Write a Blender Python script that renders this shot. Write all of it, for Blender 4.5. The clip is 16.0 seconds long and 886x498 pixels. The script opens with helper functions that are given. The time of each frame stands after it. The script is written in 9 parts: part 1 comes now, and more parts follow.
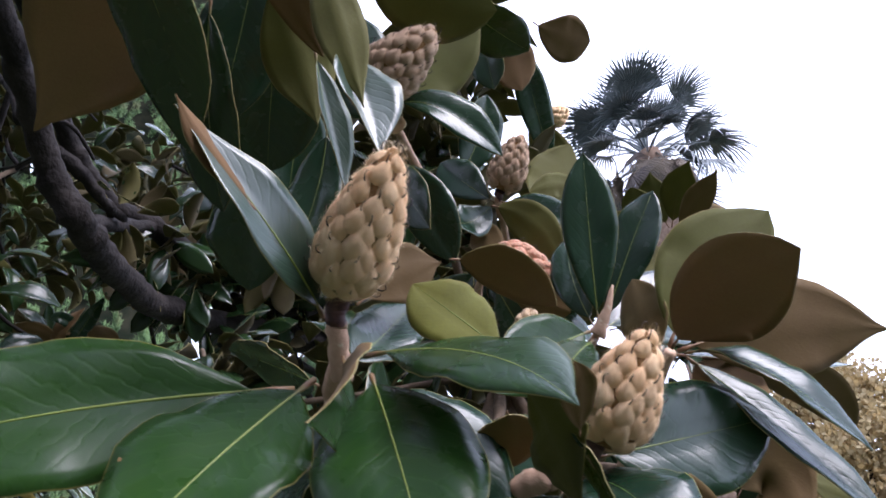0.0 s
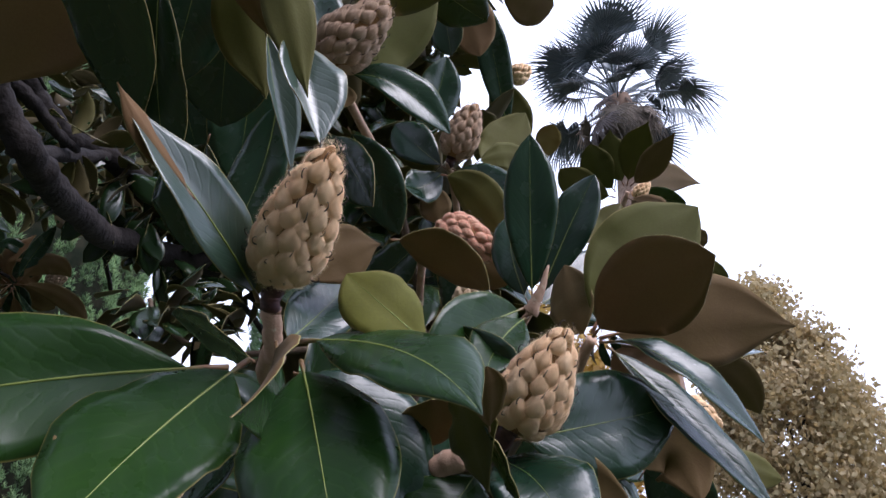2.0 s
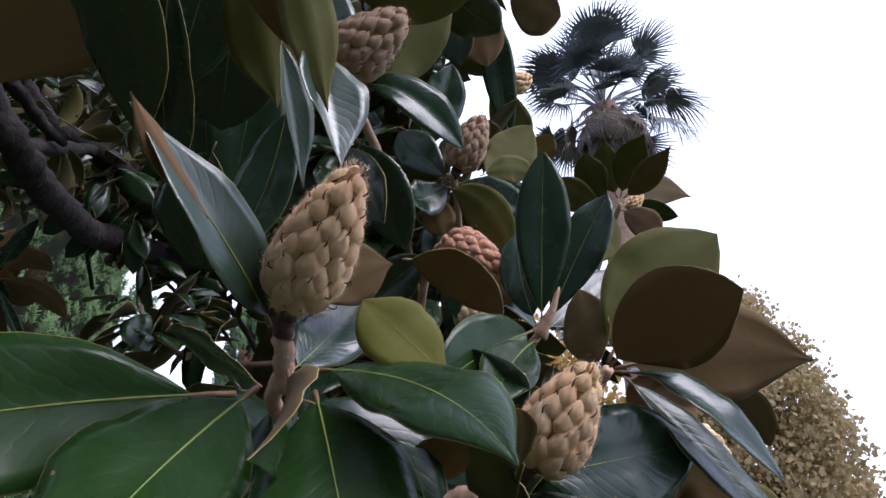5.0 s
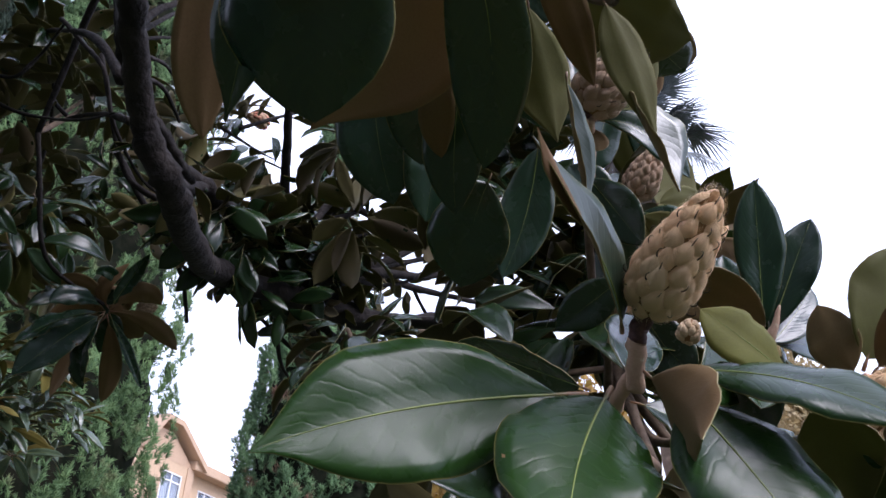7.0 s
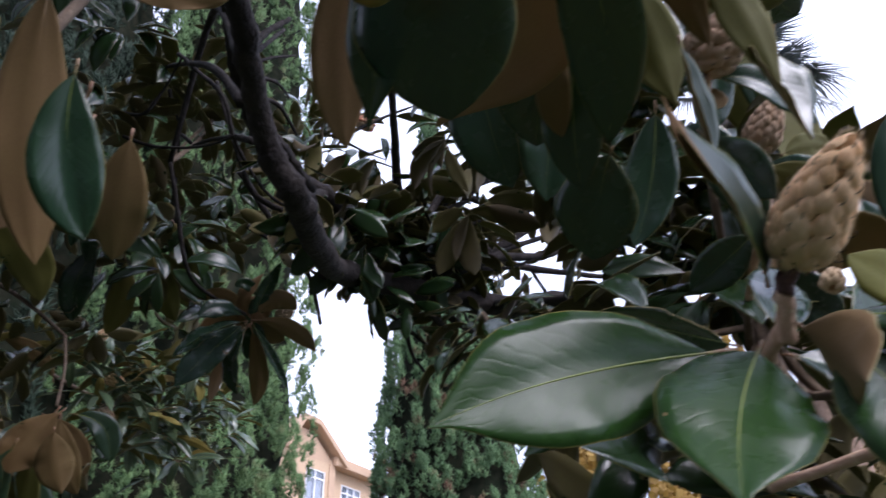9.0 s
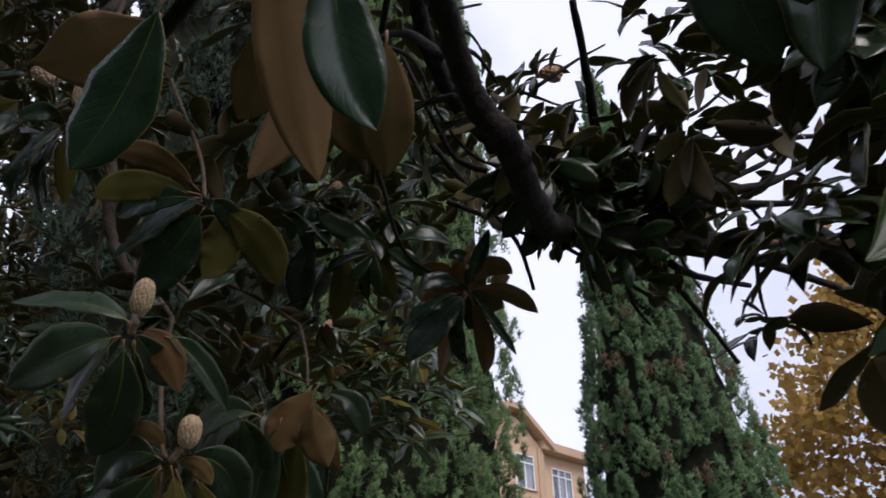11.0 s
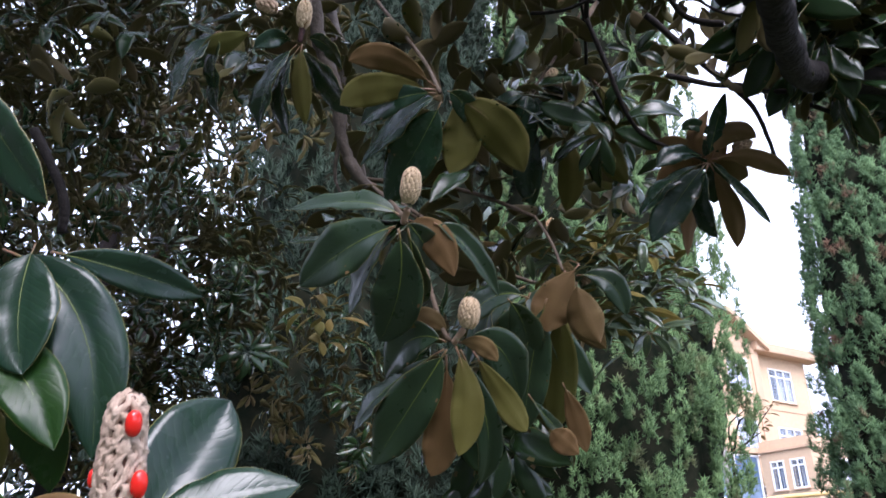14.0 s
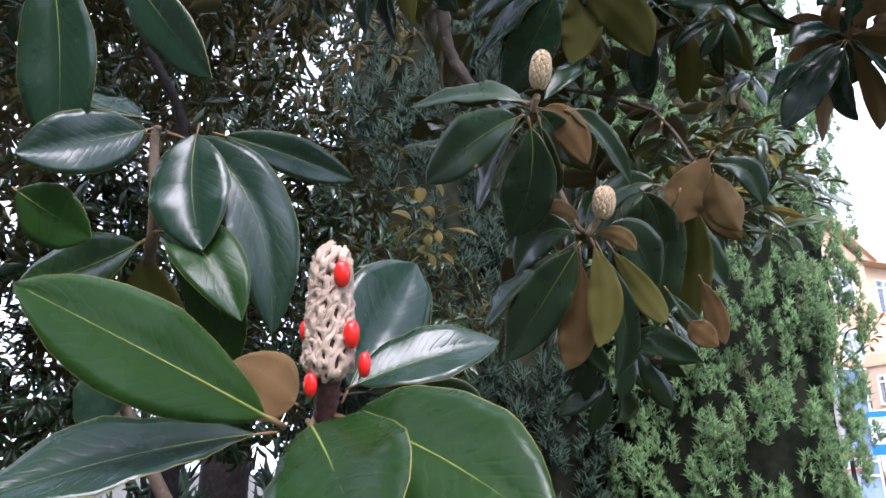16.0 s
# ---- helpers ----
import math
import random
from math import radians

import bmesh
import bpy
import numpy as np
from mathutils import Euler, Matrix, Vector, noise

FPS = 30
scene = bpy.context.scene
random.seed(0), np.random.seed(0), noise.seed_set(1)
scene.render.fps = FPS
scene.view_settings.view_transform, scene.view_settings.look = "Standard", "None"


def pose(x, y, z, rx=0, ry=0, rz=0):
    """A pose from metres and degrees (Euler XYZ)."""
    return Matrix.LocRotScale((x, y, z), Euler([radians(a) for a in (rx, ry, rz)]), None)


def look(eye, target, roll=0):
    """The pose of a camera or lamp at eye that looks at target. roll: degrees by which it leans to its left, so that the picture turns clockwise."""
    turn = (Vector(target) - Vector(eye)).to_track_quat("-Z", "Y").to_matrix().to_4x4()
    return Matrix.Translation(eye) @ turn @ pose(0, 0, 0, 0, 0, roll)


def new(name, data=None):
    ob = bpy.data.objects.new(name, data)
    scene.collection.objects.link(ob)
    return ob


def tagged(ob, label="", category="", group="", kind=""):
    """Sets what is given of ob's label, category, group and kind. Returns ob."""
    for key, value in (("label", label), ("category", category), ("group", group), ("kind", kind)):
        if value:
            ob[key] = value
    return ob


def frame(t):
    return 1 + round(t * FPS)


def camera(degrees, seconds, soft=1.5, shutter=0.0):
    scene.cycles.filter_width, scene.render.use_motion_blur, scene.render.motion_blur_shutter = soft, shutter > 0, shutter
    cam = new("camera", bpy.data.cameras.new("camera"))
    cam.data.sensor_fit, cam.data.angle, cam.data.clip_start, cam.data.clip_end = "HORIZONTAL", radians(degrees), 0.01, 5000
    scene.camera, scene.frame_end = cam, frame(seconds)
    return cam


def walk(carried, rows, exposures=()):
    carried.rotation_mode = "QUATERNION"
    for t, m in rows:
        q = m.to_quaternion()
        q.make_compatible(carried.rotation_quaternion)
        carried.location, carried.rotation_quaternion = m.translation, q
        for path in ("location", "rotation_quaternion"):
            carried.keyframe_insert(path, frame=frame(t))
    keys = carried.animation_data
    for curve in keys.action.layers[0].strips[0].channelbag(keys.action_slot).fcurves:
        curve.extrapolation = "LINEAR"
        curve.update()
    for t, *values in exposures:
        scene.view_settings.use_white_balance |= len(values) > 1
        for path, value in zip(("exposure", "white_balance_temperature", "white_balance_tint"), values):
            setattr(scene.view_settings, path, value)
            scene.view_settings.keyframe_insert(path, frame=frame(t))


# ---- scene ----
cam = camera(60.8, 16.0, shutter=0.42)
PATH = [
    (0, (0.337, 0.289, 1.896), (0.198, 1.903, 3.069), -2.1),
    (0.5, (0.366, 0.287, 1.896), (0.242, 1.948, 3.003), -1.4),
    (1, (0.377, 0.265, 1.892), (0.286, 1.959, 2.952), -1.2),
    (1.5, (0.372, 0.246, 1.901), (0.302, 1.958, 2.933), -1.0),
    (2, (0.361, 0.249, 1.917), (0.307, 1.967, 2.939), -0.7),
    (2.5, (0.354, 0.248, 1.931), (0.322, 1.969, 2.949), -0.6),
    (3, (0.355, 0.234, 1.939), (0.338, 1.957, 2.955), -0.4),
    (5.5, (0.313, 0.285, 1.944), (0.309, 2.0, 2.973), 0.3),
    (6, (0.269, 0.309, 1.935), (0.259, 1.993, 3.014), 0.3),
    (6.5, (0.171, 0.275, 1.915), (0.149, 1.947, 3.012), 0.7),
    (7, (0.108, 0.212, 1.898), (0.068, 1.879, 3.003), 0.4),
    (7.5, (0.123, 0.17, 1.884), (0.067, 1.84, 2.983), 0.5),
    (8, (0.169, 0.164, 1.883), (0.073, 1.843, 2.967), -0.1),
    (8.5, (0.156, 0.171, 1.884), (-0.042, 1.845, 2.96), -0.4),
    (9, (0.088, 0.186, 1.881), (-0.24, 1.843, 2.952), -0.7),
    (11.5, (-0.074, 0.271, 1.857), (-0.942, 1.751, 2.883), -0.6),
    (12, (-0.115, 0.261, 1.853), (-1.082, 1.701, 2.848), -0.6),
    (12.5, (-0.149, 0.245, 1.848), (-1.205, 1.642, 2.815), -0.5),
    (13, (-0.164, 0.226, 1.841), (-1.292, 1.582, 2.785), -0.4),
    (13.5, (-0.172, 0.237, 1.826), (-1.352, 1.573, 2.732), -0.1),
    (14, (-0.196, 0.249, 1.808), (-1.417, 1.58, 2.666), 0.1),
    (14.5, (-0.231, 0.242, 1.793), (-1.502, 1.557, 2.601), -0.1),
    (15, (-0.265, 0.233, 1.784), (-1.6, 1.514, 2.543), -0.0),
    (15.5, (-0.271, 0.224, 1.779), (-1.662, 1.473, 2.491), 0.2),
    (16, (-0.285, 0.228, 1.771), (-1.716, 1.452, 2.443), 0.4),
]
walk(cam, [(t, look(eye, target, roll)) for t, eye, target, roll in PATH],
     exposures=[(0.0, 1.15, 6000, 23), (1.0, 0.88, 6000, 23), (3.0, 0.57, 6000, 23), (5.3, 0.52, 6000, 23), (6.5, 0.66, 6000, 23), (9.0, 0.66, 6000, 23),
                (11.5, -0.38, 6700, 22), (12.5, 0.40, 6100, 23), (13.0, 0.80, 6000, 23), (13.6, 1.12, 6000, 23), (14.2, 1.28, 6000, 23), (16.0, 1.53, 6000, 23)])

# ---- world: a bright overcast sky, with a weak wide sun behind the cloud ----
world = bpy.data.worlds.new("overcast_sky")
scene.world = world
world.use_nodes = True
wn, wl = world.node_tree.nodes, world.node_tree.links
wn.clear()
w_out, w_bg = wn.new("ShaderNodeOutputWorld"), wn.new("ShaderNodeBackground")
w_sky = wn.new("ShaderNodeTexSky")
w_sky.sky_type, w_sky.sun_disc = "NISHITA", False
w_sky.sun_elevation, w_sky.sun_rotation = radians(49), radians(127)
w_hsv, w_noise, w_ramp, w_co = (wn.new("ShaderNodeHueSaturation"), wn.new("ShaderNodeTexNoise"),
                                wn.new("ShaderNodeValToRGB"), wn.new("ShaderNodeTexCoord"))
w_hsv.inputs["Saturation"].default_value = 0.35
w_noise.inputs["Scale"].default_value, w_noise.inputs["Detail"].default_value = 2.2, 4.0
w_ramp.color_ramp.elements[0].position, w_ramp.color_ramp.elements[0].color = 0.38, (0.48, 0.57, 0.74, 1)
w_ramp.color_ramp.elements[1].position, w_ramp.color_ramp.elements[1].color = 0.56, (0.84, 0.94, 1.10, 1)
w_cloud, w_join = wn.new("ShaderNodeBackground"), wn.new("ShaderNodeMixShader")
wl.new(w_co.outputs["Generated"], w_noise.inputs["Vector"])
wl.new(w_noise.outputs[0], w_ramp.inputs[0])
wl.new(w_sky.outputs[0], w_hsv.inputs["Color"])
wl.new(w_hsv.outputs[0], w_bg.inputs[0])
wl.new(w_ramp.outputs[0], w_cloud.inputs[0])
w_bg.inputs[1].default_value, w_cloud.inputs[1].default_value = 0.12, 1.40
w_join.inputs[0].default_value = 0.88
wl.new(w_bg.outputs[0], w_join.inputs[1])
wl.new(w_cloud.outputs[0], w_join.inputs[2])
wl.new(w_join.outputs[0], w_out.inputs[0])

sun = new("sun", bpy.data.lights.new("sun", "SUN"))
sun.data.energy, sun.data.angle, sun.data.color = 2.4, radians(36), (1.0, 0.97, 0.94)
sun.matrix_world = look((7, -4.2, 11.5), (0, 1, 1.5))


# ---- materials ----
def material(name, color, rough=0.6, metal=0.0, spec=0.5):
    m = bpy.data.materials.new(name)
    m.use_nodes = True
    n = m.node_tree.nodes
    b = n["Principled BSDF"]
    b.inputs["Base Color"].default_value = (*color, 1)
    b.inputs["Roughness"].default_value = rough
    b.inputs["Metallic"].default_value = metal
    b.inputs["Specular IOR Level"].default_value = spec
    return m, n, m.node_tree.links, b


def mixed(n, l, fac, a, b):
    """A colour mix node; a and b are colours or sockets."""
    m = n.new("ShaderNodeMix")
    m.data_type = "RGBA"
    for i, v in ((0, fac), (6, a), (7, b)):
        if isinstance(v, (tuple, list)):
            m.inputs[i].default_value = (*v, 1)
        elif isinstance(v, (int, float)):
            m.inputs[i].default_value = v
        else:
            l.new(v, m.inputs[i])
    return m.outputs[2]


def noisy(n, l, scale, detail=4.0, lo=0.35, hi=0.65, coords="Object", stretch=None):
    """A noise, spread from 0 to 1 between lo and hi."""
    co, t, r = n.new("ShaderNodeTexCoord"), n.new("ShaderNodeTexNoise"), n.new("ShaderNodeMapRange")
    t.inputs["Scale"].default_value, t.inputs["Detail"].default_value = scale, detail
    r.inputs[1].default_value, r.inputs[2].default_value = lo, hi
    if stretch:
        mp = n.new("ShaderNodeMapping")
        mp.inputs["Scale"].default_value = stretch
        l.new(co.outputs[coords], mp.inputs[0])
        l.new(mp.outputs[0], t.inputs["Vector"])
    else:
        l.new(co.outputs[coords], t.inputs["Vector"])
    l.new(t.outputs[0], r.inputs[0])
    return r.outputs[0]


def maths(n, l, op, a, b=0.0):
    m = n.new("ShaderNodeMath")
    m.operation = op
    for i, v in ((0, a), (1, b)):
        if isinstance(v, (int, float)):
            m.inputs[i].default_value = v
        else:
            l.new(v, m.inputs[i])
    return m.outputs[0]


def bumped(n, l, b, height, strength, dist):
    k = n.new("ShaderNodeBump")
    k.inputs["Strength"].default_value, k.inputs["Distance"].default_value = strength, dist
    l.new(height, k.inputs["Height"])
    l.new(k.outputs[0], b.inputs["Normal"])


def varied(n, l, island):
    """One random number a thing, or a piece of a joined mesh."""
    if island:
        return n.new("ShaderNodeNewGeometry").outputs["Random Per Island"]
    return n.new("ShaderNodeObjectInfo").outputs["Random"]


def thin(m, n, l, b, color, share):
    """Lets some light through a blade."""
    tr, mx = n.new("ShaderNodeBsdfTranslucent"), n.new("ShaderNodeMixShader")
    tr.inputs[0].default_value = (*color, 1)
    mx.inputs[0].default_value = share
    l.new(b.outputs[0], mx.inputs[1])
    l.new(tr.outputs[0], mx.inputs[2])
    l.new(mx.outputs[0], n["Material Output"].inputs[0])


def margin(n, l, side):
    """1 on the thin pale rim of a leaf."""
    r = n.new("ShaderNodeMapRange")
    r.inputs[1].default_value, r.inputs[2].default_value = 0.489, 0.498
    l.new(side, r.inputs[0])
    return r.outputs[0]


def leaf_top_material(name, dark, light, island, rough=0.3, gloss=0.5):
    m, n, l, b = material(name, dark, rough, spec=gloss)
    rnd = varied(n, l, island)
    uv = n.new("ShaderNodeUVMap")
    sep = n.new("ShaderNodeSeparateXYZ")
    l.new(uv.outputs[0], sep.inputs[0])
    side = maths(n, l, "ABSOLUTE", maths(n, l, "SUBTRACT", sep.outputs[0], 0.5))
    # side veins run forward from the midrib
    along = maths(n, l, "SUBTRACT", maths(n, l, "MULTIPLY", sep.outputs[1], 13.0), maths(n, l, "MULTIPLY", side, 7.0))
    wob = noisy(n, l, 60.0, 2.0, 0.3, 0.7)
    phase = maths(n, l, "ADD", along, maths(n, l, "MULTIPLY", wob, 0.5))
    vein = maths(n, l, "POWER", maths(n, l, "ABSOLUTE", maths(n, l, "COSINE", maths(n, l, "MULTIPLY", phase, math.pi))), 14.0)
    blotch = noisy(n, l, 22.0, 3.0)
    base = mixed(n, l, rnd, dark, light)
    base = mixed(n, l, maths(n, l, "MULTIPLY", blotch, 0.4), base, (light[0] * 1.3, light[1] * 1.15, light[2] * 0.8))
    base = mixed(n, l, maths(n, l, "MULTIPLY", vein, 0.10), base, (light[0] * 2.6, light[1] * 2.2, light[2] * 1.2))
    base = mixed(n, l, margin(n, l, side), base, (0.20, 0.18, 0.05))
    l.new(base, b.inputs["Base Color"])
    fine = noisy(n, l, 900.0, 2.0, 0.2, 0.8)
    r = maths(n, l, "ADD", maths(n, l, "MULTIPLY", noisy(n, l, 40.0, 4.0), 0.10), rough - 0.05)
    l.new(r, b.inputs["Roughness"])
    h = maths(n, l, "ADD", maths(n, l, "MULTIPLY", vein, -0.20), maths(n, l, "MULTIPLY", fine, 0.05))
    h = maths(n, l, "ADD", h, maths(n, l, "MULTIPLY", noisy(n, l, 28.0, 1.0, 0.2, 0.8), 0.45))
    bumped(n, l, b, h, 0.36, 0.0010)
    thin(m, n, l, b, (0.30, 0.50, 0.12), 0.05)
    return m


def leaf_under_material(name, brown, olive, island):
    m, n, l, b = material(name, brown, 0.75, spec=0.25)
    rnd = varied(n, l, island)
    base = mixed(n, l, rnd, brown, olive)
    base = mixed(n, l, maths(n, l, "MULTIPLY", noisy(n, l, 30.0, 5.0), 0.45), base, tuple(c * 0.62 for c in brown))
    base = mixed(n, l, maths(n, l, "MULTIPLY", noisy(n, l, 500.0, 2.0), 0.25), base, tuple(c * 1.5 for c in olive))
    l.new(base, b.inputs["Base Color"])
    uv = n.new("ShaderNodeUVMap")
    sep = n.new("ShaderNodeSeparateXYZ")
    l.new(uv.outputs[0], sep.inputs[0])
    side = maths(n, l, "ABSOLUTE", maths(n, l, "SUBTRACT", sep.outputs[0], 0.5))
    along = maths(n, l, "SUBTRACT", maths(n, l, "MULTIPLY", sep.outputs[1], 11.0), maths(n, l, "MULTIPLY", side, 7.0))
    phase = maths(n, l, "ADD", along, maths(n, l, "MULTIPLY", noisy(n, l, 50.0, 2.0, 0.3, 0.7), 0.7))
    vein = maths(n, l, "POWER", maths(n, l, "ABSOLUTE", maths(n, l, "COSINE", maths(n, l, "MULTIPLY", phase, math.pi))), 20.0)
    base = mixed(n, l, margin(n, l, side), base, (0.26, 0.20, 0.07))
    l.new(base, b.inputs["Base Color"])
    bumped(n, l, b, maths(n, l, "ADD", maths(n, l, "MULTIPLY", vein, 0.35), noisy(n, l, 700.0, 3.0, 0.2, 0.8)), 0.3, 0.0004)
    b.inputs["Sheen Weight"].default_value = 0.06
    thin(m, n, l, b, (0.80, 0.55, 0.28), 0.16)
    return m


LEAF_TOP = leaf_top_material("leaf_top_gloss", (0.0062, 0.0215, 0.0056), (0.0150, 0.0460, 0.0088), False, 0.28, 0.23)
LEAF_TOP_DULL = leaf_top_material("leaf_top_bluish", (0.0055, 0.0205, 0.0125), (0.0100, 0.0340, 0.0160), False, 0.25, 0.48)
# sky glare on silvery leaves, put into a lighter base and stronger gloss
LEAF_TOP_GLARE = leaf_top_material("leaf_top_sky_glare", (0.0150, 0.0370, 0.0240), (0.0220, 0.0480, 0.0300), False, 0.34, 1.0)
# a paler leaf top than the gloss and bluish ones
LEAF_TOP_PALER = leaf_top_material("leaf_top_paler", (0.0115, 0.0300, 0.0150), (0.0220, 0.0480, 0.0235), False, 0.32, 0.60)
# darker copy of the leaf top for far foliage: canopy shade in its colour
LEAF_TOP_FAR = leaf_top_material("leaf_top_far_shaded", (0.0050, 0.0150, 0.0062), (0.0150, 0.0370, 0.0120), True, 0.22, 0.42)
LEAF_TOP_PALE = leaf_under_material("leaf_yellow_green", (0.088, 0.092, 0.007), (0.102, 0.104, 0.009), False)
UNDER_BROWN = leaf_under_material("leaf_underside_brown", (0.165, 0.084, 0.033), (0.125, 0.083, 0.028), False)
UNDER_OLIVE = leaf_under_material("leaf_underside_olive", (0.098, 0.085, 0.015), (0.076, 0.080, 0.012), False)
UNDER_RUST = leaf_under_material("leaf_underside_rust", (0.090, 0.043, 0.012), (0.078, 0.048, 0.012), False)
UNDER_TAN = leaf_under_material("leaf_underside_tan", (0.260, 0.145, 0.075), (0.215, 0.130, 0.062), False)
# far undersides, darkened in colour for the shade under the crown
UNDER_FAR = leaf_under_material("leaf_underside_far_shaded", (0.058, 0.034, 0.015), (0.082, 0.074, 0.015), True)
LEAF_TOP_YOUNG = leaf_top_material("leaf_top_young", (0.035, 0.075, 0.040), (0.120, 0.170, 0.110), True, 0.18, 0.7)
UNDER_YOUNG = leaf_under_material("leaf_underside_young", (0.300, 0.190, 0.050), (0.200, 0.190, 0.035), True)


def midrib_material(name, color):
    m, n, l, b = material(name, color, 0.45)
    uv = n.new("ShaderNodeUVMap")
    sep = n.new("ShaderNodeSeparateXYZ")
    l.new(uv.outputs[0], sep.inputs[0])
    r = n.new("ShaderNodeMapRange")
    r.inputs[1].default_value, r.inputs[2].default_value = 0.05, 0.14
    l.new(sep.outputs[1], r.inputs[0])
    base = mixed(n, l, r.outputs[0], (0.24, 0.115, 0.06), color)
    base = mixed(n, l, maths(n, l, "MULTIPLY", noisy(n, l, 120.0), 0.3), base, tuple(c * 0.6 for c in color))
    l.new(base, b.inputs["Base Color"])
    return m


RIB_TOP = midrib_material("midrib_yellow", (0.20, 0.25, 0.045))
RIB_UNDER = midrib_material("midrib_rusty", (0.24, 0.14, 0.055))
EDGE, _n, _l, _b = material("leaf_margin", (0.27, 0.22, 0.07), 0.5)


def bark_material(name, a, c, scale=30.0, relief=0.004):
    m, n, l, b = material(name, a, 0.85, spec=0.2)
    base = mixed(n, l, noisy(n, l, scale, 6.0), a, c)
    base = mixed(n, l, maths(n, l, "MULTIPLY", noisy(n, l, scale * 0.2, 3.0), 0.5), base, tuple(x * 0.5 for x in a))
    base = mixed(n, l, maths(n, l, "MULTIPLY", noisy(n, l, scale * 0.7, 4.0, 0.6, 0.72), 0.5), base, tuple(min(2.2 * x, 0.7) for x in a))
    l.new(base, b.inputs["Base Color"])
    bumped(n, l, b, noisy(n, l, scale * 3, 6.0, 0.2, 0.8), 0.8, relief)
    return m


# near-black bark: the silhouette shade of the boughs is put into its colour
BARK = bark_material("magnolia_bark_shaded", (0.016, 0.0125, 0.0115), (0.035, 0.028, 0.025), 22.0, 0.005)
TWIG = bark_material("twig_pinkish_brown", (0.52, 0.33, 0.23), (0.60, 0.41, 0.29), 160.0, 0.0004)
# lighter grey copy of the bark, for boughs that catch the light
BARK_GREY = bark_material("grey_bough_bark", (0.11, 0.085, 0.07), (0.17, 0.14, 0.115), 26.0, 0.004)
TWIG_GREY = bark_material("twig_grey_brown", (0.12, 0.085, 0.06), (0.18, 0.13, 0.09), 90.0, 0.001)
STALK, _n, _l, _b = material("fruit_stalk_purple", (0.055, 0.016, 0.020), 0.5)
l_ = mixed(_n, _l, noisy(_n, _l, 260.0, 4.0), (0.045, 0.012, 0.016), (0.10, 0.04, 0.035))
_l.new(l_, _b.inputs["Base Color"])


def felt_material(name, a, c, blush=None, rough=0.9):
    m, n, l, b = material(name, a, rough, spec=0.15)
    base = mixed(n, l, varied(n, l, False), a, c)
    base = mixed(n, l, maths(n, l, "MULTIPLY", noisy(n, l, 110.0, 5.0), 0.45), base, tuple(x * y for x, y in zip(a, (0.66, 0.60, 0.54))))
    if blush:
        base = mixed(n, l, maths(n, l, "MULTIPLY", noisy(n, l, 38.0, 2.0, 0.47, 0.62), 0.85), base, blush)
    l.new(base, b.inputs["Base Color"])
    bumped(n, l, b, noisy(n, l, 700.0, 5.0, 0.2, 0.8, stretch=(1, 0.35, 1)), 0.7, 0.0008)
    b.inputs["Sheen Weight"].default_value, b.inputs["Sheen Roughness"].default_value = 0.05, 0.5
    return m


FELT = felt_material("fruit_felt_cream", (0.96, 0.635, 0.37), (0.98, 0.71, 0.44))
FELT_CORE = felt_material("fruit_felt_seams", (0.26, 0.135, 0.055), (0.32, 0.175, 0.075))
FELT_GREY = felt_material("fruit_felt_brown", (0.50, 0.34, 0.23), (0.58, 0.42, 0.30))
FELT_RED = felt_material("fruit_felt_blushed", (0.66, 0.43, 0.29), (0.72, 0.50, 0.34), (0.70, 0.17, 0.11))
FELT_YOUNG = felt_material("fruit_felt_young", (0.62, 0.46, 0.29), (0.68, 0.52, 0.35))
WOODY = felt_material("opened_fruit_woody", (0.68, 0.50, 0.38), (0.78, 0.60, 0.47))
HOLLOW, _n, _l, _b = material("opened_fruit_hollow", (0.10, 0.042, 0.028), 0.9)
STYLE, _n, _l, _b = material("dry_style_black", (0.028, 0.017, 0.012), 0.6)
FUZZ, _n, _l, _b = material("fuzz_hair", (0.86, 0.66, 0.42), 0.8)
SEED, _n, _l, _b = material("seed_red_waxy", (0.78, 0.022, 0.012), 0.22)
l_ = mixed(_n, _l, noisy(_n, _l, 170.0, 3.0), (0.82, 0.028, 0.012), (0.62, 0.010, 0.010))
_l.new(l_, _b.inputs["Base Color"])
_b.inputs["Coat Weight"].default_value = 0.3


# ---- building helpers ----
ORIGIN = {}


def thing(name, at, label, category, group="", kind=""):
    ob = new(name)
    ob.location = at
    ob.empty_display_size = 0.05
    ORIGIN[ob] = Vector(at)
    return tagged(ob, label, category, group, kind)


def mesh_of(name, verts, faces, mats, index=None, uvs=None, smooth=True):
    me = bpy.data.meshes.new(name)
    me.from_pydata([tuple(v) for v in verts], [], faces)
    for m in mats:
        me.materials.append(m)
    if index is not None:
        me.polygons.foreach_set("material_index", index)
    if smooth:
        me.polygons.foreach_set("use_smooth", [True] * len(me.polygons))
    if uvs is not None:
        lay = me.uv_layers.new(name="UVMap")
        idx = np.empty(len(me.loops), dtype=np.int32)
        me.loops.foreach_get("vertex_index", idx)
        lay.data.foreach_set("uv", np.asarray(uvs, dtype=np.float32)[idx].ravel())
    me.update()
    return me


def hang(name, me, parent, at, label="", kind=""):
    """A mesh object under a thing or a part; at is its place in the world."""
    ob = new(name, me)
    ob.parent = parent
    ob.location = Vector(at) - ORIGIN[parent]
    ORIGIN[ob] = Vector(at)
    return tagged(ob, label, "", "", kind)


def bezier(b, m, t, s):
    """The curve through b, m (half way) and t."""
    c = 2 * m - 0.5 * (b + t)
    return (1 - s) ** 2 * b + 2 * s * (1 - s) * c + s * s * t


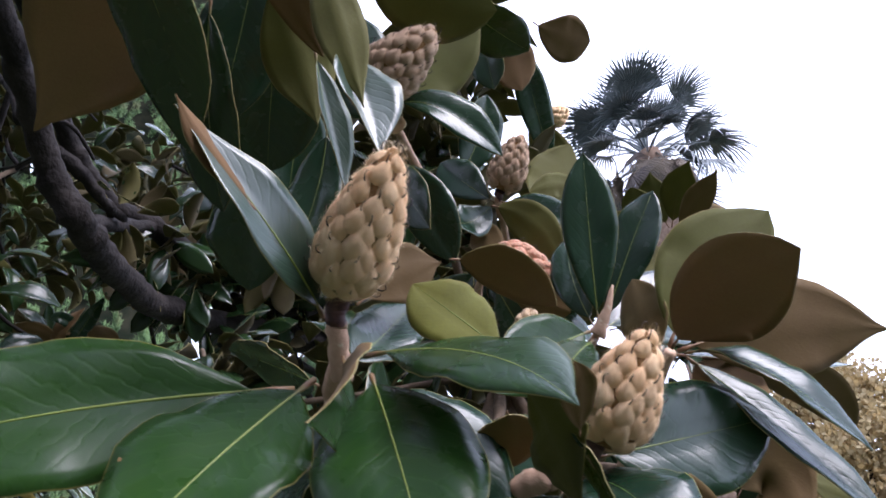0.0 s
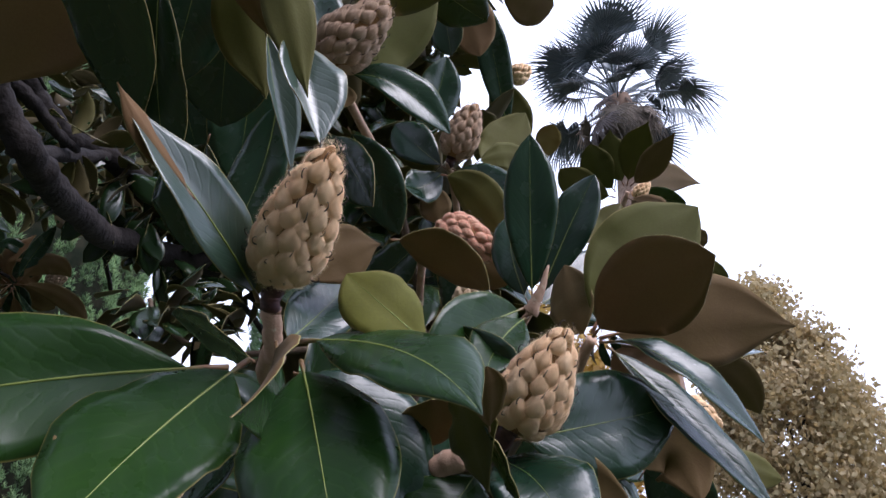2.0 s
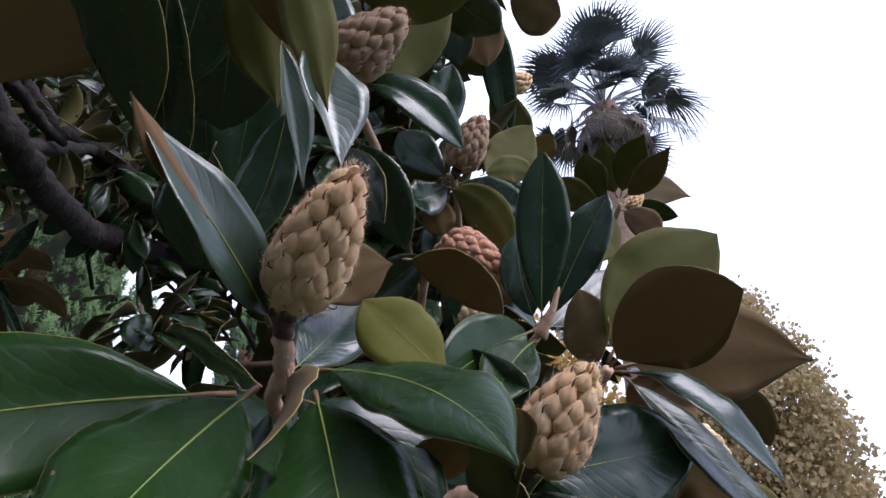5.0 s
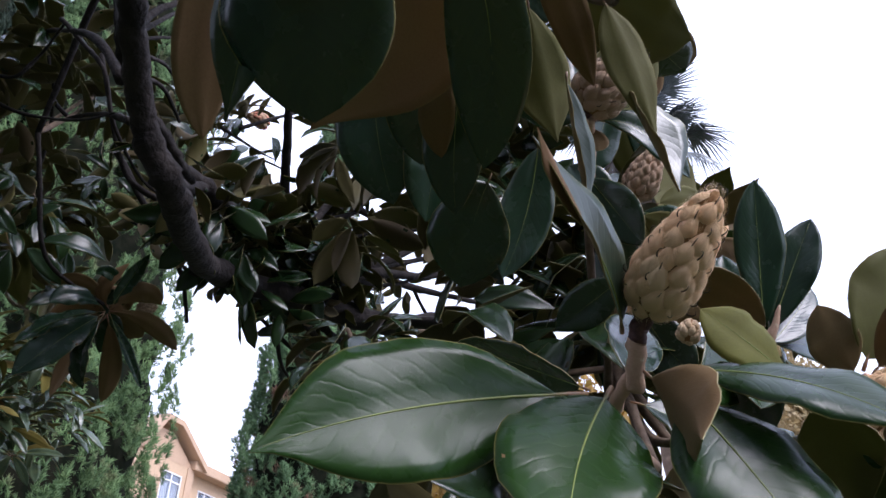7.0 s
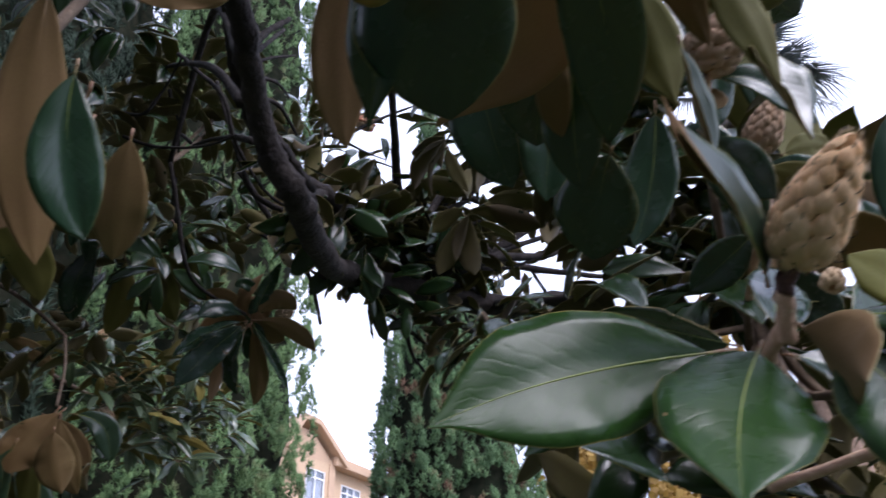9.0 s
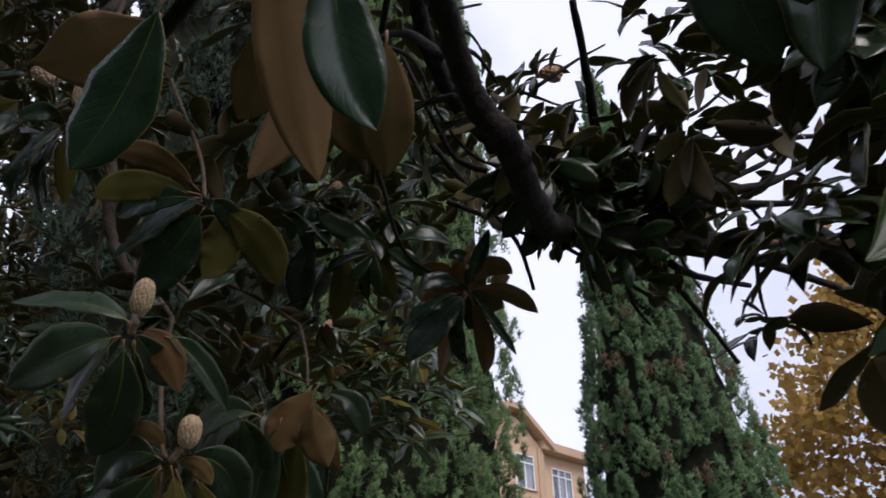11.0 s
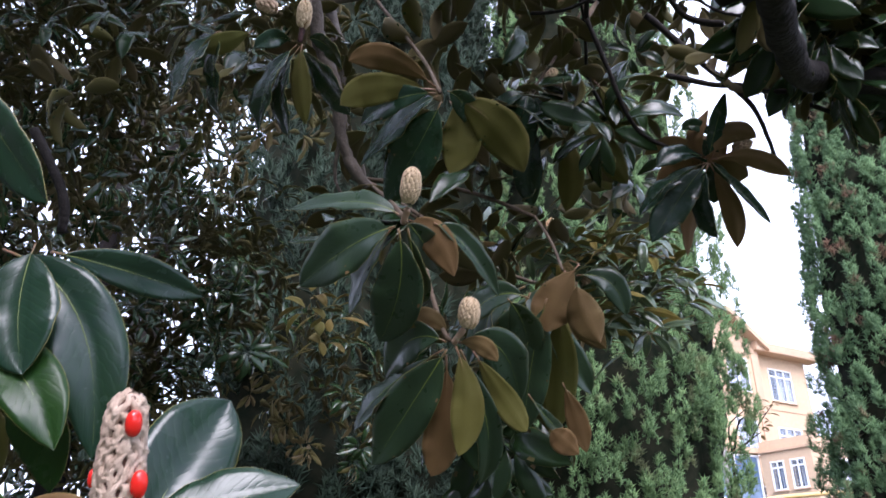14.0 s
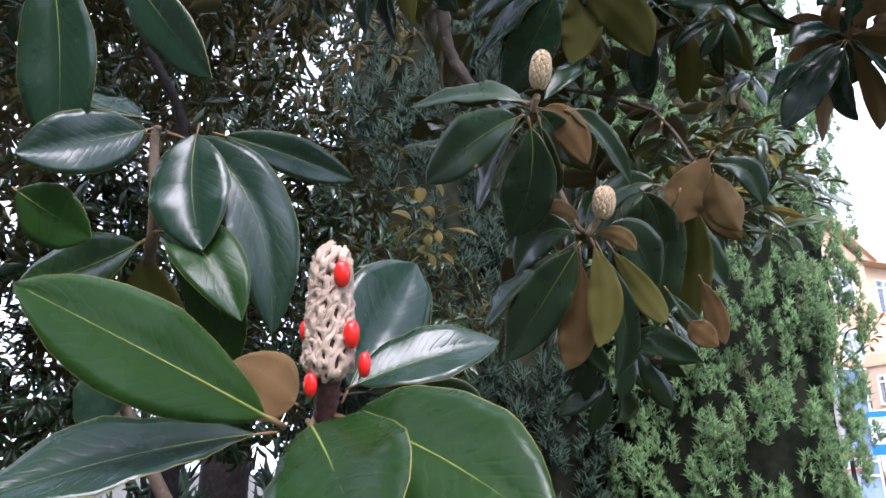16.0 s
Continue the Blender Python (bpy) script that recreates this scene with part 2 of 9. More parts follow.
def tube_rings(path, radii, sides, up=None):
    verts, faces = [], []
    path = [Vector(p) for p in path]
    prev = Vector(up) if up else Vector((0.31, 0.57, 0.76))
    for i, p in enumerate(path):
        d = (path[min(i + 1, len(path) - 1)] - path[max(i - 1, 0)]).normalized()
        a = (prev - d * prev.dot(d)).normalized()
        prev = a
        c = d.cross(a)
        for k in range(sides):
            w = 2 * math.pi * k / sides
            verts.append(p + radii[i] * (math.cos(w) * a + math.sin(w) * c))
    for i in range(len(path) - 1):
        for k in range(sides):
            j = (k + 1) % sides
            faces.append((i * sides + k, i * sides + j, (i + 1) * sides + j, (i + 1) * sides + k))
    faces.append(tuple(range(sides))[::-1])
    faces.append(tuple((len(path) - 1) * sides + k for k in range(sides)))
    return verts, faces


def branch(name, parent, points, r0, r1, mat, sides=10, rough=0.12, seed=1, label=""):
    """A round limb through points, with knots and uneven thickness; its radius runs from r0 to r1."""
    pts = [Vector(p) for p in points]
    fine = []
    for i in range(len(pts) - 1):
        p0, p1, p2, p3 = pts[max(i - 1, 0)], pts[i], pts[i + 1], pts[min(i + 2, len(pts) - 1)]
        for k in range(6):
            s = k / 6
            fine.append(0.5 * ((2 * p1) + (p2 - p0) * s + (2 * p0 - 5 * p1 + 4 * p2 - p3) * s * s + (3 * p1 - p0 - 3 * p2 + p3) * s ** 3))
    fine.append(pts[-1])
    rng = random.Random(seed)
    n = len(fine)
    radii = []
    for i in range(n):
        r = r0 + (r1 - r0) * i / (n - 1)
        radii.append(r * (1 + rough * (rng.random() - 0.4) + (rough * 1.5 if rng.random() < 0.12 else 0)))
    o = pts[0]
    jit = [p - o + Vector((rng.uniform(-1, 1), rng.uniform(-1, 1), rng.uniform(-1, 1))) * radii[i] * 0.12 for i, p in enumerate(fine)]
    verts, faces = tube_rings(jit, radii, sides)
    return hang(name, mesh_of(name, verts, faces, [mat]), parent, o, label)


def blade(b, m, t, n, width, fold, curl, wave, seed, ns=16, nu=8, thick=0.0009, start=0.09, acute=False):
    """The two faces and margin of a leaf: vertices from its base, faces, material slots (0 top, 1 under, 2 margin) and UVs."""
    rng = random.Random(seed)
    b, m, t, n = Vector(b), Vector(m), Vector(t), Vector(n).normalized()
    ph = [rng.uniform(0, 6.28) for _ in range(4)]
    kf = rng.uniform(1.6, 2.6)
    lean = rng.uniform(-0.05, 0.05)
    twist = rng.uniform(-0.25, 0.25) * max(1.0, wave / 0.03)
    blunt = rng.uniform(1.0, 1.25)
    verts, uvs = [], []
    rows = []
    for i in range(ns + 1):
        s = i / ns
        q = start + (1 - start) * s
        c = bezier(b, m, t, q) - b
        d = (bezier(b, m, t, min(q + 0.01, 1.0)) - bezier(b, m, t, min(q + 0.01, 1.0) - 0.02)).normalized()
        nn = (n - d * n.dot(d)).normalized()
        sd = d.cross(nn)
        tw = twist * (s - 0.5)
        nn, sd = nn * math.cos(tw) + sd * math.sin(tw), sd * math.cos(tw) - nn * math.sin(tw)
        if acute:
            prof = math.sin(math.pi * min(s, 0.66) ** 0.92) ** 0.92 if s > 0 else 0.0
            if s > 0.66:
                k = (1 - s) / 0.34
                prof *= 0.55 * k + 0.45 * k * k * (3 - 2 * k)
        else:
            prof = math.sin(math.pi * min(s, 0.83) ** blunt) ** 0.66 if s > 0 else 0.0
            if s > 0.83:
                k = (1 - s) / 0.17
                prof *= 0.48 * k + 0.52 * k ** 0.5
        hw = 0.5 * width * max(prof, 0.012)
        row = []
        for k in range(nu + 1):
            u = -1 + 2 * k / nu
            au = abs(u)
            side = 0 if u < 0 else 2
            wav = wave * width * au ** 1.6 * (math.sin(kf * 6.28 * s + ph[side]) + 0.5 * math.sin(2.3 * kf * 6.28 * s + ph[side + 1])) * prof
            rise = hw * (au * math.sin(radians(fold)) + curl * au ** 2.4) + wav
            out = hw * u * math.cos(radians(fold)) * (1 - 0.22 * abs(curl) * au) + lean * hw
            groove = -0.0005 * max(0, 1 - au * 5)
            row.append((c + sd * out + nn * (rise + groove), nn, u, s))
        rows.append(row)
    cols = nu + 1
    for lay in (0.5, -0.5):
        for row in rows:
            for p, nn, u, s in row:
                edge = 0.7 if abs(u) > 0.99 else 1.0
                verts.append(p + nn * thick * lay * edge)
                uvs.append((0.5 + 0.5 * u, s))
    off = (ns + 1) * cols
    faces, index = [], []
    for i in range(ns):
        for k in range(nu):
            a0, a1, a2, a3 = i * cols + k, i * cols + k + 1, (i + 1) * cols + k + 1, (i + 1) * cols + k
            faces.append((a0, a1, a2, a3)), index.append(0)
            faces.append((off + a3, off + a2, off + a1, off + a0)), index.append(1)
        for k, flip in ((0, False), (nu, True)):
            a0, a1 = i * cols + k, (i + 1) * cols + k
            f = (a0, a1, off + a1, off + a0)
            faces.append(f[::-1] if flip else f), index.append(2)
    return verts, faces, index, uvs


LEAF_COUNT = [0]


def leaf(parent, b, m, t, n, width, fold=14, curl=-0.15, top=None, under=None, wave=0.03, rib=1.0, acute=False, label=""):
    """A big evergreen leaf from its petiole's foot b through m to its tip t; n is the way that its glossy face looks."""
    LEAF_COUNT[0] += 1
    top, under = top or LEAF_TOP, under or UNDER_BROWN
    if top is LEAF_TOP_DULL:
        rib *= 0.6
    v, f, ix, uv = blade(b, m, t, n, width, fold, curl, wave, LEAF_COUNT[0], acute=acute)
    ob = hang("leaf", mesh_of("leaf", v, f, [top, under, EDGE], ix, uv), parent, b, label)
    # petiole and midrib
    B, M, T, N = Vector(b), Vector(m), Vector(t), Vector(n).normalized()
    length = (T - B).length
    r0 = rib * min(0.0022, 0.011 * length)
    path, radii, ss = [], [], []
    k = 18
    for i in range(k + 1):
        s = 0.96 * i / k
        path.append(bezier(B, M, T, s) - B)
        radii.append(r0 * (1.05 if s < 0.09 else max(0.10, 0.62 * (1 - s) ** 0.9)))
        ss.append(s)
    v, f = tube_rings(path, radii, 6, up=N)
    ix = [0 if (q % 6) in (0, 1, 4, 5) else 1 for q in range(k * 6)] + [0, 0]
    hang("midrib", mesh_of("midrib", v, f, [RIB_TOP, RIB_UNDER], ix, [(0.5, ss[q // 6]) for q in range(len(v))]), ob, b)
    return ob


# ---- fruit ----
def carpel_mesh(name, mat, tip=0.34):
    """A plump pad, one unit wide and high, pointed towards +y."""
    verts, faces, rings, sides = [], [], 5, 12
    for i in range(rings):
        r = (i + 1) / rings
        for k in range(sides):
            w = 2 * math.pi * k / sides
            x, y = 0.5 * r * math.cos(w), 0.5 * r * math.sin(w)
            x *= 1 - tip * max(y, 0) * 1.5
            y *= 1 + tip * max(math.sin(w), 0) ** 3
            z = (1 - 0.62 * r ** 2 - 0.45 * r ** 5) * (1 + 0.35 * max(y, -0.2)) - (0.3 if i == rings - 1 else 0)
            verts.append((x, y, z))
    verts.append((0, 0.02, 1.0))
    for i in range(rings - 1):
        for k in range(sides):
            j = (k + 1) % sides
            faces.append((i * sides + k, (i + 1) * sides + k, (i + 1) * sides + j, i * sides + j))
    for k in range(sides):
        faces.append((len(verts) - 1, k, (k + 1) % sides))
    return mesh_of(name, verts, faces, [mat])


def style_mesh():
    """A dry hooked style, one unit long."""
    path = [(0, 0, -0.1), (0, 0.05, 0.35), (0, 0.25, 0.75), (0.05, 0.6, 0.95), (0.1, 0.85, 0.8), (0.12, 0.9, 0.6)]
    v, f = tube_rings(path, [0.10, 0.085, 0.07, 0.055, 0.04, 0.02], 5)
    return mesh_of("style", v, f, [STYLE])


STYLE_MESH = style_mesh()
CARPELS = {}


def oblong_profile(s):
    return max(1 - (abs(s - 0.48) / 0.53) ** 2.3, 0.04) ** 0.5


def fruit_profile(s):
    if s < 0.3:
        return max(1 - ((0.3 - s) / 0.32) ** 2, 0.05) ** 0.5
    return max(1 - ((s - 0.3) / 0.73) ** 1.75, 0.05) ** 0.85


def fruit(parent, base, tip, radius, felt, label, count=62, seed=3, hooks=True, fuzz=2600, pieces=True, bulge=1.0, core=None, shape=fruit_profile):
    """An upright felted fruit: a core with spiral pads, each with a hooked dry style."""
    rng = random.Random(seed)
    B, T = Vector(base), Vector(tip)
    ax = (T - B).normalized()
    length = (T - B).length
    p = ax.orthogonal().normalized()
    q = ax.cross(p)
    ns, nk = 14, 20
    verts, faces = [], []
    for i in range(ns + 1):
        s = i / ns
        r = radius * (0.86 if s < 0.8 else 0.86 - 0.9 * (s - 0.8)) * shape(s)
        for k in range(nk):
            w = 2 * math.pi * k / nk
            verts.append(ax * length * s + r * (math.cos(w) * p + math.sin(w) * q))
    for i in range(ns):
        for k in range(nk):
            j = (k + 1) % nk
            faces.append((i * nk + k, i * nk + j, (i + 1) * nk + j, (i + 1) * nk + k))
    faces += [tuple(range(nk))[::-1], tuple(ns * nk + k for k in range(nk))]
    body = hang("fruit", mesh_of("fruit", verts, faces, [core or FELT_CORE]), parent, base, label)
    if felt not in CARPELS:
        CARPELS[felt] = carpel_mesh("carpel", felt)
    # area along the axis, for even spacing
    cum, tot = [0.0], 0.0
    for i in range(200):
        tot += shape((i + 0.5) / 200)
        cum.append(tot)
    area = 2 * math.pi * radius * length * tot / 200 * 0.9
    size = math.sqrt(area / count)
    spots = []
    for i in range(count):
        goal = (i + 0.5) / count * tot
        j = next(x for x in range(200) if cum[x + 1] >= goal)
        s = (j + (goal - cum[j]) / max(cum[j + 1] - cum[j], 1e-6)) / 200
        w = i * 2.399963 + rng.uniform(-0.16, 0.16)
        out = math.cos(w) * p + math.sin(w) * q
        slope = (shape(min(s + 0.02, 1)) - shape(max(s - 0.02, 0))) * radius / (0.04 * length)
        nrm = (out - ax * slope).normalized()
        up = (ax - nrm * ax.dot(nrm)).normalized()
        spots.append((ax * length * s + out * radius * 0.84 * shape(s), out, nrm, up, s))
    joined_v, joined_f = [], []
    for pos, out, nrm, up, s in spots:
        sc = size * (0.70 + 0.30 * shape(s)) * rng.uniform(0.90, 1.10) * (1 - 3.2 * max(s - 0.86, 0))
        tilt = (nrm + up * (0.5 * max(s - 0.6, 0) - 0.05)).normalized()
        sx = up.cross(tilt).normalized()
        uy = tilt.cross(sx)
        tw = rng.uniform(-0.22, 0.22)
        sx, uy = sx * math.cos(tw) + uy * math.sin(tw), uy * math.cos(tw) - sx * math.sin(tw)
        mat = Matrix((sx * sc * 1.34, uy * sc * 1.52, tilt * sc * 0.50 * bulge)).transposed().to_4x4()
        mat.translation = pos
        if pieces:
            c = hang("carpel", CARPELS[felt], body, base)
            c.matrix_basis = mat
        else:
            o = len(joined_v)
            joined_v += [mat @ v.co for v in CARPELS[felt].vertices]
            joined_f += [tuple(o + x for x in pl.vertices) for pl in CARPELS[felt].polygons]
        if hooks and rng.random() < 0.85:
            hs = size * rng.uniform(0.30, 0.52)
            h = (nrm + up * 0.4).normalized()
            hx = up.cross(h).normalized()
            hm = Matrix((hx * hs * rng.choice((-1, 1)), h.cross(hx) * hs, h * hs)).transposed().to_4x4()
            hm.translation = pos + uy * sc * 0.62 + nrm * sc * 0.30 * bulge
            st = hang("style", STYLE_MESH, body, base)
            st.matrix_basis = hm
    if joined_v:
        hang("felt_coat", mesh_of("felt_coat", joined_v, joined_f, [felt]), body, base, kind="stuff")
    if fuzz:
        fv, ff = [], []
        for _ in range(fuzz):
            pos, out, nrm, up, s = rng.choice(spots)
            sx = up.cross(nrm)
            a, c = rng.uniform(-0.6, 0.6) * size, rng.uniform(-0.6, 0.6) * size
            o = pos + sx * a + up * c + nrm * (size * 0.38 * bulge * max(0, 1 - (a * a + c * c) / (0.5 * size * size)))
            d = (nrm + up * rng.uniform(-0.3, 0.9) + sx * rng.uniform(-0.7, 0.7)).normalized()
            ln, wd = size * rng.uniform(0.14, 0.38), 0.00009
            e = d.cross(up).normalized() * wd
            k = len(fv)
            fv += [o - e, o + e, o + d * ln + up * ln * 0.2]
            ff.append((k, k + 1, k + 2))
        hang("fuzz", mesh_of("fuzz", fv, ff, [FUZZ], smooth=False), body, base, kind="stuff")
    return body


def stalk(parent, pts, r0, r1, mat, name="stalk", label=""):
    return branch(name, parent, pts, r0, r1, mat, sides=10, rough=0.06, seed=7, label=label)


def open_fruit(parent, base, tip, radius, label):
    """A ripe fruit whose woody pads have split: gaping lips, hollows, and red seeds, some of them hanging out."""
    rng = random.Random(31)
    B, T = Vector(base), Vector(tip)
    ax, length = (T - B).normalized(), (T - B).length
    p = Vector((0.85, -0.52, 0))
    p = (p - ax * ax.dot(p)).normalized()
    q = ax.cross(p)

    def prof(s):
        return (1.06 - 0.34 * s) * min(1, 0.55 + 5 * s) * min(1.0, 0.5 + 4 * (1 - s))
    ns, nk = 16, 20
    verts, faces = [], []
    for i in range(ns + 1):
        s = i / ns
        for k in range(nk):
            w = 2 * math.pi * k / nk
            verts.append(ax * length * s + radius * 0.78 * prof(s) * (math.cos(w) * p + math.sin(w) * q))
    for i in range(ns):
        for k in range(nk):
            j = (k + 1) % nk
            faces.append((i * nk + k, i * nk + j, (i + 1) * nk + j, (i + 1) * nk + k))
    faces += [tuple(range(nk))[::-1], tuple(ns * nk + k for k in range(nk))]
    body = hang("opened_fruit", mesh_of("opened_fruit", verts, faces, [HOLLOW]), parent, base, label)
    # one gaping carpel: a crinkled pad that rises to a thick lip and drops into a dark slit
    kinds = []
    for kind in range(5):
        r2 = random.Random(60 + kind)
        slit, sides = r2.uniform(0.15, 0.6), 16
        v, f, ix = [], [], []
        rings = ((0.05, -0.75), (0.26, -0.6), (0.38, -0.1), (0.48, 0.34), (0.60, 0.46), (0.76, 0.36), (0.92, 0.05), (1.0, -0.45))
        crimp = [r2.uniform(0.70, 1.25) for _ in range(sides)]
        for r, z in rings:
            for k in range(sides):
                w = 2 * math.pi * k / sides
                rr = r * crimp[k] if r > 0.3 else r
                narrow = slit + (1 - slit) * min(1.0, max(0.0, (r - 0.3) / 0.5))
                v.append((0.5 * rr * math.cos(w) * narrow, 0.62 * rr * math.sin(w), 0.5 * z + r2.uniform(-0.10, 0.10)))
        for i in range(len(rings) - 1):
            for k in range(sides):
                j = (k + 1) % sides
                f.append((i * sides + k, (i + 1) * sides + k, (i + 1) * sides + j, i * sides + j))
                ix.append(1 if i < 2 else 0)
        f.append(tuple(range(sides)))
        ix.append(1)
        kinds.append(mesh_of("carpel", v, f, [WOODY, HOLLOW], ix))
    count = 84
    size = math.sqrt(2 * math.pi * radius * length * 0.9 / count)
    for i in range(count):
        s = 0.03 + 0.94 * (i + 0.5) / count
        w = i * 2.399963
        out = math.cos(w) * p + math.sin(w) * q
        nrm = (out - ax * (0.5 if s < 0.1 else 0) + ax * (0.9 if s > 0.93 else 0)).normalized()
        up = (ax - nrm * ax.dot(nrm)).normalized()
        sx = up.cross(nrm)
        tw = rng.uniform(-0.5, 0.5)
        sx, up = sx * math.cos(tw) + up * math.sin(tw), up * math.cos(tw) - sx * math.sin(tw)
        k = size * rng.uniform(1.05, 1.5)
        mm = Matrix((sx * k, up * k * 1.05, nrm * k * 0.62)).transposed().to_4x4()
        mm.translation = ax * length * s + out * radius * 0.86 * prof(s)
        c = hang("carpel", kinds[rng.randrange(5)], body, base)
        c.matrix_basis = mm
    sv, sf = [], []
    rings, sides = 8, 12
    for i in range(rings + 1):
        a = math.pi * i / rings
        for k in range(sides):
            w = 2 * math.pi * k / sides
            sv.append((0.5 * math.sin(a) ** 0.85 * math.cos(w), 0.42 * math.sin(a) ** 0.85 * math.sin(w), -0.75 * math.cos(a)))
    for i in range(rings):
        for k in range(sides):
            j = (k + 1) % sides
            sf.append((i * sides + k, i * sides + j, (i + 1) * sides + j, (i + 1) * sides + k))
    seed_me = mesh_of("seed", sv, sf, [SEED])
    # height, turn from the viewer's side, distance out, size
    for s, w, r, k in ((0.80, 0.42, 1.10, 0.0110), (0.34, 0.80, 1.16, 0.0115), (0.11, 1.10, 1.42, 0.0095), (-0.05, -0.75, 1.05, 0.0095),
                       (0.35, -1.60, 0.98, 0.007), (0.55, 2.6, 1.0, 0.010), (0.25, 3.4, 1.0, 0.010)):
        out = math.cos(w) * p + math.sin(w) * q
        sd = hang("seed", seed_me, body, base, "glossy red seed")
        mm = Matrix((out.cross(ax) * k, out * k, ax * k * rng.uniform(0.95, 1.15))).transposed().to_4x4()
        mm.translation = ax * length * s + out * radius * r * prof(max(s, 0.05))
        sd.matrix_basis = mm
    return body


# ---- many small leaves in one mesh ----
def leaf_kinds(width, count=6, ns=6, nu=4):
    kinds = []
    for i in range(count):
        rng = random.Random(40 + i)
        t = Vector((rng.uniform(-0.08, 0.08), 1.0, rng.uniform(-0.3, 0.05)))
        v, f, ix, uv = blade((0, 0, 0), (rng.uniform(-0.05, 0.05), 0.52, rng.uniform(0.0, 0.09)), t, (0, 0, 1), width * rng.uniform(0.85, 1.15),
                             rng.uniform(8, 26), rng.uniform(-0.3, 0.1), 0.03, i, ns=ns, nu=nu, thick=0.006, start=0.06)
        kinds.append((np.array([tuple(x) for x in v]), np.array(f), np.array(ix), np.array(uv)))
    return kinds


FAR_KINDS = leaf_kinds(0.40)
NARROW_KINDS = leaf_kinds(0.26)
FARTHEST_KINDS = leaf_kinds(0.30, 6, 3, 2)


def joined_leaves(name, parent, whorls, mats, kinds, seed, label=""):
    """Whorls of leaves as one mesh. whorls: centre, axis, count, leaf length."""
    rng = random.Random(seed)
    vs, fs, ixs, uvs, n = [], [], [], [], 0
    o = ORIGIN[parent]
    for c, ax, count, length in whorls:
        ax = Vector(ax).normalized()
        p = ax.orthogonal().normalized()
        q = ax.cross(p)
        for i in range(count):
            w = i * 2.4 + rng.uniform(-0.4, 0.4)
            out = math.cos(w) * p + math.sin(w) * q
            lift = rng.uniform(-0.35, 0.75)
            d = (out + ax * lift + Vector((0, 0, -rng.uniform(0.0, 0.45)))).normalized()
            nrm = (ax * 1.0 - out * lift * 0.6 + Vector((0, 0, 0.5)) + Vector([rng.uniform(-0.5, 0.5) for _ in range(3)]))
            nrm = (nrm - d * nrm.dot(d)).normalized()
            sx = d.cross(nrm)
            L = length * rng.uniform(0.7, 1.15)
            R = np.array([sx, d, nrm]).T * L
            v, f, ix, uv = kinds[rng.randrange(len(kinds))]
            at = Vector(c) - o + ax * rng.uniform(-0.25, 0.25) * length + out * 0.02
            vs.append(v @ R.T + np.array(at))
            fs.append(f + n)
            ixs.append(ix)
            uvs.append(uv)
            n += len(v)
    V, Fc, I, U = np.concatenate(vs), np.concatenate(fs), np.concatenate(ixs), np.concatenate(uvs)
    ob = hang(name, quick_mesh(name, V, Fc, mats, I, U), parent, o, label, "stuff")
    return ob


def quick_mesh(name, V, Fc, mats, I=None, U=None, smooth=True):
    """A mesh from arrays of vertices and equal-sided faces."""
    me = bpy.data.meshes.new(name)
    k = Fc.shape[1]
    me.vertices.add(len(V))
    me.vertices.foreach_set("co", V.astype(np.float32).ravel())
    me.loops.add(Fc.size)
    me.loops.foreach_set("vertex_index", Fc.astype(np.int32).ravel())
    me.polygons.add(len(Fc))
    me.polygons.foreach_set("loop_start", np.arange(0, Fc.size, k, dtype=np.int32))
    me.polygons.foreach_set("loop_total", np.full(len(Fc), k, dtype=np.int32))
    for m in mats:
        me.materials.append(m)
    if I is not None:
        me.polygons.foreach_set("material_index", I.astype(np.int32))
    if smooth:
        me.polygons.foreach_set("use_smooth", np.ones(len(Fc), dtype=bool))
    if U is not None:
        lay = me.uv_layers.new(name="UVMap")
        lay.data.foreach_set("uv", U.astype(np.float32)[Fc.ravel()].ravel())
    me.update(calc_edges=True)
    me.validate()
    return me


def cloud(rng, centre, radii, count, length, per=9, up=0.5):
    """Whorls spread through an ellipsoid, looking outwards and up."""
    out = []
    while len(out) < count:
        v = Vector([rng.uniform(-1, 1) for _ in range(3)])
        if v.length > 1:
            continue
        p = Vector(centre) + Vector([v[i] * radii[i] for i in range(3)])
        ax = (v + Vector((rng.uniform(-0.6, 0.6), rng.uniform(-0.6, 0.6), up))).normalized()
        out.append((p, ax, rng.randint(per - 2, per + 2), length * rng.uniform(0.8, 1.15)))
    return out


# ---- conifers ----
def needle_material(name, dark, light, brown=0.0):
    m, n, l, b = material(name, dark, 0.7, spec=0.25)
    base = mixed(n, l, varied(n, l, True), dark, light)
    base = mixed(n, l, maths(n, l, "MULTIPLY", noisy(n, l, 2.2, 3.0, 0.4, 0.62), 0.5), base, tuple(c * 0.55 for c in dark))
    if brown:
        base = mixed(n, l, maths(n, l, "MULTIPLY", noisy(n, l, 2.6, 3.0, 0.60, 0.67), brown), base, (0.16, 0.085, 0.055))
    l.new(base, b.inputs["Base Color"])
    thin(m, n, l, b, (0.06, 0.12, 0.03), 0.12)
    return m


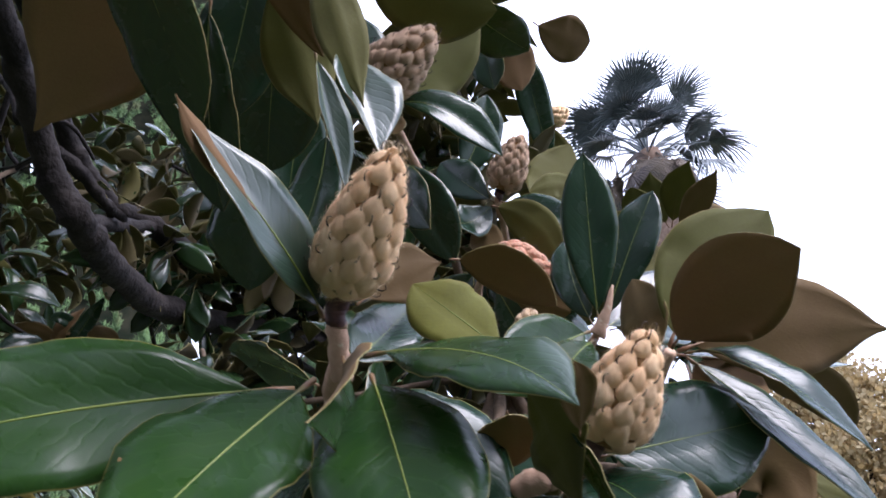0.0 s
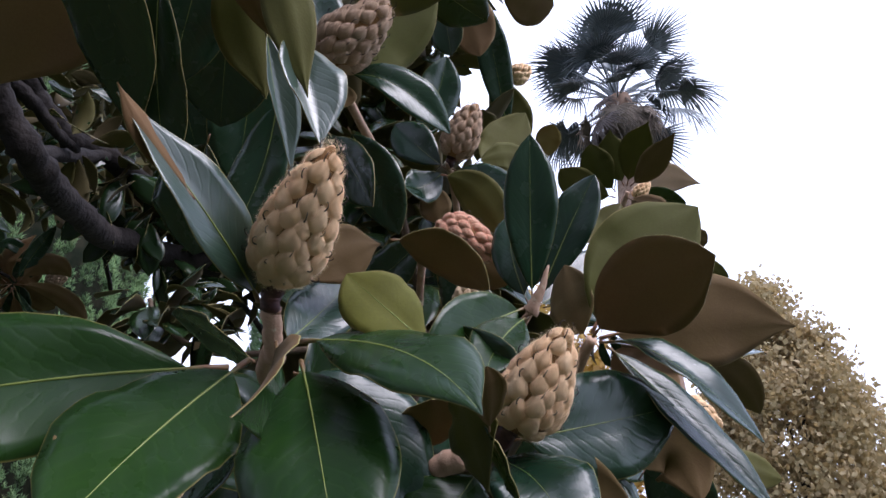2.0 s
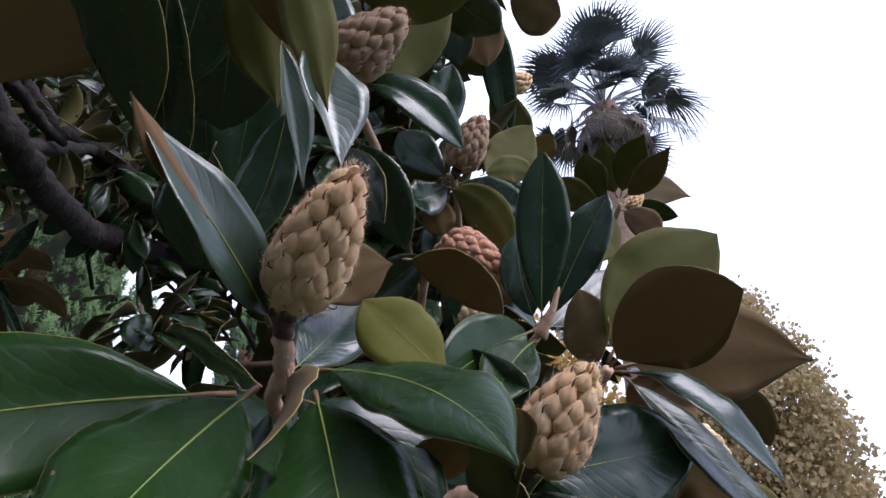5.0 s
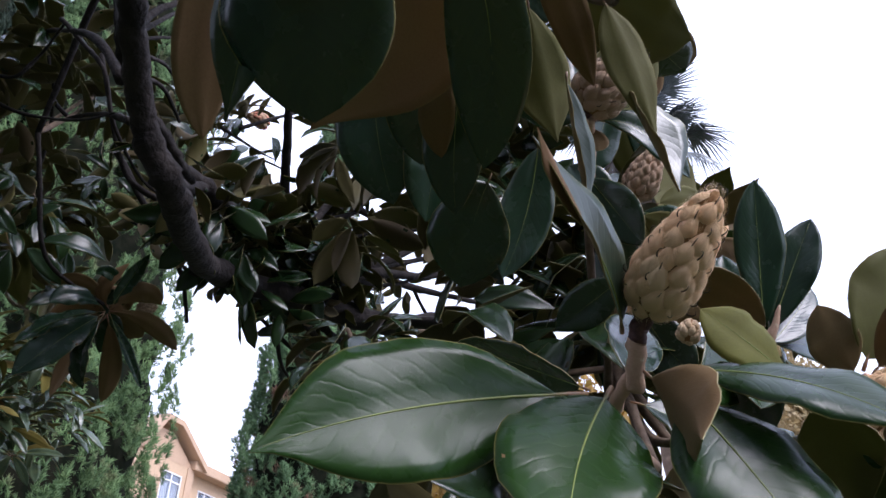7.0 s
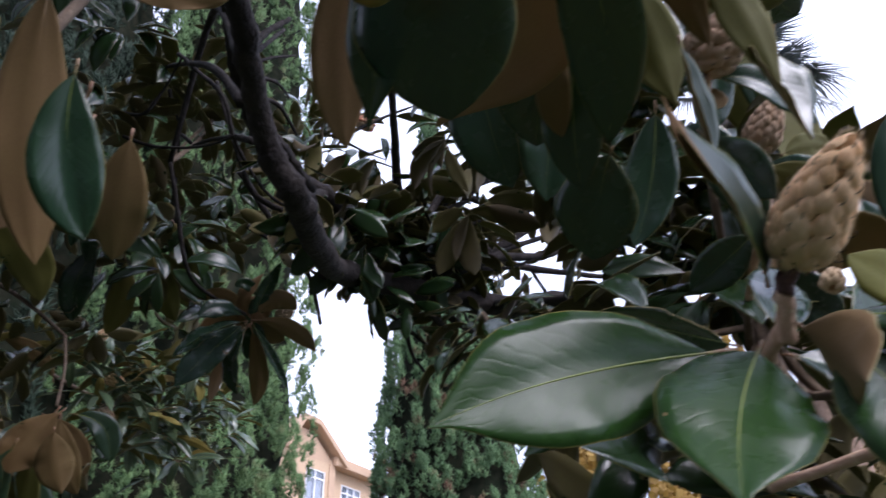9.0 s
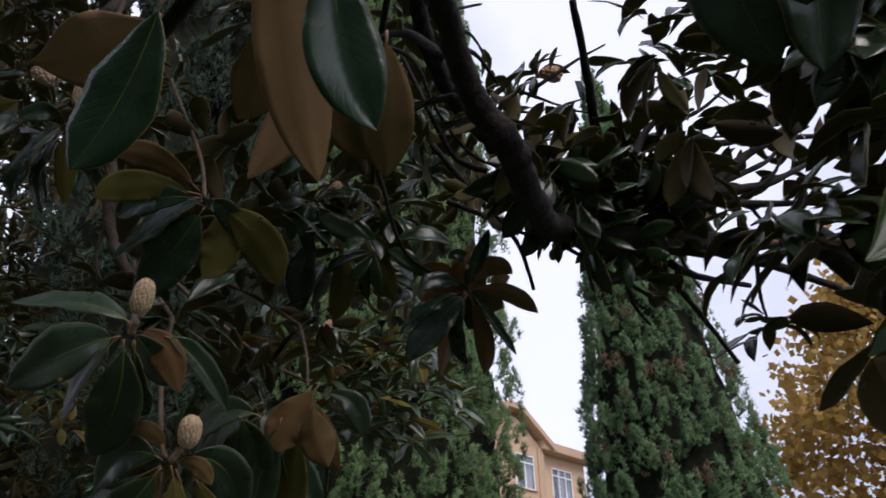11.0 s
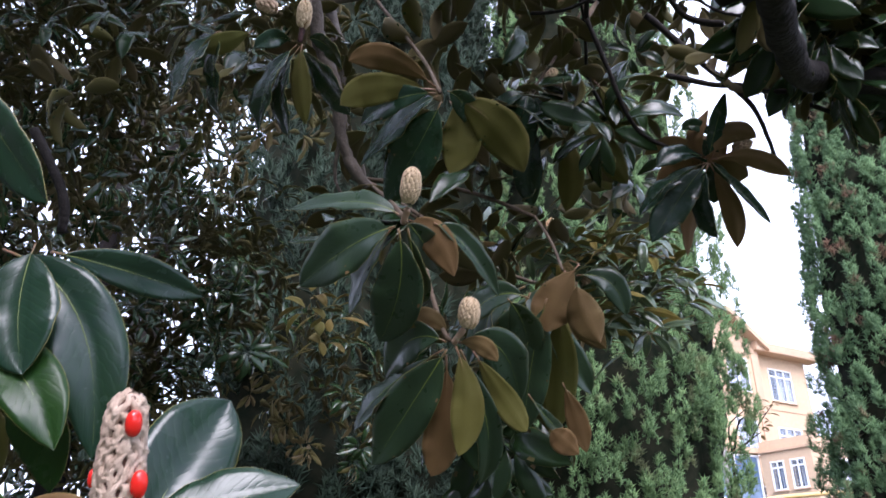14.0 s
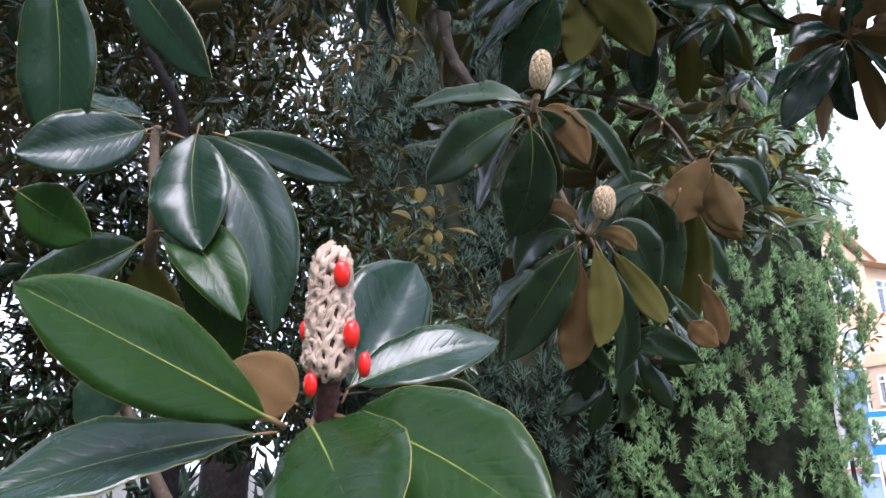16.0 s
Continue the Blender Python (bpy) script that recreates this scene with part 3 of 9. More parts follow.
NEEDLES = needle_material("cypress_sprays", (0.064, 0.132, 0.060), (0.175, 0.290, 0.125), 0.95)
NEEDLES_FRESH = needle_material("cypress_sprays_fresh", (0.062, 0.128, 0.050), (0.185, 0.290, 0.112), 0.35)
# shade behind the magnolia is put into the dark colour of these sprays
NEEDLES_SHADED = needle_material("conifer_sprays_shaded", (0.012, 0.026, 0.015), (0.032, 0.055, 0.032))
# near-black shell under the sprays: the shade in their gaps, put into colour
CORE_SHADE, _n, _l, _b = material("conifer_core_shade", (0.018, 0.024, 0.014), 0.95, spec=0.05)
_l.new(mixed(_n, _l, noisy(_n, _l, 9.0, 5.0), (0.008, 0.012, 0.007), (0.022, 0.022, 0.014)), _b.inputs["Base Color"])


def spray_kinds(count=5):
    """Flat upright sprays of scale leaves: a stem with forked, pointed branchlets."""
    kinds = []
    for i in range(count):
        rng = random.Random(90 + i)
        vs, fs = [], []

        def spike(o, d, ln, wd):
            d = Vector(d).normalized()
            a = d.orthogonal().normalized()
            c = d.cross(a)
            k = len(vs)
            o = Vector(o)
            vs.extend([o + a * wd, o + (c * 0.87 - a * 0.5) * wd, o - (c * 0.87 + a * 0.5) * wd, o + d * ln])
            fs.extend([(k, k + 1, k + 3), (k + 1, k + 2, k + 3), (k + 2, k, k + 3)])
        for k in range(6):
            w = k * 2.4 + rng.uniform(-0.5, 0.5)
            e = rng.uniform(0.45, 1.0)
            spike((0.12 * math.cos(w), 0.12 * math.sin(w), rng.uniform(-0.2, 0.45)), (math.cos(w) * (1.1 - e), math.sin(w) * (1.1 - e), e), rng.uniform(0.6, 1.15), 0.11)
        kinds.append((np.array([tuple(x) for x in vs]), np.array(fs)))
    return kinds


SPRAYS = spray_kinds()


def cypress(name, x, y, height, radius, count, label, seed, mat, size=0.17, foot=0.4, face=None, lobes=7, power=0.75, core=True, lean=0.0):
    """A columnar conifer: a trunk, a dark core standing for the shade inside and many upright sprays on uneven vertical
    lobes. face: side that gets more sprays.
    """
    rng = random.Random(seed)
    tree = thing(name, (x, y, 0), label, "cypress tree")
    branch("trunk", tree, [(x + 4.5 * lean, y, -0.05), (x + 0.02, y, height * 0.35), (x + lean * (4.5 - height * 0.85), y + 0.02, height * 0.85)], radius * 0.16, 0.03, BARK, 10)

    def rad(z, a):
        s = (z - foot) / (height - foot)
        r = radius * (max(1 - s, 0) ** power) * min(1.0, 0.55 + 2.2 * s)
        return r * (1 + 0.10 * noise.noise((math.cos(a) * lobes * 0.35, math.sin(a) * lobes * 0.35, z * 0.35 + seed))
                    + 0.09 * noise.noise((math.cos(a) * lobes, math.sin(a) * lobes, z * 1.3 + seed))
                    + 0.09 * noise.noise((math.cos(a) * lobes * 2.4, math.sin(a) * lobes * 2.4, z * 3.2 + seed)))
    ns, nk = 40, 36
    V = []
    for i in range(ns + 1):
        z = foot + (height - foot) * i / ns
        for k in range(nk):
            a = 2 * math.pi * k / nk
            r = 0.80 * rad(z, a) + 0.005
            V.append((r * math.cos(a), r * math.sin(a), z))
    Fc = [(i * nk + k, i * nk + (k + 1) % nk, (i + 1) * nk + (k + 1) % nk, (i + 1) * nk + k) for i in range(ns) for k in range(nk)]
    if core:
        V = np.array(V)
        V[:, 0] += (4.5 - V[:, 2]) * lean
        hang("shade_core", quick_mesh("shade_core", V, np.array(Fc), [CORE_SHADE]), tree, (x, y, 0), kind="stuff")
    vs, fs, n = [], [], 0
    plume = 20 if core else 3
    while len(vs) < count:
        z = foot + (height - foot) * (rng.random() ** 1.15)
        a = rng.uniform(0, 2 * math.pi)
        if face is not None and math.cos(a - face) < -0.05 and rng.random() < 0.92:
            continue
        if rng.random() > max(1 - (z - foot) / (height - foot), 0.06) ** 0.6:
            continue
        r = rad(z, a) * (rng.uniform(0.86, 1.03) if core else rng.uniform(0.3, 1.0))
        out = Vector((math.cos(a), math.sin(a), 0))
        tall = size * rng.uniform(2.8, 5.4)
        # a plume: a pointed, leaning clump of small sprays
        ax = (Vector((0, 0, 1)) + out * rng.uniform(0.0, 0.3) + Vector((rng.uniform(-0.18, 0.18), rng.uniform(-0.18, 0.18), 0))).normalized()
        for k in range(plume):
            s = (k + rng.random()) / plume
            w = rng.uniform(0, 6.28)
            rd = tall * 0.19 * (1.05 - s) ** 0.7
            around = Vector((math.cos(w), math.sin(w), 0)) + out * 0.45
            c = out * r + Vector((0, 0, z)) + ax * tall * (s - 0.5) + around * rd
            d = (ax + around * rng.uniform(0.15, 0.65)).normalized()
            sx = d.orthogonal().normalized()
            sx = sx * math.cos(w) + d.cross(sx) * math.sin(w)
            L = size * rng.uniform(0.7, 1.3)
            M = np.array([sx * L, d.cross(sx) * L, d * L]).T
            v, f = SPRAYS[rng.randrange(len(SPRAYS))]
            vs.append(v @ M.T + np.array(c))
            fs.append(f + n)
            n += len(v)
    V = np.concatenate(vs)
    V[:, 0] += (4.5 - V[:, 2]) * lean
    hang("crown", quick_mesh("crown", V, np.concatenate(fs), [mat], smooth=False), tree, (x, y, 0), kind="stuff")
    return tree


# ---- fan palm ----
PALM_LEAF, _n, _l, _b = material("palm_leaf_hazed", (0.05, 0.085, 0.05), 0.45)
# haze and pale highlights are put into the bluish grey of the fronds
_l.new(mixed(_n, _l, varied(_n, _l, False), (0.075, 0.095, 0.105), (0.170, 0.190, 0.195)), _b.inputs["Base Color"])
PALM_DRY, _n, _l, _b = material("palm_dry_leaf", (0.10, 0.075, 0.06), 0.8)
_l.new(mixed(_n, _l, varied(_n, _l, False), (0.10, 0.08, 0.075), (0.24, 0.19, 0.14)), _b.inputs["Base Color"])
PALM_BARK = bark_material("palm_fibre", (0.20, 0.13, 0.09), (0.32, 0.22, 0.16), 14.0)


def fan_mesh(name, mat, seed, droop, span=2.6, radius=0.62, stem=0.75, blades=26):
    """A palm leaf along +x: a stem and a fan of folded, pointed segments."""
    rng = random.Random(seed)
    v, f = tube_rings([(0, 0, 0), (stem * 0.5, 0, 0.05), (stem, 0, 0.02)], [0.022, 0.014, 0.010], 5, up=(0, 0, 1))
    v, f = [Vector(a) for a in v], [tuple(a) for a in f]
    for i in range(blades):
        a = span * (i / (blades - 1) - 0.5)
        ln = radius * (0.75 + 0.25 * math.cos(a)) * rng.uniform(0.88, 1.08)
        d = Vector((math.cos(a), math.sin(a), 0))
        s = Vector((-d.y, d.x, 0))
        k = len(v)
        for r, w, z in ((0.02, 0.006, 0.0), (0.35, 0.016, 0.03), (0.65, 0.013, 0.01 - droop * 0.12), (1.0, 0.002, -droop * rng.uniform(0.25, 0.6))):
            c = Vector((stem, 0, 0.02)) + d * ln * r + Vector((0, 0, z * ln))
            v += [c - s * w, c + Vector((0, 0, 0.012 * (1 - r))), c + s * w]
        for r in range(3):
            for q in range(2):
                p = k + r * 3 + q
                f.append((p, p + 1, p + 4, p + 3))
    return mesh_of(name, v, f, [mat], smooth=False)


def palm(x, y, height, label):
    tree = thing("fan_palm", (x, y, 0), label, "palm tree")
    branch("trunk", tree, [(x, y, -0.05), (x + 0.05, y, height * 0.4), (x, y + 0.03, height * 0.8), (x, y, height)], 0.30, 0.24, PALM_BARK, 14, 0.16, 5)
    fresh = [fan_mesh("frond", PALM_LEAF, i, 0.35 + 0.3 * i) for i in range(3)]
    dry = [fan_mesh("dry_frond", PALM_DRY, 7 + i, 1.0 + 0.4 * i, 2.2, 0.5, 0.55) for i in range(2)]
    rng = random.Random(12)
    for i in range(72):
        e = rng.uniform(-70, 80) if i > 20 else rng.uniform(-78, -25)
        w = i * 137.5 + rng.uniform(-12, 12)
        me = dry[i % 2] if e < -38 else fresh[i % 3]
        ob = hang("dry_frond" if e < -38 else "frond", me, tree, (x, y, height + 0.12 * math.sin(radians(e)) + rng.uniform(-0.25, 0.2)))
        ob.rotation_euler = Euler((rng.uniform(-0.5, 0.5), -radians(e), radians(w)))
        k = rng.uniform(0.85, 1.2)
        ob.scale = (1.25 * k, 1.25 * k, 1.25 * k)
    return tree


# ---- broadleaved tree with autumn leaves ----
AUTUMN, _n, _l, _b = material("autumn_leaves", (0.22, 0.14, 0.06), 0.7, spec=0.2)
c_ = mixed(_n, _l, varied(_n, _l, True), (0.19, 0.145, 0.075), (0.40, 0.31, 0.18))
c_ = mixed(_n, _l, maths(_n, _l, "MULTIPLY", noisy(_n, _l, 0.9, 3.0), 0.6), c_, (0.28, 0.25, 0.13))
_l.new(c_, _b.inputs["Base Color"])
thin(AUTUMN, _n, _l, _b, (0.55, 0.40, 0.18), 0.3)


AUTUMN_GOLD, _n, _l, _b = material("golden_leaves", (0.34, 0.22, 0.06), 0.7, spec=0.2)
_l.new(mixed(_n, _l, varied(_n, _l, True), (0.24, 0.15, 0.05), (0.42, 0.27, 0.08)), _b.inputs["Base Color"])
thin(AUTUMN_GOLD, _n, _l, _b, (0.5, 0.32, 0.06), 0.25)


def small_tree(name, x, y, height, radius, low, count, size, mat, label, category, seed, peak=0.8, trunk_r=0.16):
    """A tree with a trunk, limbs and a ragged crown of small leaves set in clumps."""
    rng = random.Random(seed)
    tree = thing(name, (x, y, 0), label, category)
    branch("trunk", tree, [(x, y, -0.05), (x + 0.1, y, height * 0.3), (x, y + 0.1, height * 0.8)], trunk_r, 0.03, BARK, 10, 0.15, seed)
    clumps = []
    for i in range(max(int(count / 60), 8)):
        while True:
            v = Vector([rng.uniform(-1, 1) for _ in range(3)])
            if 0.35 < v.length < 1:
                break
        h = low + (height - low) * (0.5 + 0.5 * v.z)
        s = (h - low) / (height - low)
        r = radius * (math.sin(math.pi * min(0.12 + s * peak, 1.0)) ** 0.7)
        clumps.append(Vector((x + v.x * r, y + v.y * r, h)))
    for i in range(9):
        c = clumps[rng.randrange(len(clumps))]
        h = low * 0.7 + (c.z - low) * 0.55
        branch("limb", tree, [(x, y, h), ((x + c.x) / 2, (y + c.y) / 2, (h + c.z) / 2 + 0.1), tuple(c)], trunk_r * 0.4, 0.012, BARK, 6, 0.15, i)
    quad = np.array([(-0.5, 0, 0), (0, 0.05, 0.1), (0, 0.5, 0.02), (0.5, 0, 0), (0, 0.05, -0.1), (0, -0.5, 0.02)])
    faces = np.array([(0, 1, 2), (2, 1, 3), (3, 1, 5), (5, 1, 0)])
    vs, fs, n = [], [], 0
    for i in range(count):
        c = clumps[i % len(clumps)]
        p = c + Vector([rng.gauss(0, 1) for _ in range(3)]) * radius * 0.10
        R = np.array(Euler((rng.uniform(0, 6), rng.uniform(0, 6), rng.uniform(0, 6))).to_matrix()) * size * rng.uniform(0.6, 1.3)
        vs.append(quad @ R.T + np.array(p - Vector((x, y, 0))))
        fs.append(faces + n)
        n += 6
    hang("crown", quick_mesh("crown", np.concatenate(vs), np.concatenate(fs), [mat], smooth=False), tree, (x, y, 0), kind="stuff")
    return tree


# ---- solid pieces ----
def box_bm(bm, x0, x1, y0, y1, z0, z1, m=None, bevel=0.0):
    r = bmesh.ops.create_cube(bm, size=1.0)
    mat = Matrix.Translation(((x0 + x1) / 2, (y0 + y1) / 2, (z0 + z1) / 2)) @ Matrix.Diagonal((x1 - x0, y1 - y0, z1 - z0, 1))
    if m is not None:
        mat = m @ mat
    bmesh.ops.transform(bm, matrix=mat, verts=r["verts"])
    if bevel:
        bmesh.ops.bevel(bm, geom=list({e for v in r["verts"] for e in v.link_edges}), offset=bevel, segments=2, affect="EDGES")


def part(name, bm, mat, parent, label=""):
    """Links a bmesh, in the parent's own coordinates, as one mesh under it."""
    me = bpy.data.meshes.new(name)
    bm.to_mesh(me)
    bm.free()
    me.materials.append(mat)
    ob = new(name, me)
    ob.parent = parent
    ORIGIN[ob] = ORIGIN.get(parent, Vector((0, 0, 0)))
    return tagged(ob, label)


def box(name, x0, x1, y0, y1, z0, z1, mat, parent, label="", bevel=0.0):
    bm = bmesh.new()
    box_bm(bm, x0, x1, y0, y1, z0, z1, None, bevel)
    return part(name, bm, mat, parent, label)


def plain(name, color, rough=0.7, metal=0.0, vary=0.2, scale=3.0):
    m, n, l, b = material(name, color, rough, metal)
    base = mixed(n, l, maths(n, l, "MULTIPLY", noisy(n, l, scale, 5.0), vary), color, tuple(c * 0.6 for c in color))
    base = mixed(n, l, maths(n, l, "MULTIPLY", noisy(n, l, scale * 12, 3.0), vary), base, tuple(min(c * 1.25, 0.9) for c in color))
    l.new(base, b.inputs["Base Color"])
    return m


# ---- the setting ----
GRASS = plain("rough_grass", (0.030, 0.042, 0.018), 0.95, vary=0.6, scale=0.8)
ASPHALT = plain("asphalt", (0.05, 0.05, 0.052), 0.9, vary=0.4, scale=0.6)
PAVING = plain("concrete_paving", (0.30, 0.28, 0.26), 0.85, vary=0.4, scale=1.2)

ground = tagged(new("ground"), "rough grass under the trees", "ground", "", "structure")
ORIGIN[ground] = Vector((0, 0, 0))
bm = bmesh.new()
bmesh.ops.create_grid(bm, x_segments=60, y_segments=60, size=400)
for v in bm.verts:
    v.co.z = 0.0 if v.co.length < 60 else 0.5 * noise.noise((v.co.x * 0.01, v.co.y * 0.01, 0))
part("turf", bm, GRASS, ground)
road = tagged(new("road"), "grey asphalt street before the houses", "road", "", "structure")
ORIGIN[road] = Vector((0, 0, 0))
box("asphalt", -60, 60, 22, 29, -0.2, 0.02, ASPHALT, road)
pavement = tagged(new("pavement"), "concrete pavement with a stone kerb", "pavement", "", "structure")
ORIGIN[pavement] = Vector((0, 0, 0))
box("slab", -60, 60, 29.02, 33, -0.2, 0.14, PAVING, pavement, bevel=0.02)
box("kerb", -60, 60, 21.6, 21.98, -0.2, 0.15, PAVING, pavement, bevel=0.02)

# added plain walls that close the place; the unseen south one blocks low sky
CLOSING_WALL = plain("closing_wall_grey", (0.20, 0.195, 0.18), 0.9, vary=0.4, scale=0.4)
south = tagged(new("closing_wall_south"), "plain closing wall added behind the viewpoint", "wall", "", "structure")
ORIGIN[south] = Vector((0, 0, 0))
box("plaster", -26, 9, -7.4, -7.0, -0.2, 8.0, CLOSING_WALL, south)
west = tagged(new("closing_wall_west"), "plain closing wall added beyond the trees", "wall", "", "structure")
ORIGIN[west] = Vector((0, 0, 0))
box("plaster", -26.4, -26.0, -7.4, 24, -0.2, 3.2, CLOSING_WALL, west)

WALL = plain("tan_render", (0.56, 0.40, 0.26), 0.9, vary=0.25, scale=0.5)
TRIM = plain("tan_trim", (0.52, 0.36, 0.24), 0.85, vary=0.2, scale=0.7)
PVC = plain("white_window_frame", (0.78, 0.78, 0.78), 0.4, vary=0.1)
DARK = plain("unlit_interior", (0.03, 0.035, 0.05), 0.9, vary=0.3)
CURTAIN = plain("pale_curtain", (0.62, 0.60, 0.60), 0.9, vary=0.25, scale=2.0)
GLASS, _n, _l, _b = material("window_glass", (0.55, 0.62, 0.70), 0.04)
_b.inputs["Transmission Weight"].default_value, _b.inputs["IOR"].default_value = 0.9, 1.45
BLUE_GLASS, _n, _l, _b = material("blue_tinted_glass", (0.16, 0.26, 0.42), 0.06, 0.35)
_l.new(mixed(_n, _l, noisy(_n, _l, 0.6, 2.0), (0.12, 0.20, 0.34), (0.30, 0.42, 0.58)), _b.inputs["Base Color"])


def window(house, m, x, z, w, h, lights=3, open_side=-1):
    """A white casement in a wall whose outside is the plane y = 0 of m: a reveal, frame, transom, mullions, panes, and a curtain behind."""
    win = new("window")
    win.parent = house
    win.matrix_basis = m @ Matrix.Translation((x, 0, z))
    ORIGIN[win] = Vector((0, 0, 0))
    t = 0.07
    bm = bmesh.new()
    for a in ((0, w, 0, t), (0, w, h - t, h), (0, t, t, h - t), (w - t, w, t, h - t)):
        box_bm(bm, a[0], a[1], -0.02, 0.06, a[2], a[3], bevel=0.008)
    box_bm(bm, t, w - t, -0.015, 0.05, h * 0.74, h * 0.74 + t)
    for i in range(1, lights):
        c = w * i / lights
        box_bm(bm, c - 0.035, c + 0.035, -0.012, 0.05, t, h - t)
    part("frame", bm, PVC, win)
    for i in range(lights):
        a, b = w * i / lights + 0.03, w * (i + 1) / lights - 0.03
        pane = box("pane", a, b, 0.015, 0.022, t, h - t, GLASS, win)
        pane.visible_shadow = False
    # dark sheet behind the panes: the shade of the interior, put into colour
    box("dark_backing", 0.02, w - 0.02, 0.35, 0.38, 0.02, h - 0.02, DARK, win)
    for i in range(lights):
        if i != open_side:
            a, b = w * i / lights + 0.05, w * (i + 1) / lights - 0.02
            bm = bmesh.new()
            k = 9
            for j in range(k):
                box_bm(bm, a + (b - a) * j / k, a + (b - a) * (j + 1) / k, 0.16 + 0.02 * (j % 2), 0.175 + 0.02 * (j % 2), 0.05, h - 0.05)
            part("curtain", bm, CURTAIN, win)
    box("sill", -0.06, w + 0.06, -0.10, 0.0, -0.06, -0.005, TRIM, win, bevel=0.01)
    return win


def wall_with_holes(name, house, m, x0, x1, z0, z1, thick, holes, mat):
    """A wall on y 0 to thick of m, with openings x, z, w, h through it."""
    bm = bmesh.new()
    xs = sorted({x0, x1, *[h[0] for h in holes], *[h[0] + h[2] for h in holes]})
    for a, b in zip(xs, xs[1:]):
        cuts = sorted((h[1], h[1] + h[3]) for h in holes if h[0] <= a + 1e-6 and h[0] + h[2] >= b - 1e-6)
        z = z0
        for lo, hi in cuts + [(z1, z1)]:
            if lo > z + 1e-6:
                box_bm(bm, a, b, 0, thick, z, lo)
            z = hi
    ob = part(name, bm, mat, house)
    ob.matrix_basis = m
    return ob


def frame_at(x, y, ax, ay):
    """Axes of a facade that starts at x, y and runs towards ax, ay; its outside is on the right hand."""
    d = Vector((ax, ay, 0)).normalized()
    n = Vector((-d.y, d.x, 0))
    m = Matrix((d, n, Vector((0, 0, 1)))).transposed().to_4x4()
    m.translation = (x, y, 0)
    return m


def sub_box(name, house, m, x0, x1, y0, y1, z0, z1, mat, bevel=0.0, label=""):
    ob = box(name, x0, x1, y0, y1, z0, z1, mat, house, label, bevel)
    ob.matrix_basis = m
    return ob


house = tagged(new("apartment_house"), "tan rendered four-storey house with white windows and a gable", "house")
ORIGIN[house] = Vector((0, 0, 0))
m = frame_at(-14.13, 39.51, 0.345, 0.94)
span = 3.95
holes = [(1.0, z, 1.75, 1.75) for z in (11.55, 8.45, 5.3)]
wall_with_holes("side_wall", house, m, 0, span, 0, 14.0, 0.4, holes, WALL)
for i, h in enumerate(holes):
    window(house, m, *h, lights=3, open_side=(0, 2, -1)[i])
sub_box("eave", house, m, -0.3, span + 0.65, -0.65, 0.2, 13.95, 14.45, TRIM, 0.03)
sub_box("roof", house, m, -0.3, span + 0.4, 0.2, 11, 14.05, 14.4, TRIM)
sub_box("back_wall", house, m, 0.0, span, 10.6, 11.0, 0, 14.0, WALL)
sub_box("end_wall", house, m, span - 0.4, span - 0.004, 0.404, 10.6, 0, 14.0, WALL)
sub_box("floor_band", house, m, 0, span, -0.03, -0.004, 11.05, 11.12, TRIM)
sub_box("floor_band", house, m, 0, span, -0.03, -0.004, 7.95, 8.02, TRIM)
# the gabled bay beside it
wing = 3.4
holes = [(-wing + 1.05, z, 1.5, 1.8) for z in (11.65, 8.5, 5.3)]
wall_with_holes("gable_wall", house, m @ Matrix.Translation((0, -0.35, 0)), -wing - 4.0, -0.05, 0, 14.0, 0.4, holes, WALL)
for i, h in enumerate(holes):
    window(house, m @ Matrix.Translation((0, -0.35, 0)), *h, lights=2)
sub_box("corner_strip", house, m, -0.55, -0.06, -0.42, -0.36, 0, 14.0, TRIM)
bm = bmesh.new()
for lift, grow, y0, y1 in ((0.0, 0.0, -0.35, 0.05), (0.32, 0.45, -0.85, 6.0)):
    pts = [(-wing - 0.4 - grow, 13.95), (-wing + 0.25, 15.35 + lift), (-wing + 1.35, 15.35 + lift), (0.0 + grow, 13.95)]
    if lift:
        pts += [(0.0 + grow, 14.3), (-wing + 1.4, 15.95), (-wing + 0.2, 15.95), (-wing - 0.4 - grow, 14.3)]
    vs = [[bm.verts.new((x, y, z)) for x, z in pts] for y in (y0, y1)]
    bm.faces.new(vs[0])
    bm.faces.new(vs[1][::-1])
    for i in range(len(pts)):
        j = (i + 1) % len(pts)
        bm.faces.new((vs[0][j], vs[0][i], vs[1][i], vs[1][j]))
bmesh.ops.recalc_face_normals(bm, faces=bm.faces)
part("gable_roof", bm, TRIM, house).matrix_basis = m

# the lower wing before it, with a blue-glazed stair beside it
f = frame_at(-13.6, 36.8, 0.982, -0.18)
holes = [(0.42, 6.6, 0.68, 1.3), (1.38, 6.6, 0.72, 1.3), (0.42, 3.6, 0.68, 1.3), (1.38, 3.6, 0.72, 1.3)]
wall_with_holes("wing_front", house, f, 0, 2.45, 0, 8.3, 0.3, holes, WALL)
for h in holes:
    window(house, f, *h, lights=2, open_side=0)
sub_box("cornice", house, f, -0.05, 2.6, -0.10, 0.32, 8.3, 8.42, TRIM, 0.02)
sub_box("parapet", house, f, 0.0, 2.5, 0.0, 0.3, 8.424, 8.85, WALL)
g = frame_at(-11.19, 36.36, 0.41, 0.91)
wall_with_holes("wing_side", house, g, 0.02, 9.0, 0, 8.3, 0.3, [(1.2, 6.5, 1.4, 1.4), (4.2, 6.5, 1.4, 1.4)], WALL)
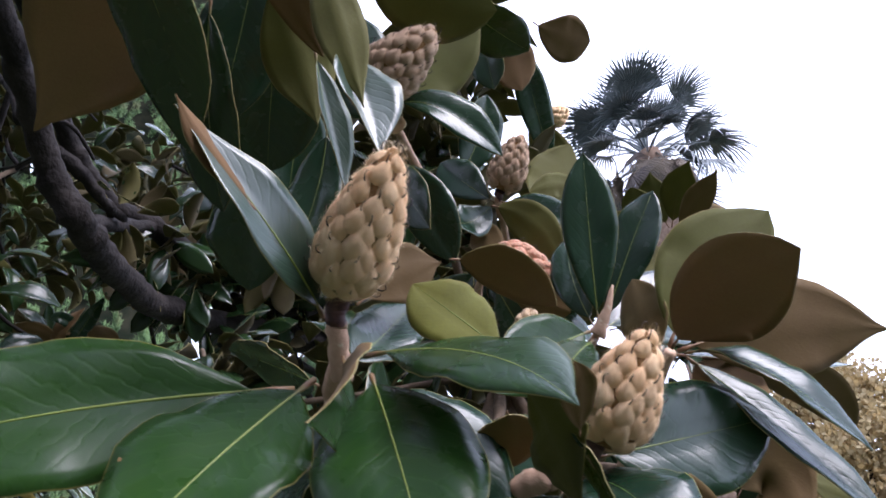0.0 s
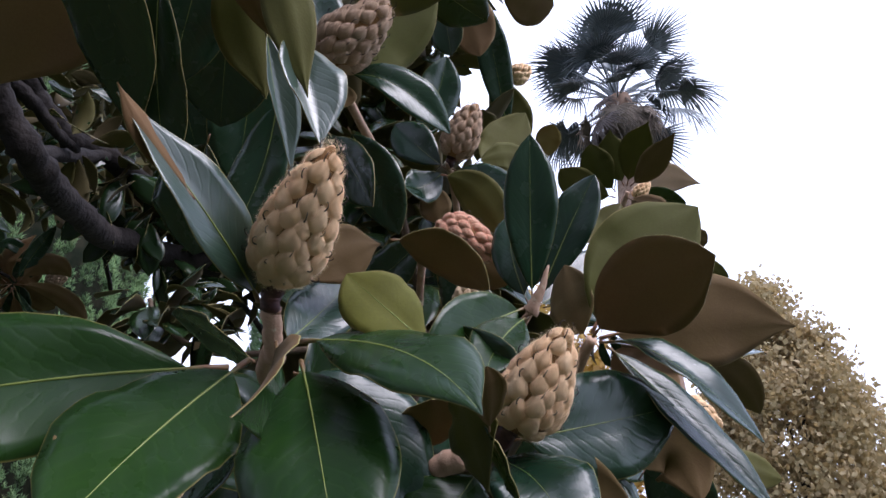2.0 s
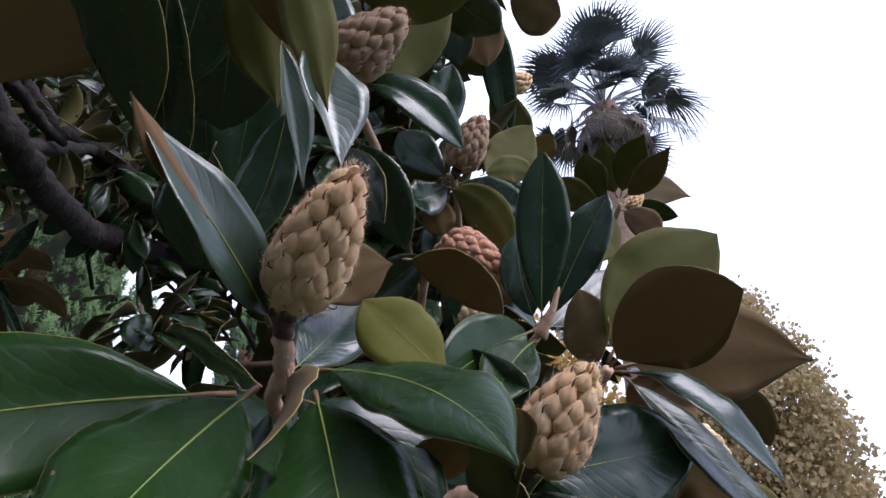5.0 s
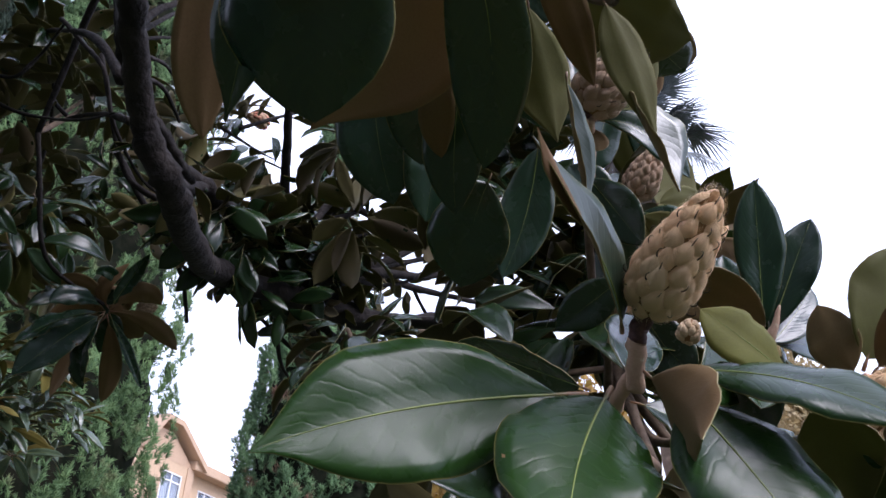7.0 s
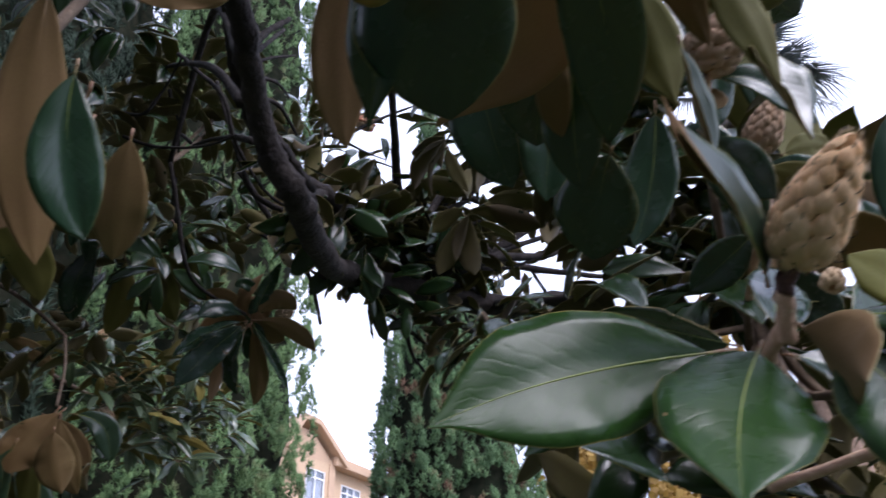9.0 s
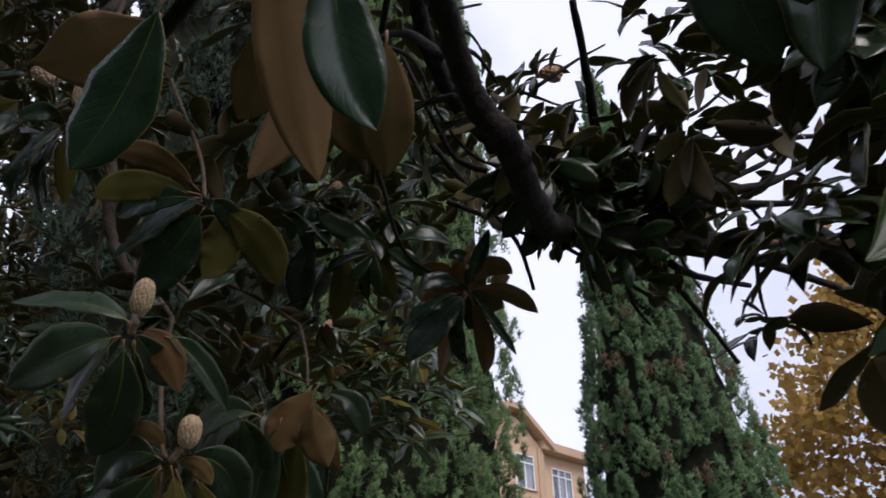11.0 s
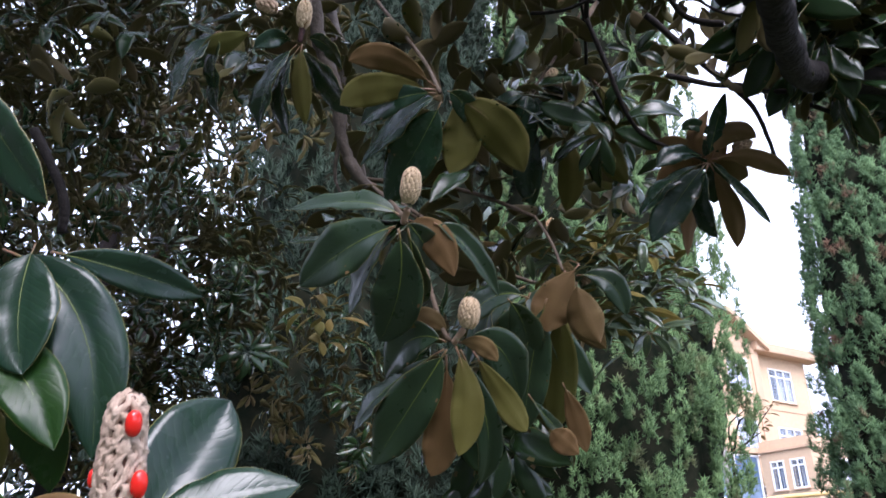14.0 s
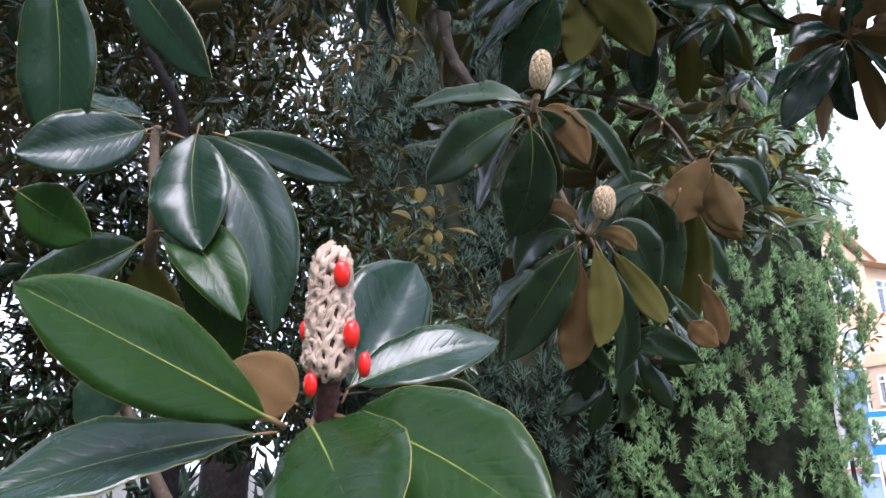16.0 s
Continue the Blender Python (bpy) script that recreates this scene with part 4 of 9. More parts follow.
for x in (1.2, 4.2):
    window(house, g, x, 6.5, 1.4, 1.4, lights=2)
sub_box("cornice", house, g, 0.05, 9.1, -0.10, 0.32, 8.3, 8.42, TRIM, 0.02)
sub_box("parapet", house, g, 0.05, 9.0, 0.0, 0.3, 8.424, 8.85, WALL)
sub_box("wing_roof", house, g, 0.3, 9.0, 0.31, 2.4, 8.0, 8.25, TRIM)
s = frame_at(-16.2, 31.6, 0.42, 0.91)
stair = new("stair_glazing")
stair.parent = house
stair.matrix_basis = s
ORIGIN[stair] = Vector((0, 0, 0))
tagged(stair, "blue tinted glazing with white bars")
for i in range(4):
    for j, (z0, z1) in enumerate(((0.3, 1.9), (2.0, 3.6), (3.7, 4.2), (4.3, 6.2), (6.3, 8.2))):
        box("pane", i * 1.45 + 0.06, i * 1.45 + 1.39, 0.0, 0.03, z0, z1, BLUE_GLASS, stair)
bm = bmesh.new()
for i in range(5):
    box_bm(bm, i * 1.45 - 0.05, i * 1.45 + 0.05, -0.04, 0.06, 0, 8.3)
for z in (1.95, 3.65, 4.25, 6.25, 8.25):
    box_bm(bm, 0, 5.8, -0.03, 0.05, z - 0.045, z + 0.045)
part("glazing_grid", bm, PVC, stair)
sub_box("stair_wall", house, s, -3, 5.85, 0.35, 0.6, 0, 8.3, WALL)
sub_box("stair_roof", house, s, -3, 6.0, -0.15, 4.0, 8.34, 8.6, TRIM, 0.02)

# ---- street things before the house ----
YELLOW_PIPE = plain("yellow_paint", (0.62, 0.42, 0.16), 0.5, vary=0.15)
STEEL = plain("grey_painted_steel", (0.34, 0.35, 0.37), 0.5, vary=0.3, scale=4.0)
SIGN_BLUE = plain("sign_blue", (0.02, 0.20, 0.62), 0.4, vary=0.08)
SIGN_WHITE = plain("sign_white", (0.72, 0.74, 0.80), 0.4, vary=0.08)
SIGN_RED = plain("sign_red", (0.70, 0.10, 0.08), 0.5, vary=0.1)
BLACK = plain("black_paint", (0.02, 0.02, 0.022), 0.5, vary=0.1)

pipe = thing("gas_pipe", (-15.0, 21.0, 0), "yellow overhead gas pipe on thin posts", "pipe")
branch("pipe", pipe, [(-15.0, 21.0, 4.62), (-11.01, 25.0, 4.75), (-9.0, 27.0, 5.12), (-5.0, 31.0, 5.45)], 0.075, 0.075, YELLOW_PIPE, 12, 0.0, 1)
for x, y, z in ((-14.2, 21.8, 4.60), (-5.6, 30.4, 5.36)):
    branch("post", pipe, [(x, y, -0.05), (x, y, z * 0.5), (x, y, z)], 0.05, 0.05, STEEL, 8, 0.0, 1)


def board(name, x, y, z, w, h, label, paint, facing, post=True):
    """A flat street sign on a post; facing: the point that it looks at."""
    m = look((x, y, z), (facing[0], facing[1], z)) @ pose(0, 0, 0, 0, 180, 0)
    ob = thing(name, (x, y, 0), label, "sign")
    rel = Matrix.Translation((-x, -y, 0)) @ m

    def put(nm, x0, x1, y0, y1, z0, z1, mat, bevel=0.0):
        bm = bmesh.new()
        box_bm(bm, x0, x1, y0, y1, z0, z1, None, bevel)
        o = part(nm, bm, mat, ob)
        o.matrix_basis = rel
        return o
    put("panel", -w / 2, w / 2, -h / 2, h / 2, -0.02, 0.0, paint, 0.006)
    if post:
        bm = bmesh.new()
        bmesh.ops.create_cone(bm, cap_ends=True, segments=12, radius1=0.035, radius2=0.035, depth=z + h / 2)
        bmesh.ops.translate(bm, verts=bm.verts, vec=(0, 0, (z + h / 2) / 2))
        o = part("post", bm, STEEL, ob)
        o.location = (x - facing[0]) * 0.004, (y - facing[1]) * 0.004, 0
    return ob, put, w, h


ob, put, w, h = board("taxi_stand_sign", -6.97, 18.94, 3.64, 0.56, 0.96, "blue and white street sign with a small car picture", SIGN_BLUE, (-0.3, 0.2))
put("field", -w * 0.46, w * 0.46, -h * 0.26, h * 0.36, 0.002, 0.006, SIGN_WHITE)
put("car_body", -w * 0.24, w * 0.24, -h * 0.12, -h * 0.01, 0.008, 0.012, BLACK, 0.002)
put("car_roof", -w * 0.16, w * 0.16, -h * 0.008, h * 0.06, 0.008, 0.012, BLACK, 0.002)
put("car_window", -w * 0.12, w * 0.12, h * 0.0, h * 0.045, 0.014, 0.017, SIGN_WHITE)
put("roof_lamp", -w * 0.05, w * 0.05, h * 0.065, h * 0.095, 0.008, 0.012, BLACK)
for i in (-1, 1):
    put("car_wheel", i * w * 0.16 - 0.03, i * w * 0.16 + 0.03, -h * 0.165, -h * 0.125, 0.008, 0.012, BLACK)
for i in range(5):
    put("writing_bar", -w * 0.30 + i * w * 0.13, -w * 0.30 + i * w * 0.13 + 0.04, h * 0.20, h * 0.26, 0.008, 0.011, STEEL)
ob, put, w, h = board("shop_board", -9.23, 21.4, 3.32, 0.52, 0.48, "plain white rounded shop board", SIGN_WHITE, (-0.3, 0.2))
ob, put, w, h = board("shop_sign", -8.82, 21.88, 3.26, 0.60, 0.50, "red and white striped shop sign", SIGN_WHITE, (-0.3, 0.2))
put("red_band", -w / 2, w / 2, h * 0.18, h * 0.5, 0.002, 0.008, SIGN_RED)
put("red_band", -w / 2, w / 2, -h * 0.5, -h * 0.38, 0.002, 0.008, SIGN_RED)
put("red_band", -w / 2, w / 2, -h * 0.02, h * 0.03, 0.002, 0.008, SIGN_RED)
ob, put, w, h = board("shop_sign", -8.4, 23.9, 3.33, 1.0, 0.5, "pale shop sign with grey writing", SIGN_WHITE, (-0.3, 0.2))
for i in range(6):
    put("writing_bar", -w * 0.4 + i * w * 0.13, -w * 0.4 + i * w * 0.13 + 0.08, -h * 0.12, h * 0.12, 0.003, 0.008, STEEL)
pole = thing("utility_pole", (-9.4, 22.6, 0), "weathered grey concrete street pole", "pole")
branch("pole", pole, [(-9.4, 22.6, -0.05), (-9.4, 22.6, 3.0), (-9.45, 22.6, 6.2)], 0.15, 0.10, PAVING, 12, 0.03, 2)


# ---- the magnolia: boughs ----
tree = thing("magnolia_tree", (0.829, 3.856, 0), "large evergreen magnolia with dark boughs and glossy leaves", "magnolia tree")
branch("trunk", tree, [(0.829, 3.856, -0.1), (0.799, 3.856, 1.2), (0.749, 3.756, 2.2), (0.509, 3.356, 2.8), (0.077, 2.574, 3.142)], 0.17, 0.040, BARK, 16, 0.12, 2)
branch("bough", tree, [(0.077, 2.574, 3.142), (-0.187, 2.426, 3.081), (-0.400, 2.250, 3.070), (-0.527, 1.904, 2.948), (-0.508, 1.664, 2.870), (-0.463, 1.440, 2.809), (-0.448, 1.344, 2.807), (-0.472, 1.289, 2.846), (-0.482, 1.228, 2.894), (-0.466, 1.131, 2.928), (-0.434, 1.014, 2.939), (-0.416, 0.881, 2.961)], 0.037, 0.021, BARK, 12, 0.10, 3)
branch("small_bough", tree, [(-0.971, 2.133, 3.324), (-0.846, 2.206, 3.261), (-0.749, 2.249, 3.228), (-0.554, 2.343, 3.072), (-0.391, 2.473, 2.952)], 0.009, 0.006, BARK, 8, 0.14, 33)
branch("small_bough", tree, [(-0.917, 1.919, 3.392), (-0.830, 2.061, 3.250), (-0.755, 2.191, 3.130), (-0.770, 2.359, 3.042)], 0.01, 0.006, BARK, 8, 0.14, 34)
branch("bough", tree, [(-0.187, 2.426, 3.081), (-0.529, 2.245, 3.195), (-0.560, 1.993, 3.196), (-0.584, 1.824, 3.170), (-0.621, 1.685, 3.135), (-0.658, 1.588, 3.179), (-0.670, 1.493, 3.223), (-0.656, 1.390, 3.247), (-0.595, 1.215, 3.239), (-0.546, 1.016, 3.264)], 0.034, 0.018, BARK, 12, 0.14, 4)
branch("small_bough", tree, [(-0.448, 1.344, 2.807), (-0.540, 1.587, 2.991), (-0.584, 1.824, 3.170)], 0.014, 0.018, BARK, 8, 0.14, 26)
branch("small_bough", tree, [(-0.415, 2.098, 3.203), (-0.408, 1.972, 3.304), (-0.377, 1.822, 3.352), (-0.346, 1.634, 3.456)], 0.018, 0.01, BARK, 8, 0.14, 6)
branch("small_bough", tree, [(-0.347, 2.221, 3.111), (-0.255, 2.299, 3.179), (-0.114, 2.357, 3.281), (0.037, 2.484, 3.459)], 0.022, 0.008, BARK, 8, 0.14, 7)
branch("small_bough", tree, [(-0.336, 2.081, 3.233), (-0.271, 2.155, 3.398), (-0.150, 2.233, 3.467)], 0.014, 0.006, BARK, 8, 0.14, 8)
branch("small_bough", tree, [(-0.292, 2.116, 3.274), (-0.215, 2.182, 3.359), (-0.189, 2.215, 3.491)], 0.01, 0.004, BARK, 6, 0.14, 9)
branch("small_bough", tree, [(-0.284, 2.266, 3.137), (-0.148, 2.340, 3.214), (-0.002, 2.478, 3.285), (0.163, 2.630, 3.426)], 0.02, 0.008, BARK, 8, 0.14, 10)
branch("small_bough", tree, [(-0.217, 2.300, 3.179), (-0.114, 2.367, 3.264), (0.015, 2.523, 3.398), (0.077, 2.579, 3.498)], 0.012, 0.005, BARK, 8, 0.14, 11)
branch("small_bough", tree, [(-0.420, 2.258, 3.051), (-0.350, 2.409, 3.006), (-0.312, 2.554, 2.970), (-0.229, 2.771, 2.827)], 0.012, 0.007, BARK, 8, 0.14, 12)
branch("small_bough", tree, [(-0.331, 2.389, 3.038), (-0.272, 2.513, 3.036), (-0.135, 2.732, 3.073)], 0.014, 0.008, BARK, 8, 0.14, 13)
branch("small_bough", tree, [(-0.686, 2.012, 3.048), (-0.603, 1.947, 2.969), (-0.520, 2.093, 3.023)], 0.004, 0.01, BARK, 6, 0.14, 14)
branch("small_bough", tree, [(-0.482, 1.115, 2.965), (-0.469, 1.159, 3.080), (-0.448, 1.214, 3.180)], 0.01, 0.005, BARK, 6, 0.14, 15)
branch("small_bough", tree, [(-0.516, 1.196, 2.931), (-0.629, 1.255, 3.109), (-0.840, 1.440, 3.362), (-1.005, 1.572, 3.517)], 0.012, 0.005, BARK, 6, 0.14, 16)
branch("small_bough", tree, [(-0.543, 1.312, 2.936), (-0.711, 1.483, 3.122), (-0.944, 1.704, 3.321), (-1.132, 1.866, 3.428)], 0.008, 0.004, BARK, 6, 0.14, 17)
branch("small_bough", tree, [(-1.104, 1.744, 3.615), (-1.100, 1.810, 3.515), (-0.995, 1.777, 3.389)], 0.008, 0.006, BARK, 6, 0.14, 18)
branch("small_bough", tree, [(-0.809, 1.543, 3.390), (-0.736, 1.568, 3.173), (-0.702, 1.640, 3.066), (-0.631, 1.673, 3.019)], 0.006, 0.008, BARK, 6, 0.14, 19)
branch("small_bough", tree, [(-0.457, 2.311, 2.968), (-0.459, 2.402, 2.922), (-0.436, 2.484, 2.889)], 0.008, 0.004, BARK, 6, 0.14, 20)
branch("small_bough", tree, [(-0.494, 1.191, 2.940), (-0.479, 1.275, 2.994), (-0.463, 1.352, 2.970)], 0.006, 0.003, BARK, 6, 0.14, 23)
branch("twig", tree, [(-0.860, 1.424, 3.386), (-0.756, 1.393, 3.256), (-0.664, 1.358, 3.133), (-0.649, 1.411, 3.053), (-0.646, 1.487, 3.027), (-0.621, 1.571, 2.993), (-0.581, 1.636, 2.987)], 0.006, 0.003, BARK, 6, 0.14, 70)
branch("twig", tree, [(-1.102, 1.597, 3.293), (-0.984, 1.586, 3.225), (-0.778, 1.489, 3.109), (-0.619, 1.374, 3.020)], 0.0055, 0.00275, BARK, 6, 0.14, 71)
branch("twig", tree, [(-1.163, 1.628, 3.424), (-1.034, 1.569, 3.339), (-0.966, 1.538, 3.389), (-0.854, 1.432, 3.374)], 0.006, 0.003, BARK, 6, 0.14, 72)
branch("twig", tree, [(-0.498, 1.152, 2.999), (-0.495, 1.206, 3.099), (-0.497, 1.290, 3.244)], 0.007, 0.0035, BARK, 6, 0.14, 73)
branch("twig", tree, [(-0.514, 1.189, 3.033), (-0.497, 1.255, 3.116), (-0.478, 1.325, 3.191)], 0.005, 0.0025, BARK, 6, 0.14, 74)
branch("twig", tree, [(-0.515, 1.202, 3.012), (-0.497, 1.283, 3.072), (-0.505, 1.376, 3.113)], 0.005, 0.0025, BARK, 6, 0.14, 75)
branch("twig", tree, [(-0.544, 1.336, 2.990), (-0.518, 1.401, 2.983), (-0.500, 1.474, 2.964), (-0.508, 1.574, 2.994)], 0.018, 0.009, BARK, 6, 0.14, 76)
branch("twig", tree, [(-0.519, 1.863, 3.283), (-0.479, 1.932, 3.361), (-0.402, 1.953, 3.333)], 0.005, 0.0025, BARK, 6, 0.14, 77)
branch("twig", tree, [(-0.346, 2.122, 3.261), (-0.271, 2.177, 3.363), (-0.228, 2.225, 3.475), (-0.160, 2.232, 3.467)], 0.007, 0.0035, BARK, 6, 0.14, 78)
branch("twig", tree, [(-0.310, 2.153, 3.217), (-0.197, 2.227, 3.292), (-0.132, 2.290, 3.381), (-0.081, 2.375, 3.436)], 0.007, 0.0035, BARK, 6, 0.14, 79)
branch("twig", tree, [(-0.217, 2.310, 3.164), (-0.114, 2.405, 3.208), (0.018, 2.467, 3.302), (0.078, 2.508, 3.425)], 0.008, 0.004, BARK, 6, 0.14, 80)
branch("twig", tree, [(-1.171, 2.098, 3.255), (-1.144, 1.951, 3.299), (-1.051, 1.793, 3.361), (-0.987, 1.642, 3.412)], 0.007, 0.0035, BARK, 6, 0.14, 81)
branch("small_bough", tree, [(-0.384, 2.525, 3.214), (-0.244, 2.619, 3.197), (-0.094, 2.731, 3.163), (0.147, 3.031, 3.129)], 0.03, 0.012, BARK, 6, 0.14, 40)
branch("small_bough", tree, [(-0.355, 2.442, 3.359), (-0.221, 2.627, 3.401), (-0.076, 2.819, 3.441), (0.254, 3.097, 3.514)], 0.024, 0.0096, BARK, 6, 0.14, 41)
branch("small_bough", tree, [(-0.221, 2.627, 3.401), (-0.067, 2.728, 3.580), (0.100, 2.868, 3.714), (0.299, 3.062, 3.797)], 0.019, 0.0076, BARK, 6, 0.14, 42)
branch("small_bough", tree, [(-0.257, 2.389, 3.519), (-0.152, 2.552, 3.567), (-0.048, 2.697, 3.641), (0.104, 2.820, 3.786), (0.245, 2.900, 3.985)], 0.015, 0.006, BARK, 6, 0.14, 43)
branch("small_bough", tree, [(-0.247, 2.372, 3.551), (-0.137, 2.491, 3.668), (-0.003, 2.585, 3.840), (0.040, 2.644, 3.986)], 0.009, 0.0036, BARK, 6, 0.14, 44)
branch("small_bough", tree, [(-0.586, 1.857, 3.422), (-0.530, 1.997, 3.463), (-0.492, 2.117, 3.517)], 0.006, 0.0024, BARK, 6, 0.14, 45)
branch("small_bough", tree, [(-0.539, 1.875, 3.436), (-0.433, 1.972, 3.581), (-0.357, 2.068, 3.701)], 0.007, 0.0028, BARK, 6, 0.14, 46)
branch("small_bough", tree, [(-0.076, 2.819, 3.441), (-0.001, 3.033, 3.391), (0.127, 3.258, 3.369)], 0.008, 0.0032, BARK, 6, 0.14, 47)
branch("small_bough", tree, [(0.100, 2.868, 3.714), (0.203, 2.927, 3.910), (0.315, 3.066, 3.999)], 0.006, 0.0024, BARK, 6, 0.14, 48)
branch("small_bough", tree, [(-0.325, 2.572, 3.197), (-0.322, 2.717, 3.184), (-0.293, 2.781, 3.117)], 0.008, 0.0032, BARK, 6, 0.14, 49)
branch("small_bough", tree, [(-0.094, 2.731, 3.163), (-0.113, 2.798, 3.050), (-0.106, 2.858, 2.970)], 0.009, 0.0036, BARK, 6, 0.14, 50)
branch("small_bough", tree, [(-0.674, 2.001, 3.140), (-0.635, 2.064, 3.083), (-0.571, 2.117, 3.061)], 0.006, 0.0024, BARK, 6, 0.14, 51)
fruit(tree, (-0.488, 1.969, 3.540), (-0.549, 1.930, 3.543), 0.0240, FELT_RED, "reddish fruit cone against the sky", count=40, seed=61, fuzz=0, pieces=False, hooks=False)
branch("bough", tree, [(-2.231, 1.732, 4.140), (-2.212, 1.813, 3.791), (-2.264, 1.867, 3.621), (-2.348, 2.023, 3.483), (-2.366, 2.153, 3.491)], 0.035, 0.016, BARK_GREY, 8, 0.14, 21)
branch("small_bough", tree, [(-0.937, 1.600, 3.173), (-0.933, 1.677, 3.056), (-0.928, 1.754, 2.938), (-0.905, 1.831, 2.898), (-0.837, 1.953, 2.882)], 0.0062, 0.0045, BARK, 8, 0.14, 22)
branch("bough", tree, [(-2.151, 1.775, 3.814), (-2.281, 1.888, 3.643), (-2.271, 1.973, 3.513), (-2.354, 2.111, 3.390)], 0.03, 0.018, BARK_GREY, 8, 0.14, 24)
branch("small_bough", tree, [(-1.999, 0.715, 2.879), (-1.988, 0.811, 2.733), (-2.009, 0.840, 2.640)], 0.012, 0.012, BARK, 8, 0.14, 25)
branch("bough", tree, [(-1.524, 1.132, 3.506), (-1.575, 1.229, 3.269), (-1.578, 1.293, 3.161), (-1.585, 1.330, 3.089), (-1.606, 1.363, 3.003), (-1.608, 1.405, 2.931), (-1.592, 1.460, 2.866)], 0.021, 0.014, BARK_GREY, 10, 0.14, 27)
branch("small_bough", tree, [(-1.606, 1.363, 3.003), (-1.662, 1.394, 2.913), (-1.663, 1.429, 2.855)], 0.007, 0.004, BARK_GREY, 8, 0.14, 28)

# ---- near fruiting branches ----

b1 = thing("magnolia_branch", (0.234, 0.784, 2.086), "magnolia branch with broad glossy leaves and a tall felted cream fruit", "magnolia branch", "fruiting branches of the magnolia")
stalk(b1, [(0.300, 0.950, 2.130), (0.236, 0.810, 2.112), (0.222, 0.741, 2.108), (0.230, 0.713, 2.120)], 0.006, 0.0055, TWIG, "twig")
stalk(b1, [(0.233, 0.717, 2.112), (0.233, 0.703, 2.126), (0.233, 0.692, 2.139)], 0.0068, 0.0066, TWIG, "fruit_stem", "pinkish ringed fruit stem")
stalk(b1, [(0.233, 0.691, 2.138), (0.235, 0.684, 2.146), (0.239, 0.677, 2.154)], 0.0062, 0.0078, STALK, "fruit_neck", "dark purple neck under the fruit")
fruit(b1, (0.237, 0.680, 2.153), (0.282, 0.616, 2.211), 0.0262, FELT, "velvety cream fruit cone with hooked dry styles", count=68, seed=3, fuzz=9000, bulge=0.72)
leaf(b1, (0.200, 0.724, 2.111), (0.082, 0.664, 2.078), (-0.008, 0.618, 2.034), (0.406, -0.903, 0.143), 0.104, 10, -0.1, acute=True)
leaf(b1, (0.216, 0.714, 2.112), (0.181, 0.665, 2.046), (0.161, 0.608, 1.975), (0.052, -0.969, 0.241), 0.105, 8, -0.1, acute=True)
leaf(b1, (0.237, 0.700, 2.118), (0.245, 0.660, 2.077), (0.241, 0.617, 2.040), (0.969, 0.155, -0.191), 0.062, 14, 0.2, acute=True)
leaf(b1, (0.251, 0.696, 2.116), (0.322, 0.658, 2.092), (0.368, 0.610, 2.036), (0.100, -0.820, 0.540), 0.076, 8, -0.2, acute=True)
leaf(b1, (0.346, 0.711, 2.097), (0.362, 0.716, 2.067), (0.372, 0.719, 2.024), (0.953, 0.277, 0.124), 0.085, 8, -0.2, under=UNDER_OLIVE, acute=True)
leaf(b1, (0.256, 0.694, 2.102), (0.276, 0.660, 2.044), (0.299, 0.624, 1.968), (-0.009, -0.886, 0.464), 0.096, 12, -0.25)
leaf(b1, (0.340, 0.702, 2.111), (0.311, 0.692, 2.135), (0.282, 0.692, 2.163), (0.262, -0.952, 0.159), 0.056, 8, -0.15, top=LEAF_TOP_PALE, under=UNDER_OLIVE)
leaf(b1, (0.224, 0.694, 2.145), (0.204, 0.641, 2.175), (0.157, 0.581, 2.230), (0.817, -0.576, -0.038), 0.052, 14, 0.1, top=LEAF_TOP_GLARE, acute=True)
leaf(b1, (0.196, 0.628, 2.183), (0.176, 0.600, 2.207), (0.159, 0.575, 2.232), (-0.755, 0.644, 0.125), 0.020, 10, 0.1, acute=True)
leaf(b1, (0.208, 0.754, 2.127), (0.166, 0.794, 2.164), (0.105, 0.836, 2.208), (-0.690, -0.165, -0.705), 0.050, 10, -0.1, top=LEAF_TOP_DULL)
leaf(b1, (0.232, 0.734, 2.131), (0.247, 0.770, 2.170), (0.265, 0.810, 2.221), (0.200, -0.960, -0.100), 0.056, 12, -0.1, top=LEAF_TOP_DULL)
leaf(b1, (0.235, 0.740, 2.181), (0.264, 0.755, 2.216), (0.293, 0.778, 2.238), (-0.648, 0.741, 0.176), 0.050, 10, -0.15, under=UNDER_RUST, acute=True)
leaf(b1, (0.299, 0.793, 2.251), (0.341, 0.808, 2.248), (0.382, 0.818, 2.214), (0.245, 0.454, 0.857), 0.050, 10, -0.2)
leaf(b1, (0.217, 0.753, 2.118), (0.206, 0.758, 2.071), (0.173, 0.760, 2.027), (-0.688, -0.668, 0.285), 0.070, 14, -0.1, top=LEAF_TOP_DULL)
leaf(b1, (0.237, 0.754, 2.118), (0.288, 0.753, 2.083), (0.322, 0.771, 2.015), (0.451, -0.863, 0.229), 0.080, 14, -0.1, top=LEAF_TOP_DULL)

b2 = thing("magnolia_branch", (0.345, 0.772, 2.054), "magnolia branch with a bulging cream fruit between green and rust-backed leaves", "magnolia branch", "fruiting branches of the magnolia")
stalk(b2, [(0.234, 0.886, 2.052), (0.306, 0.815, 2.058), (0.345, 0.776, 2.058), (0.369, 0.770, 2.058)], 0.005, 0.0045, TWIG, "twig")
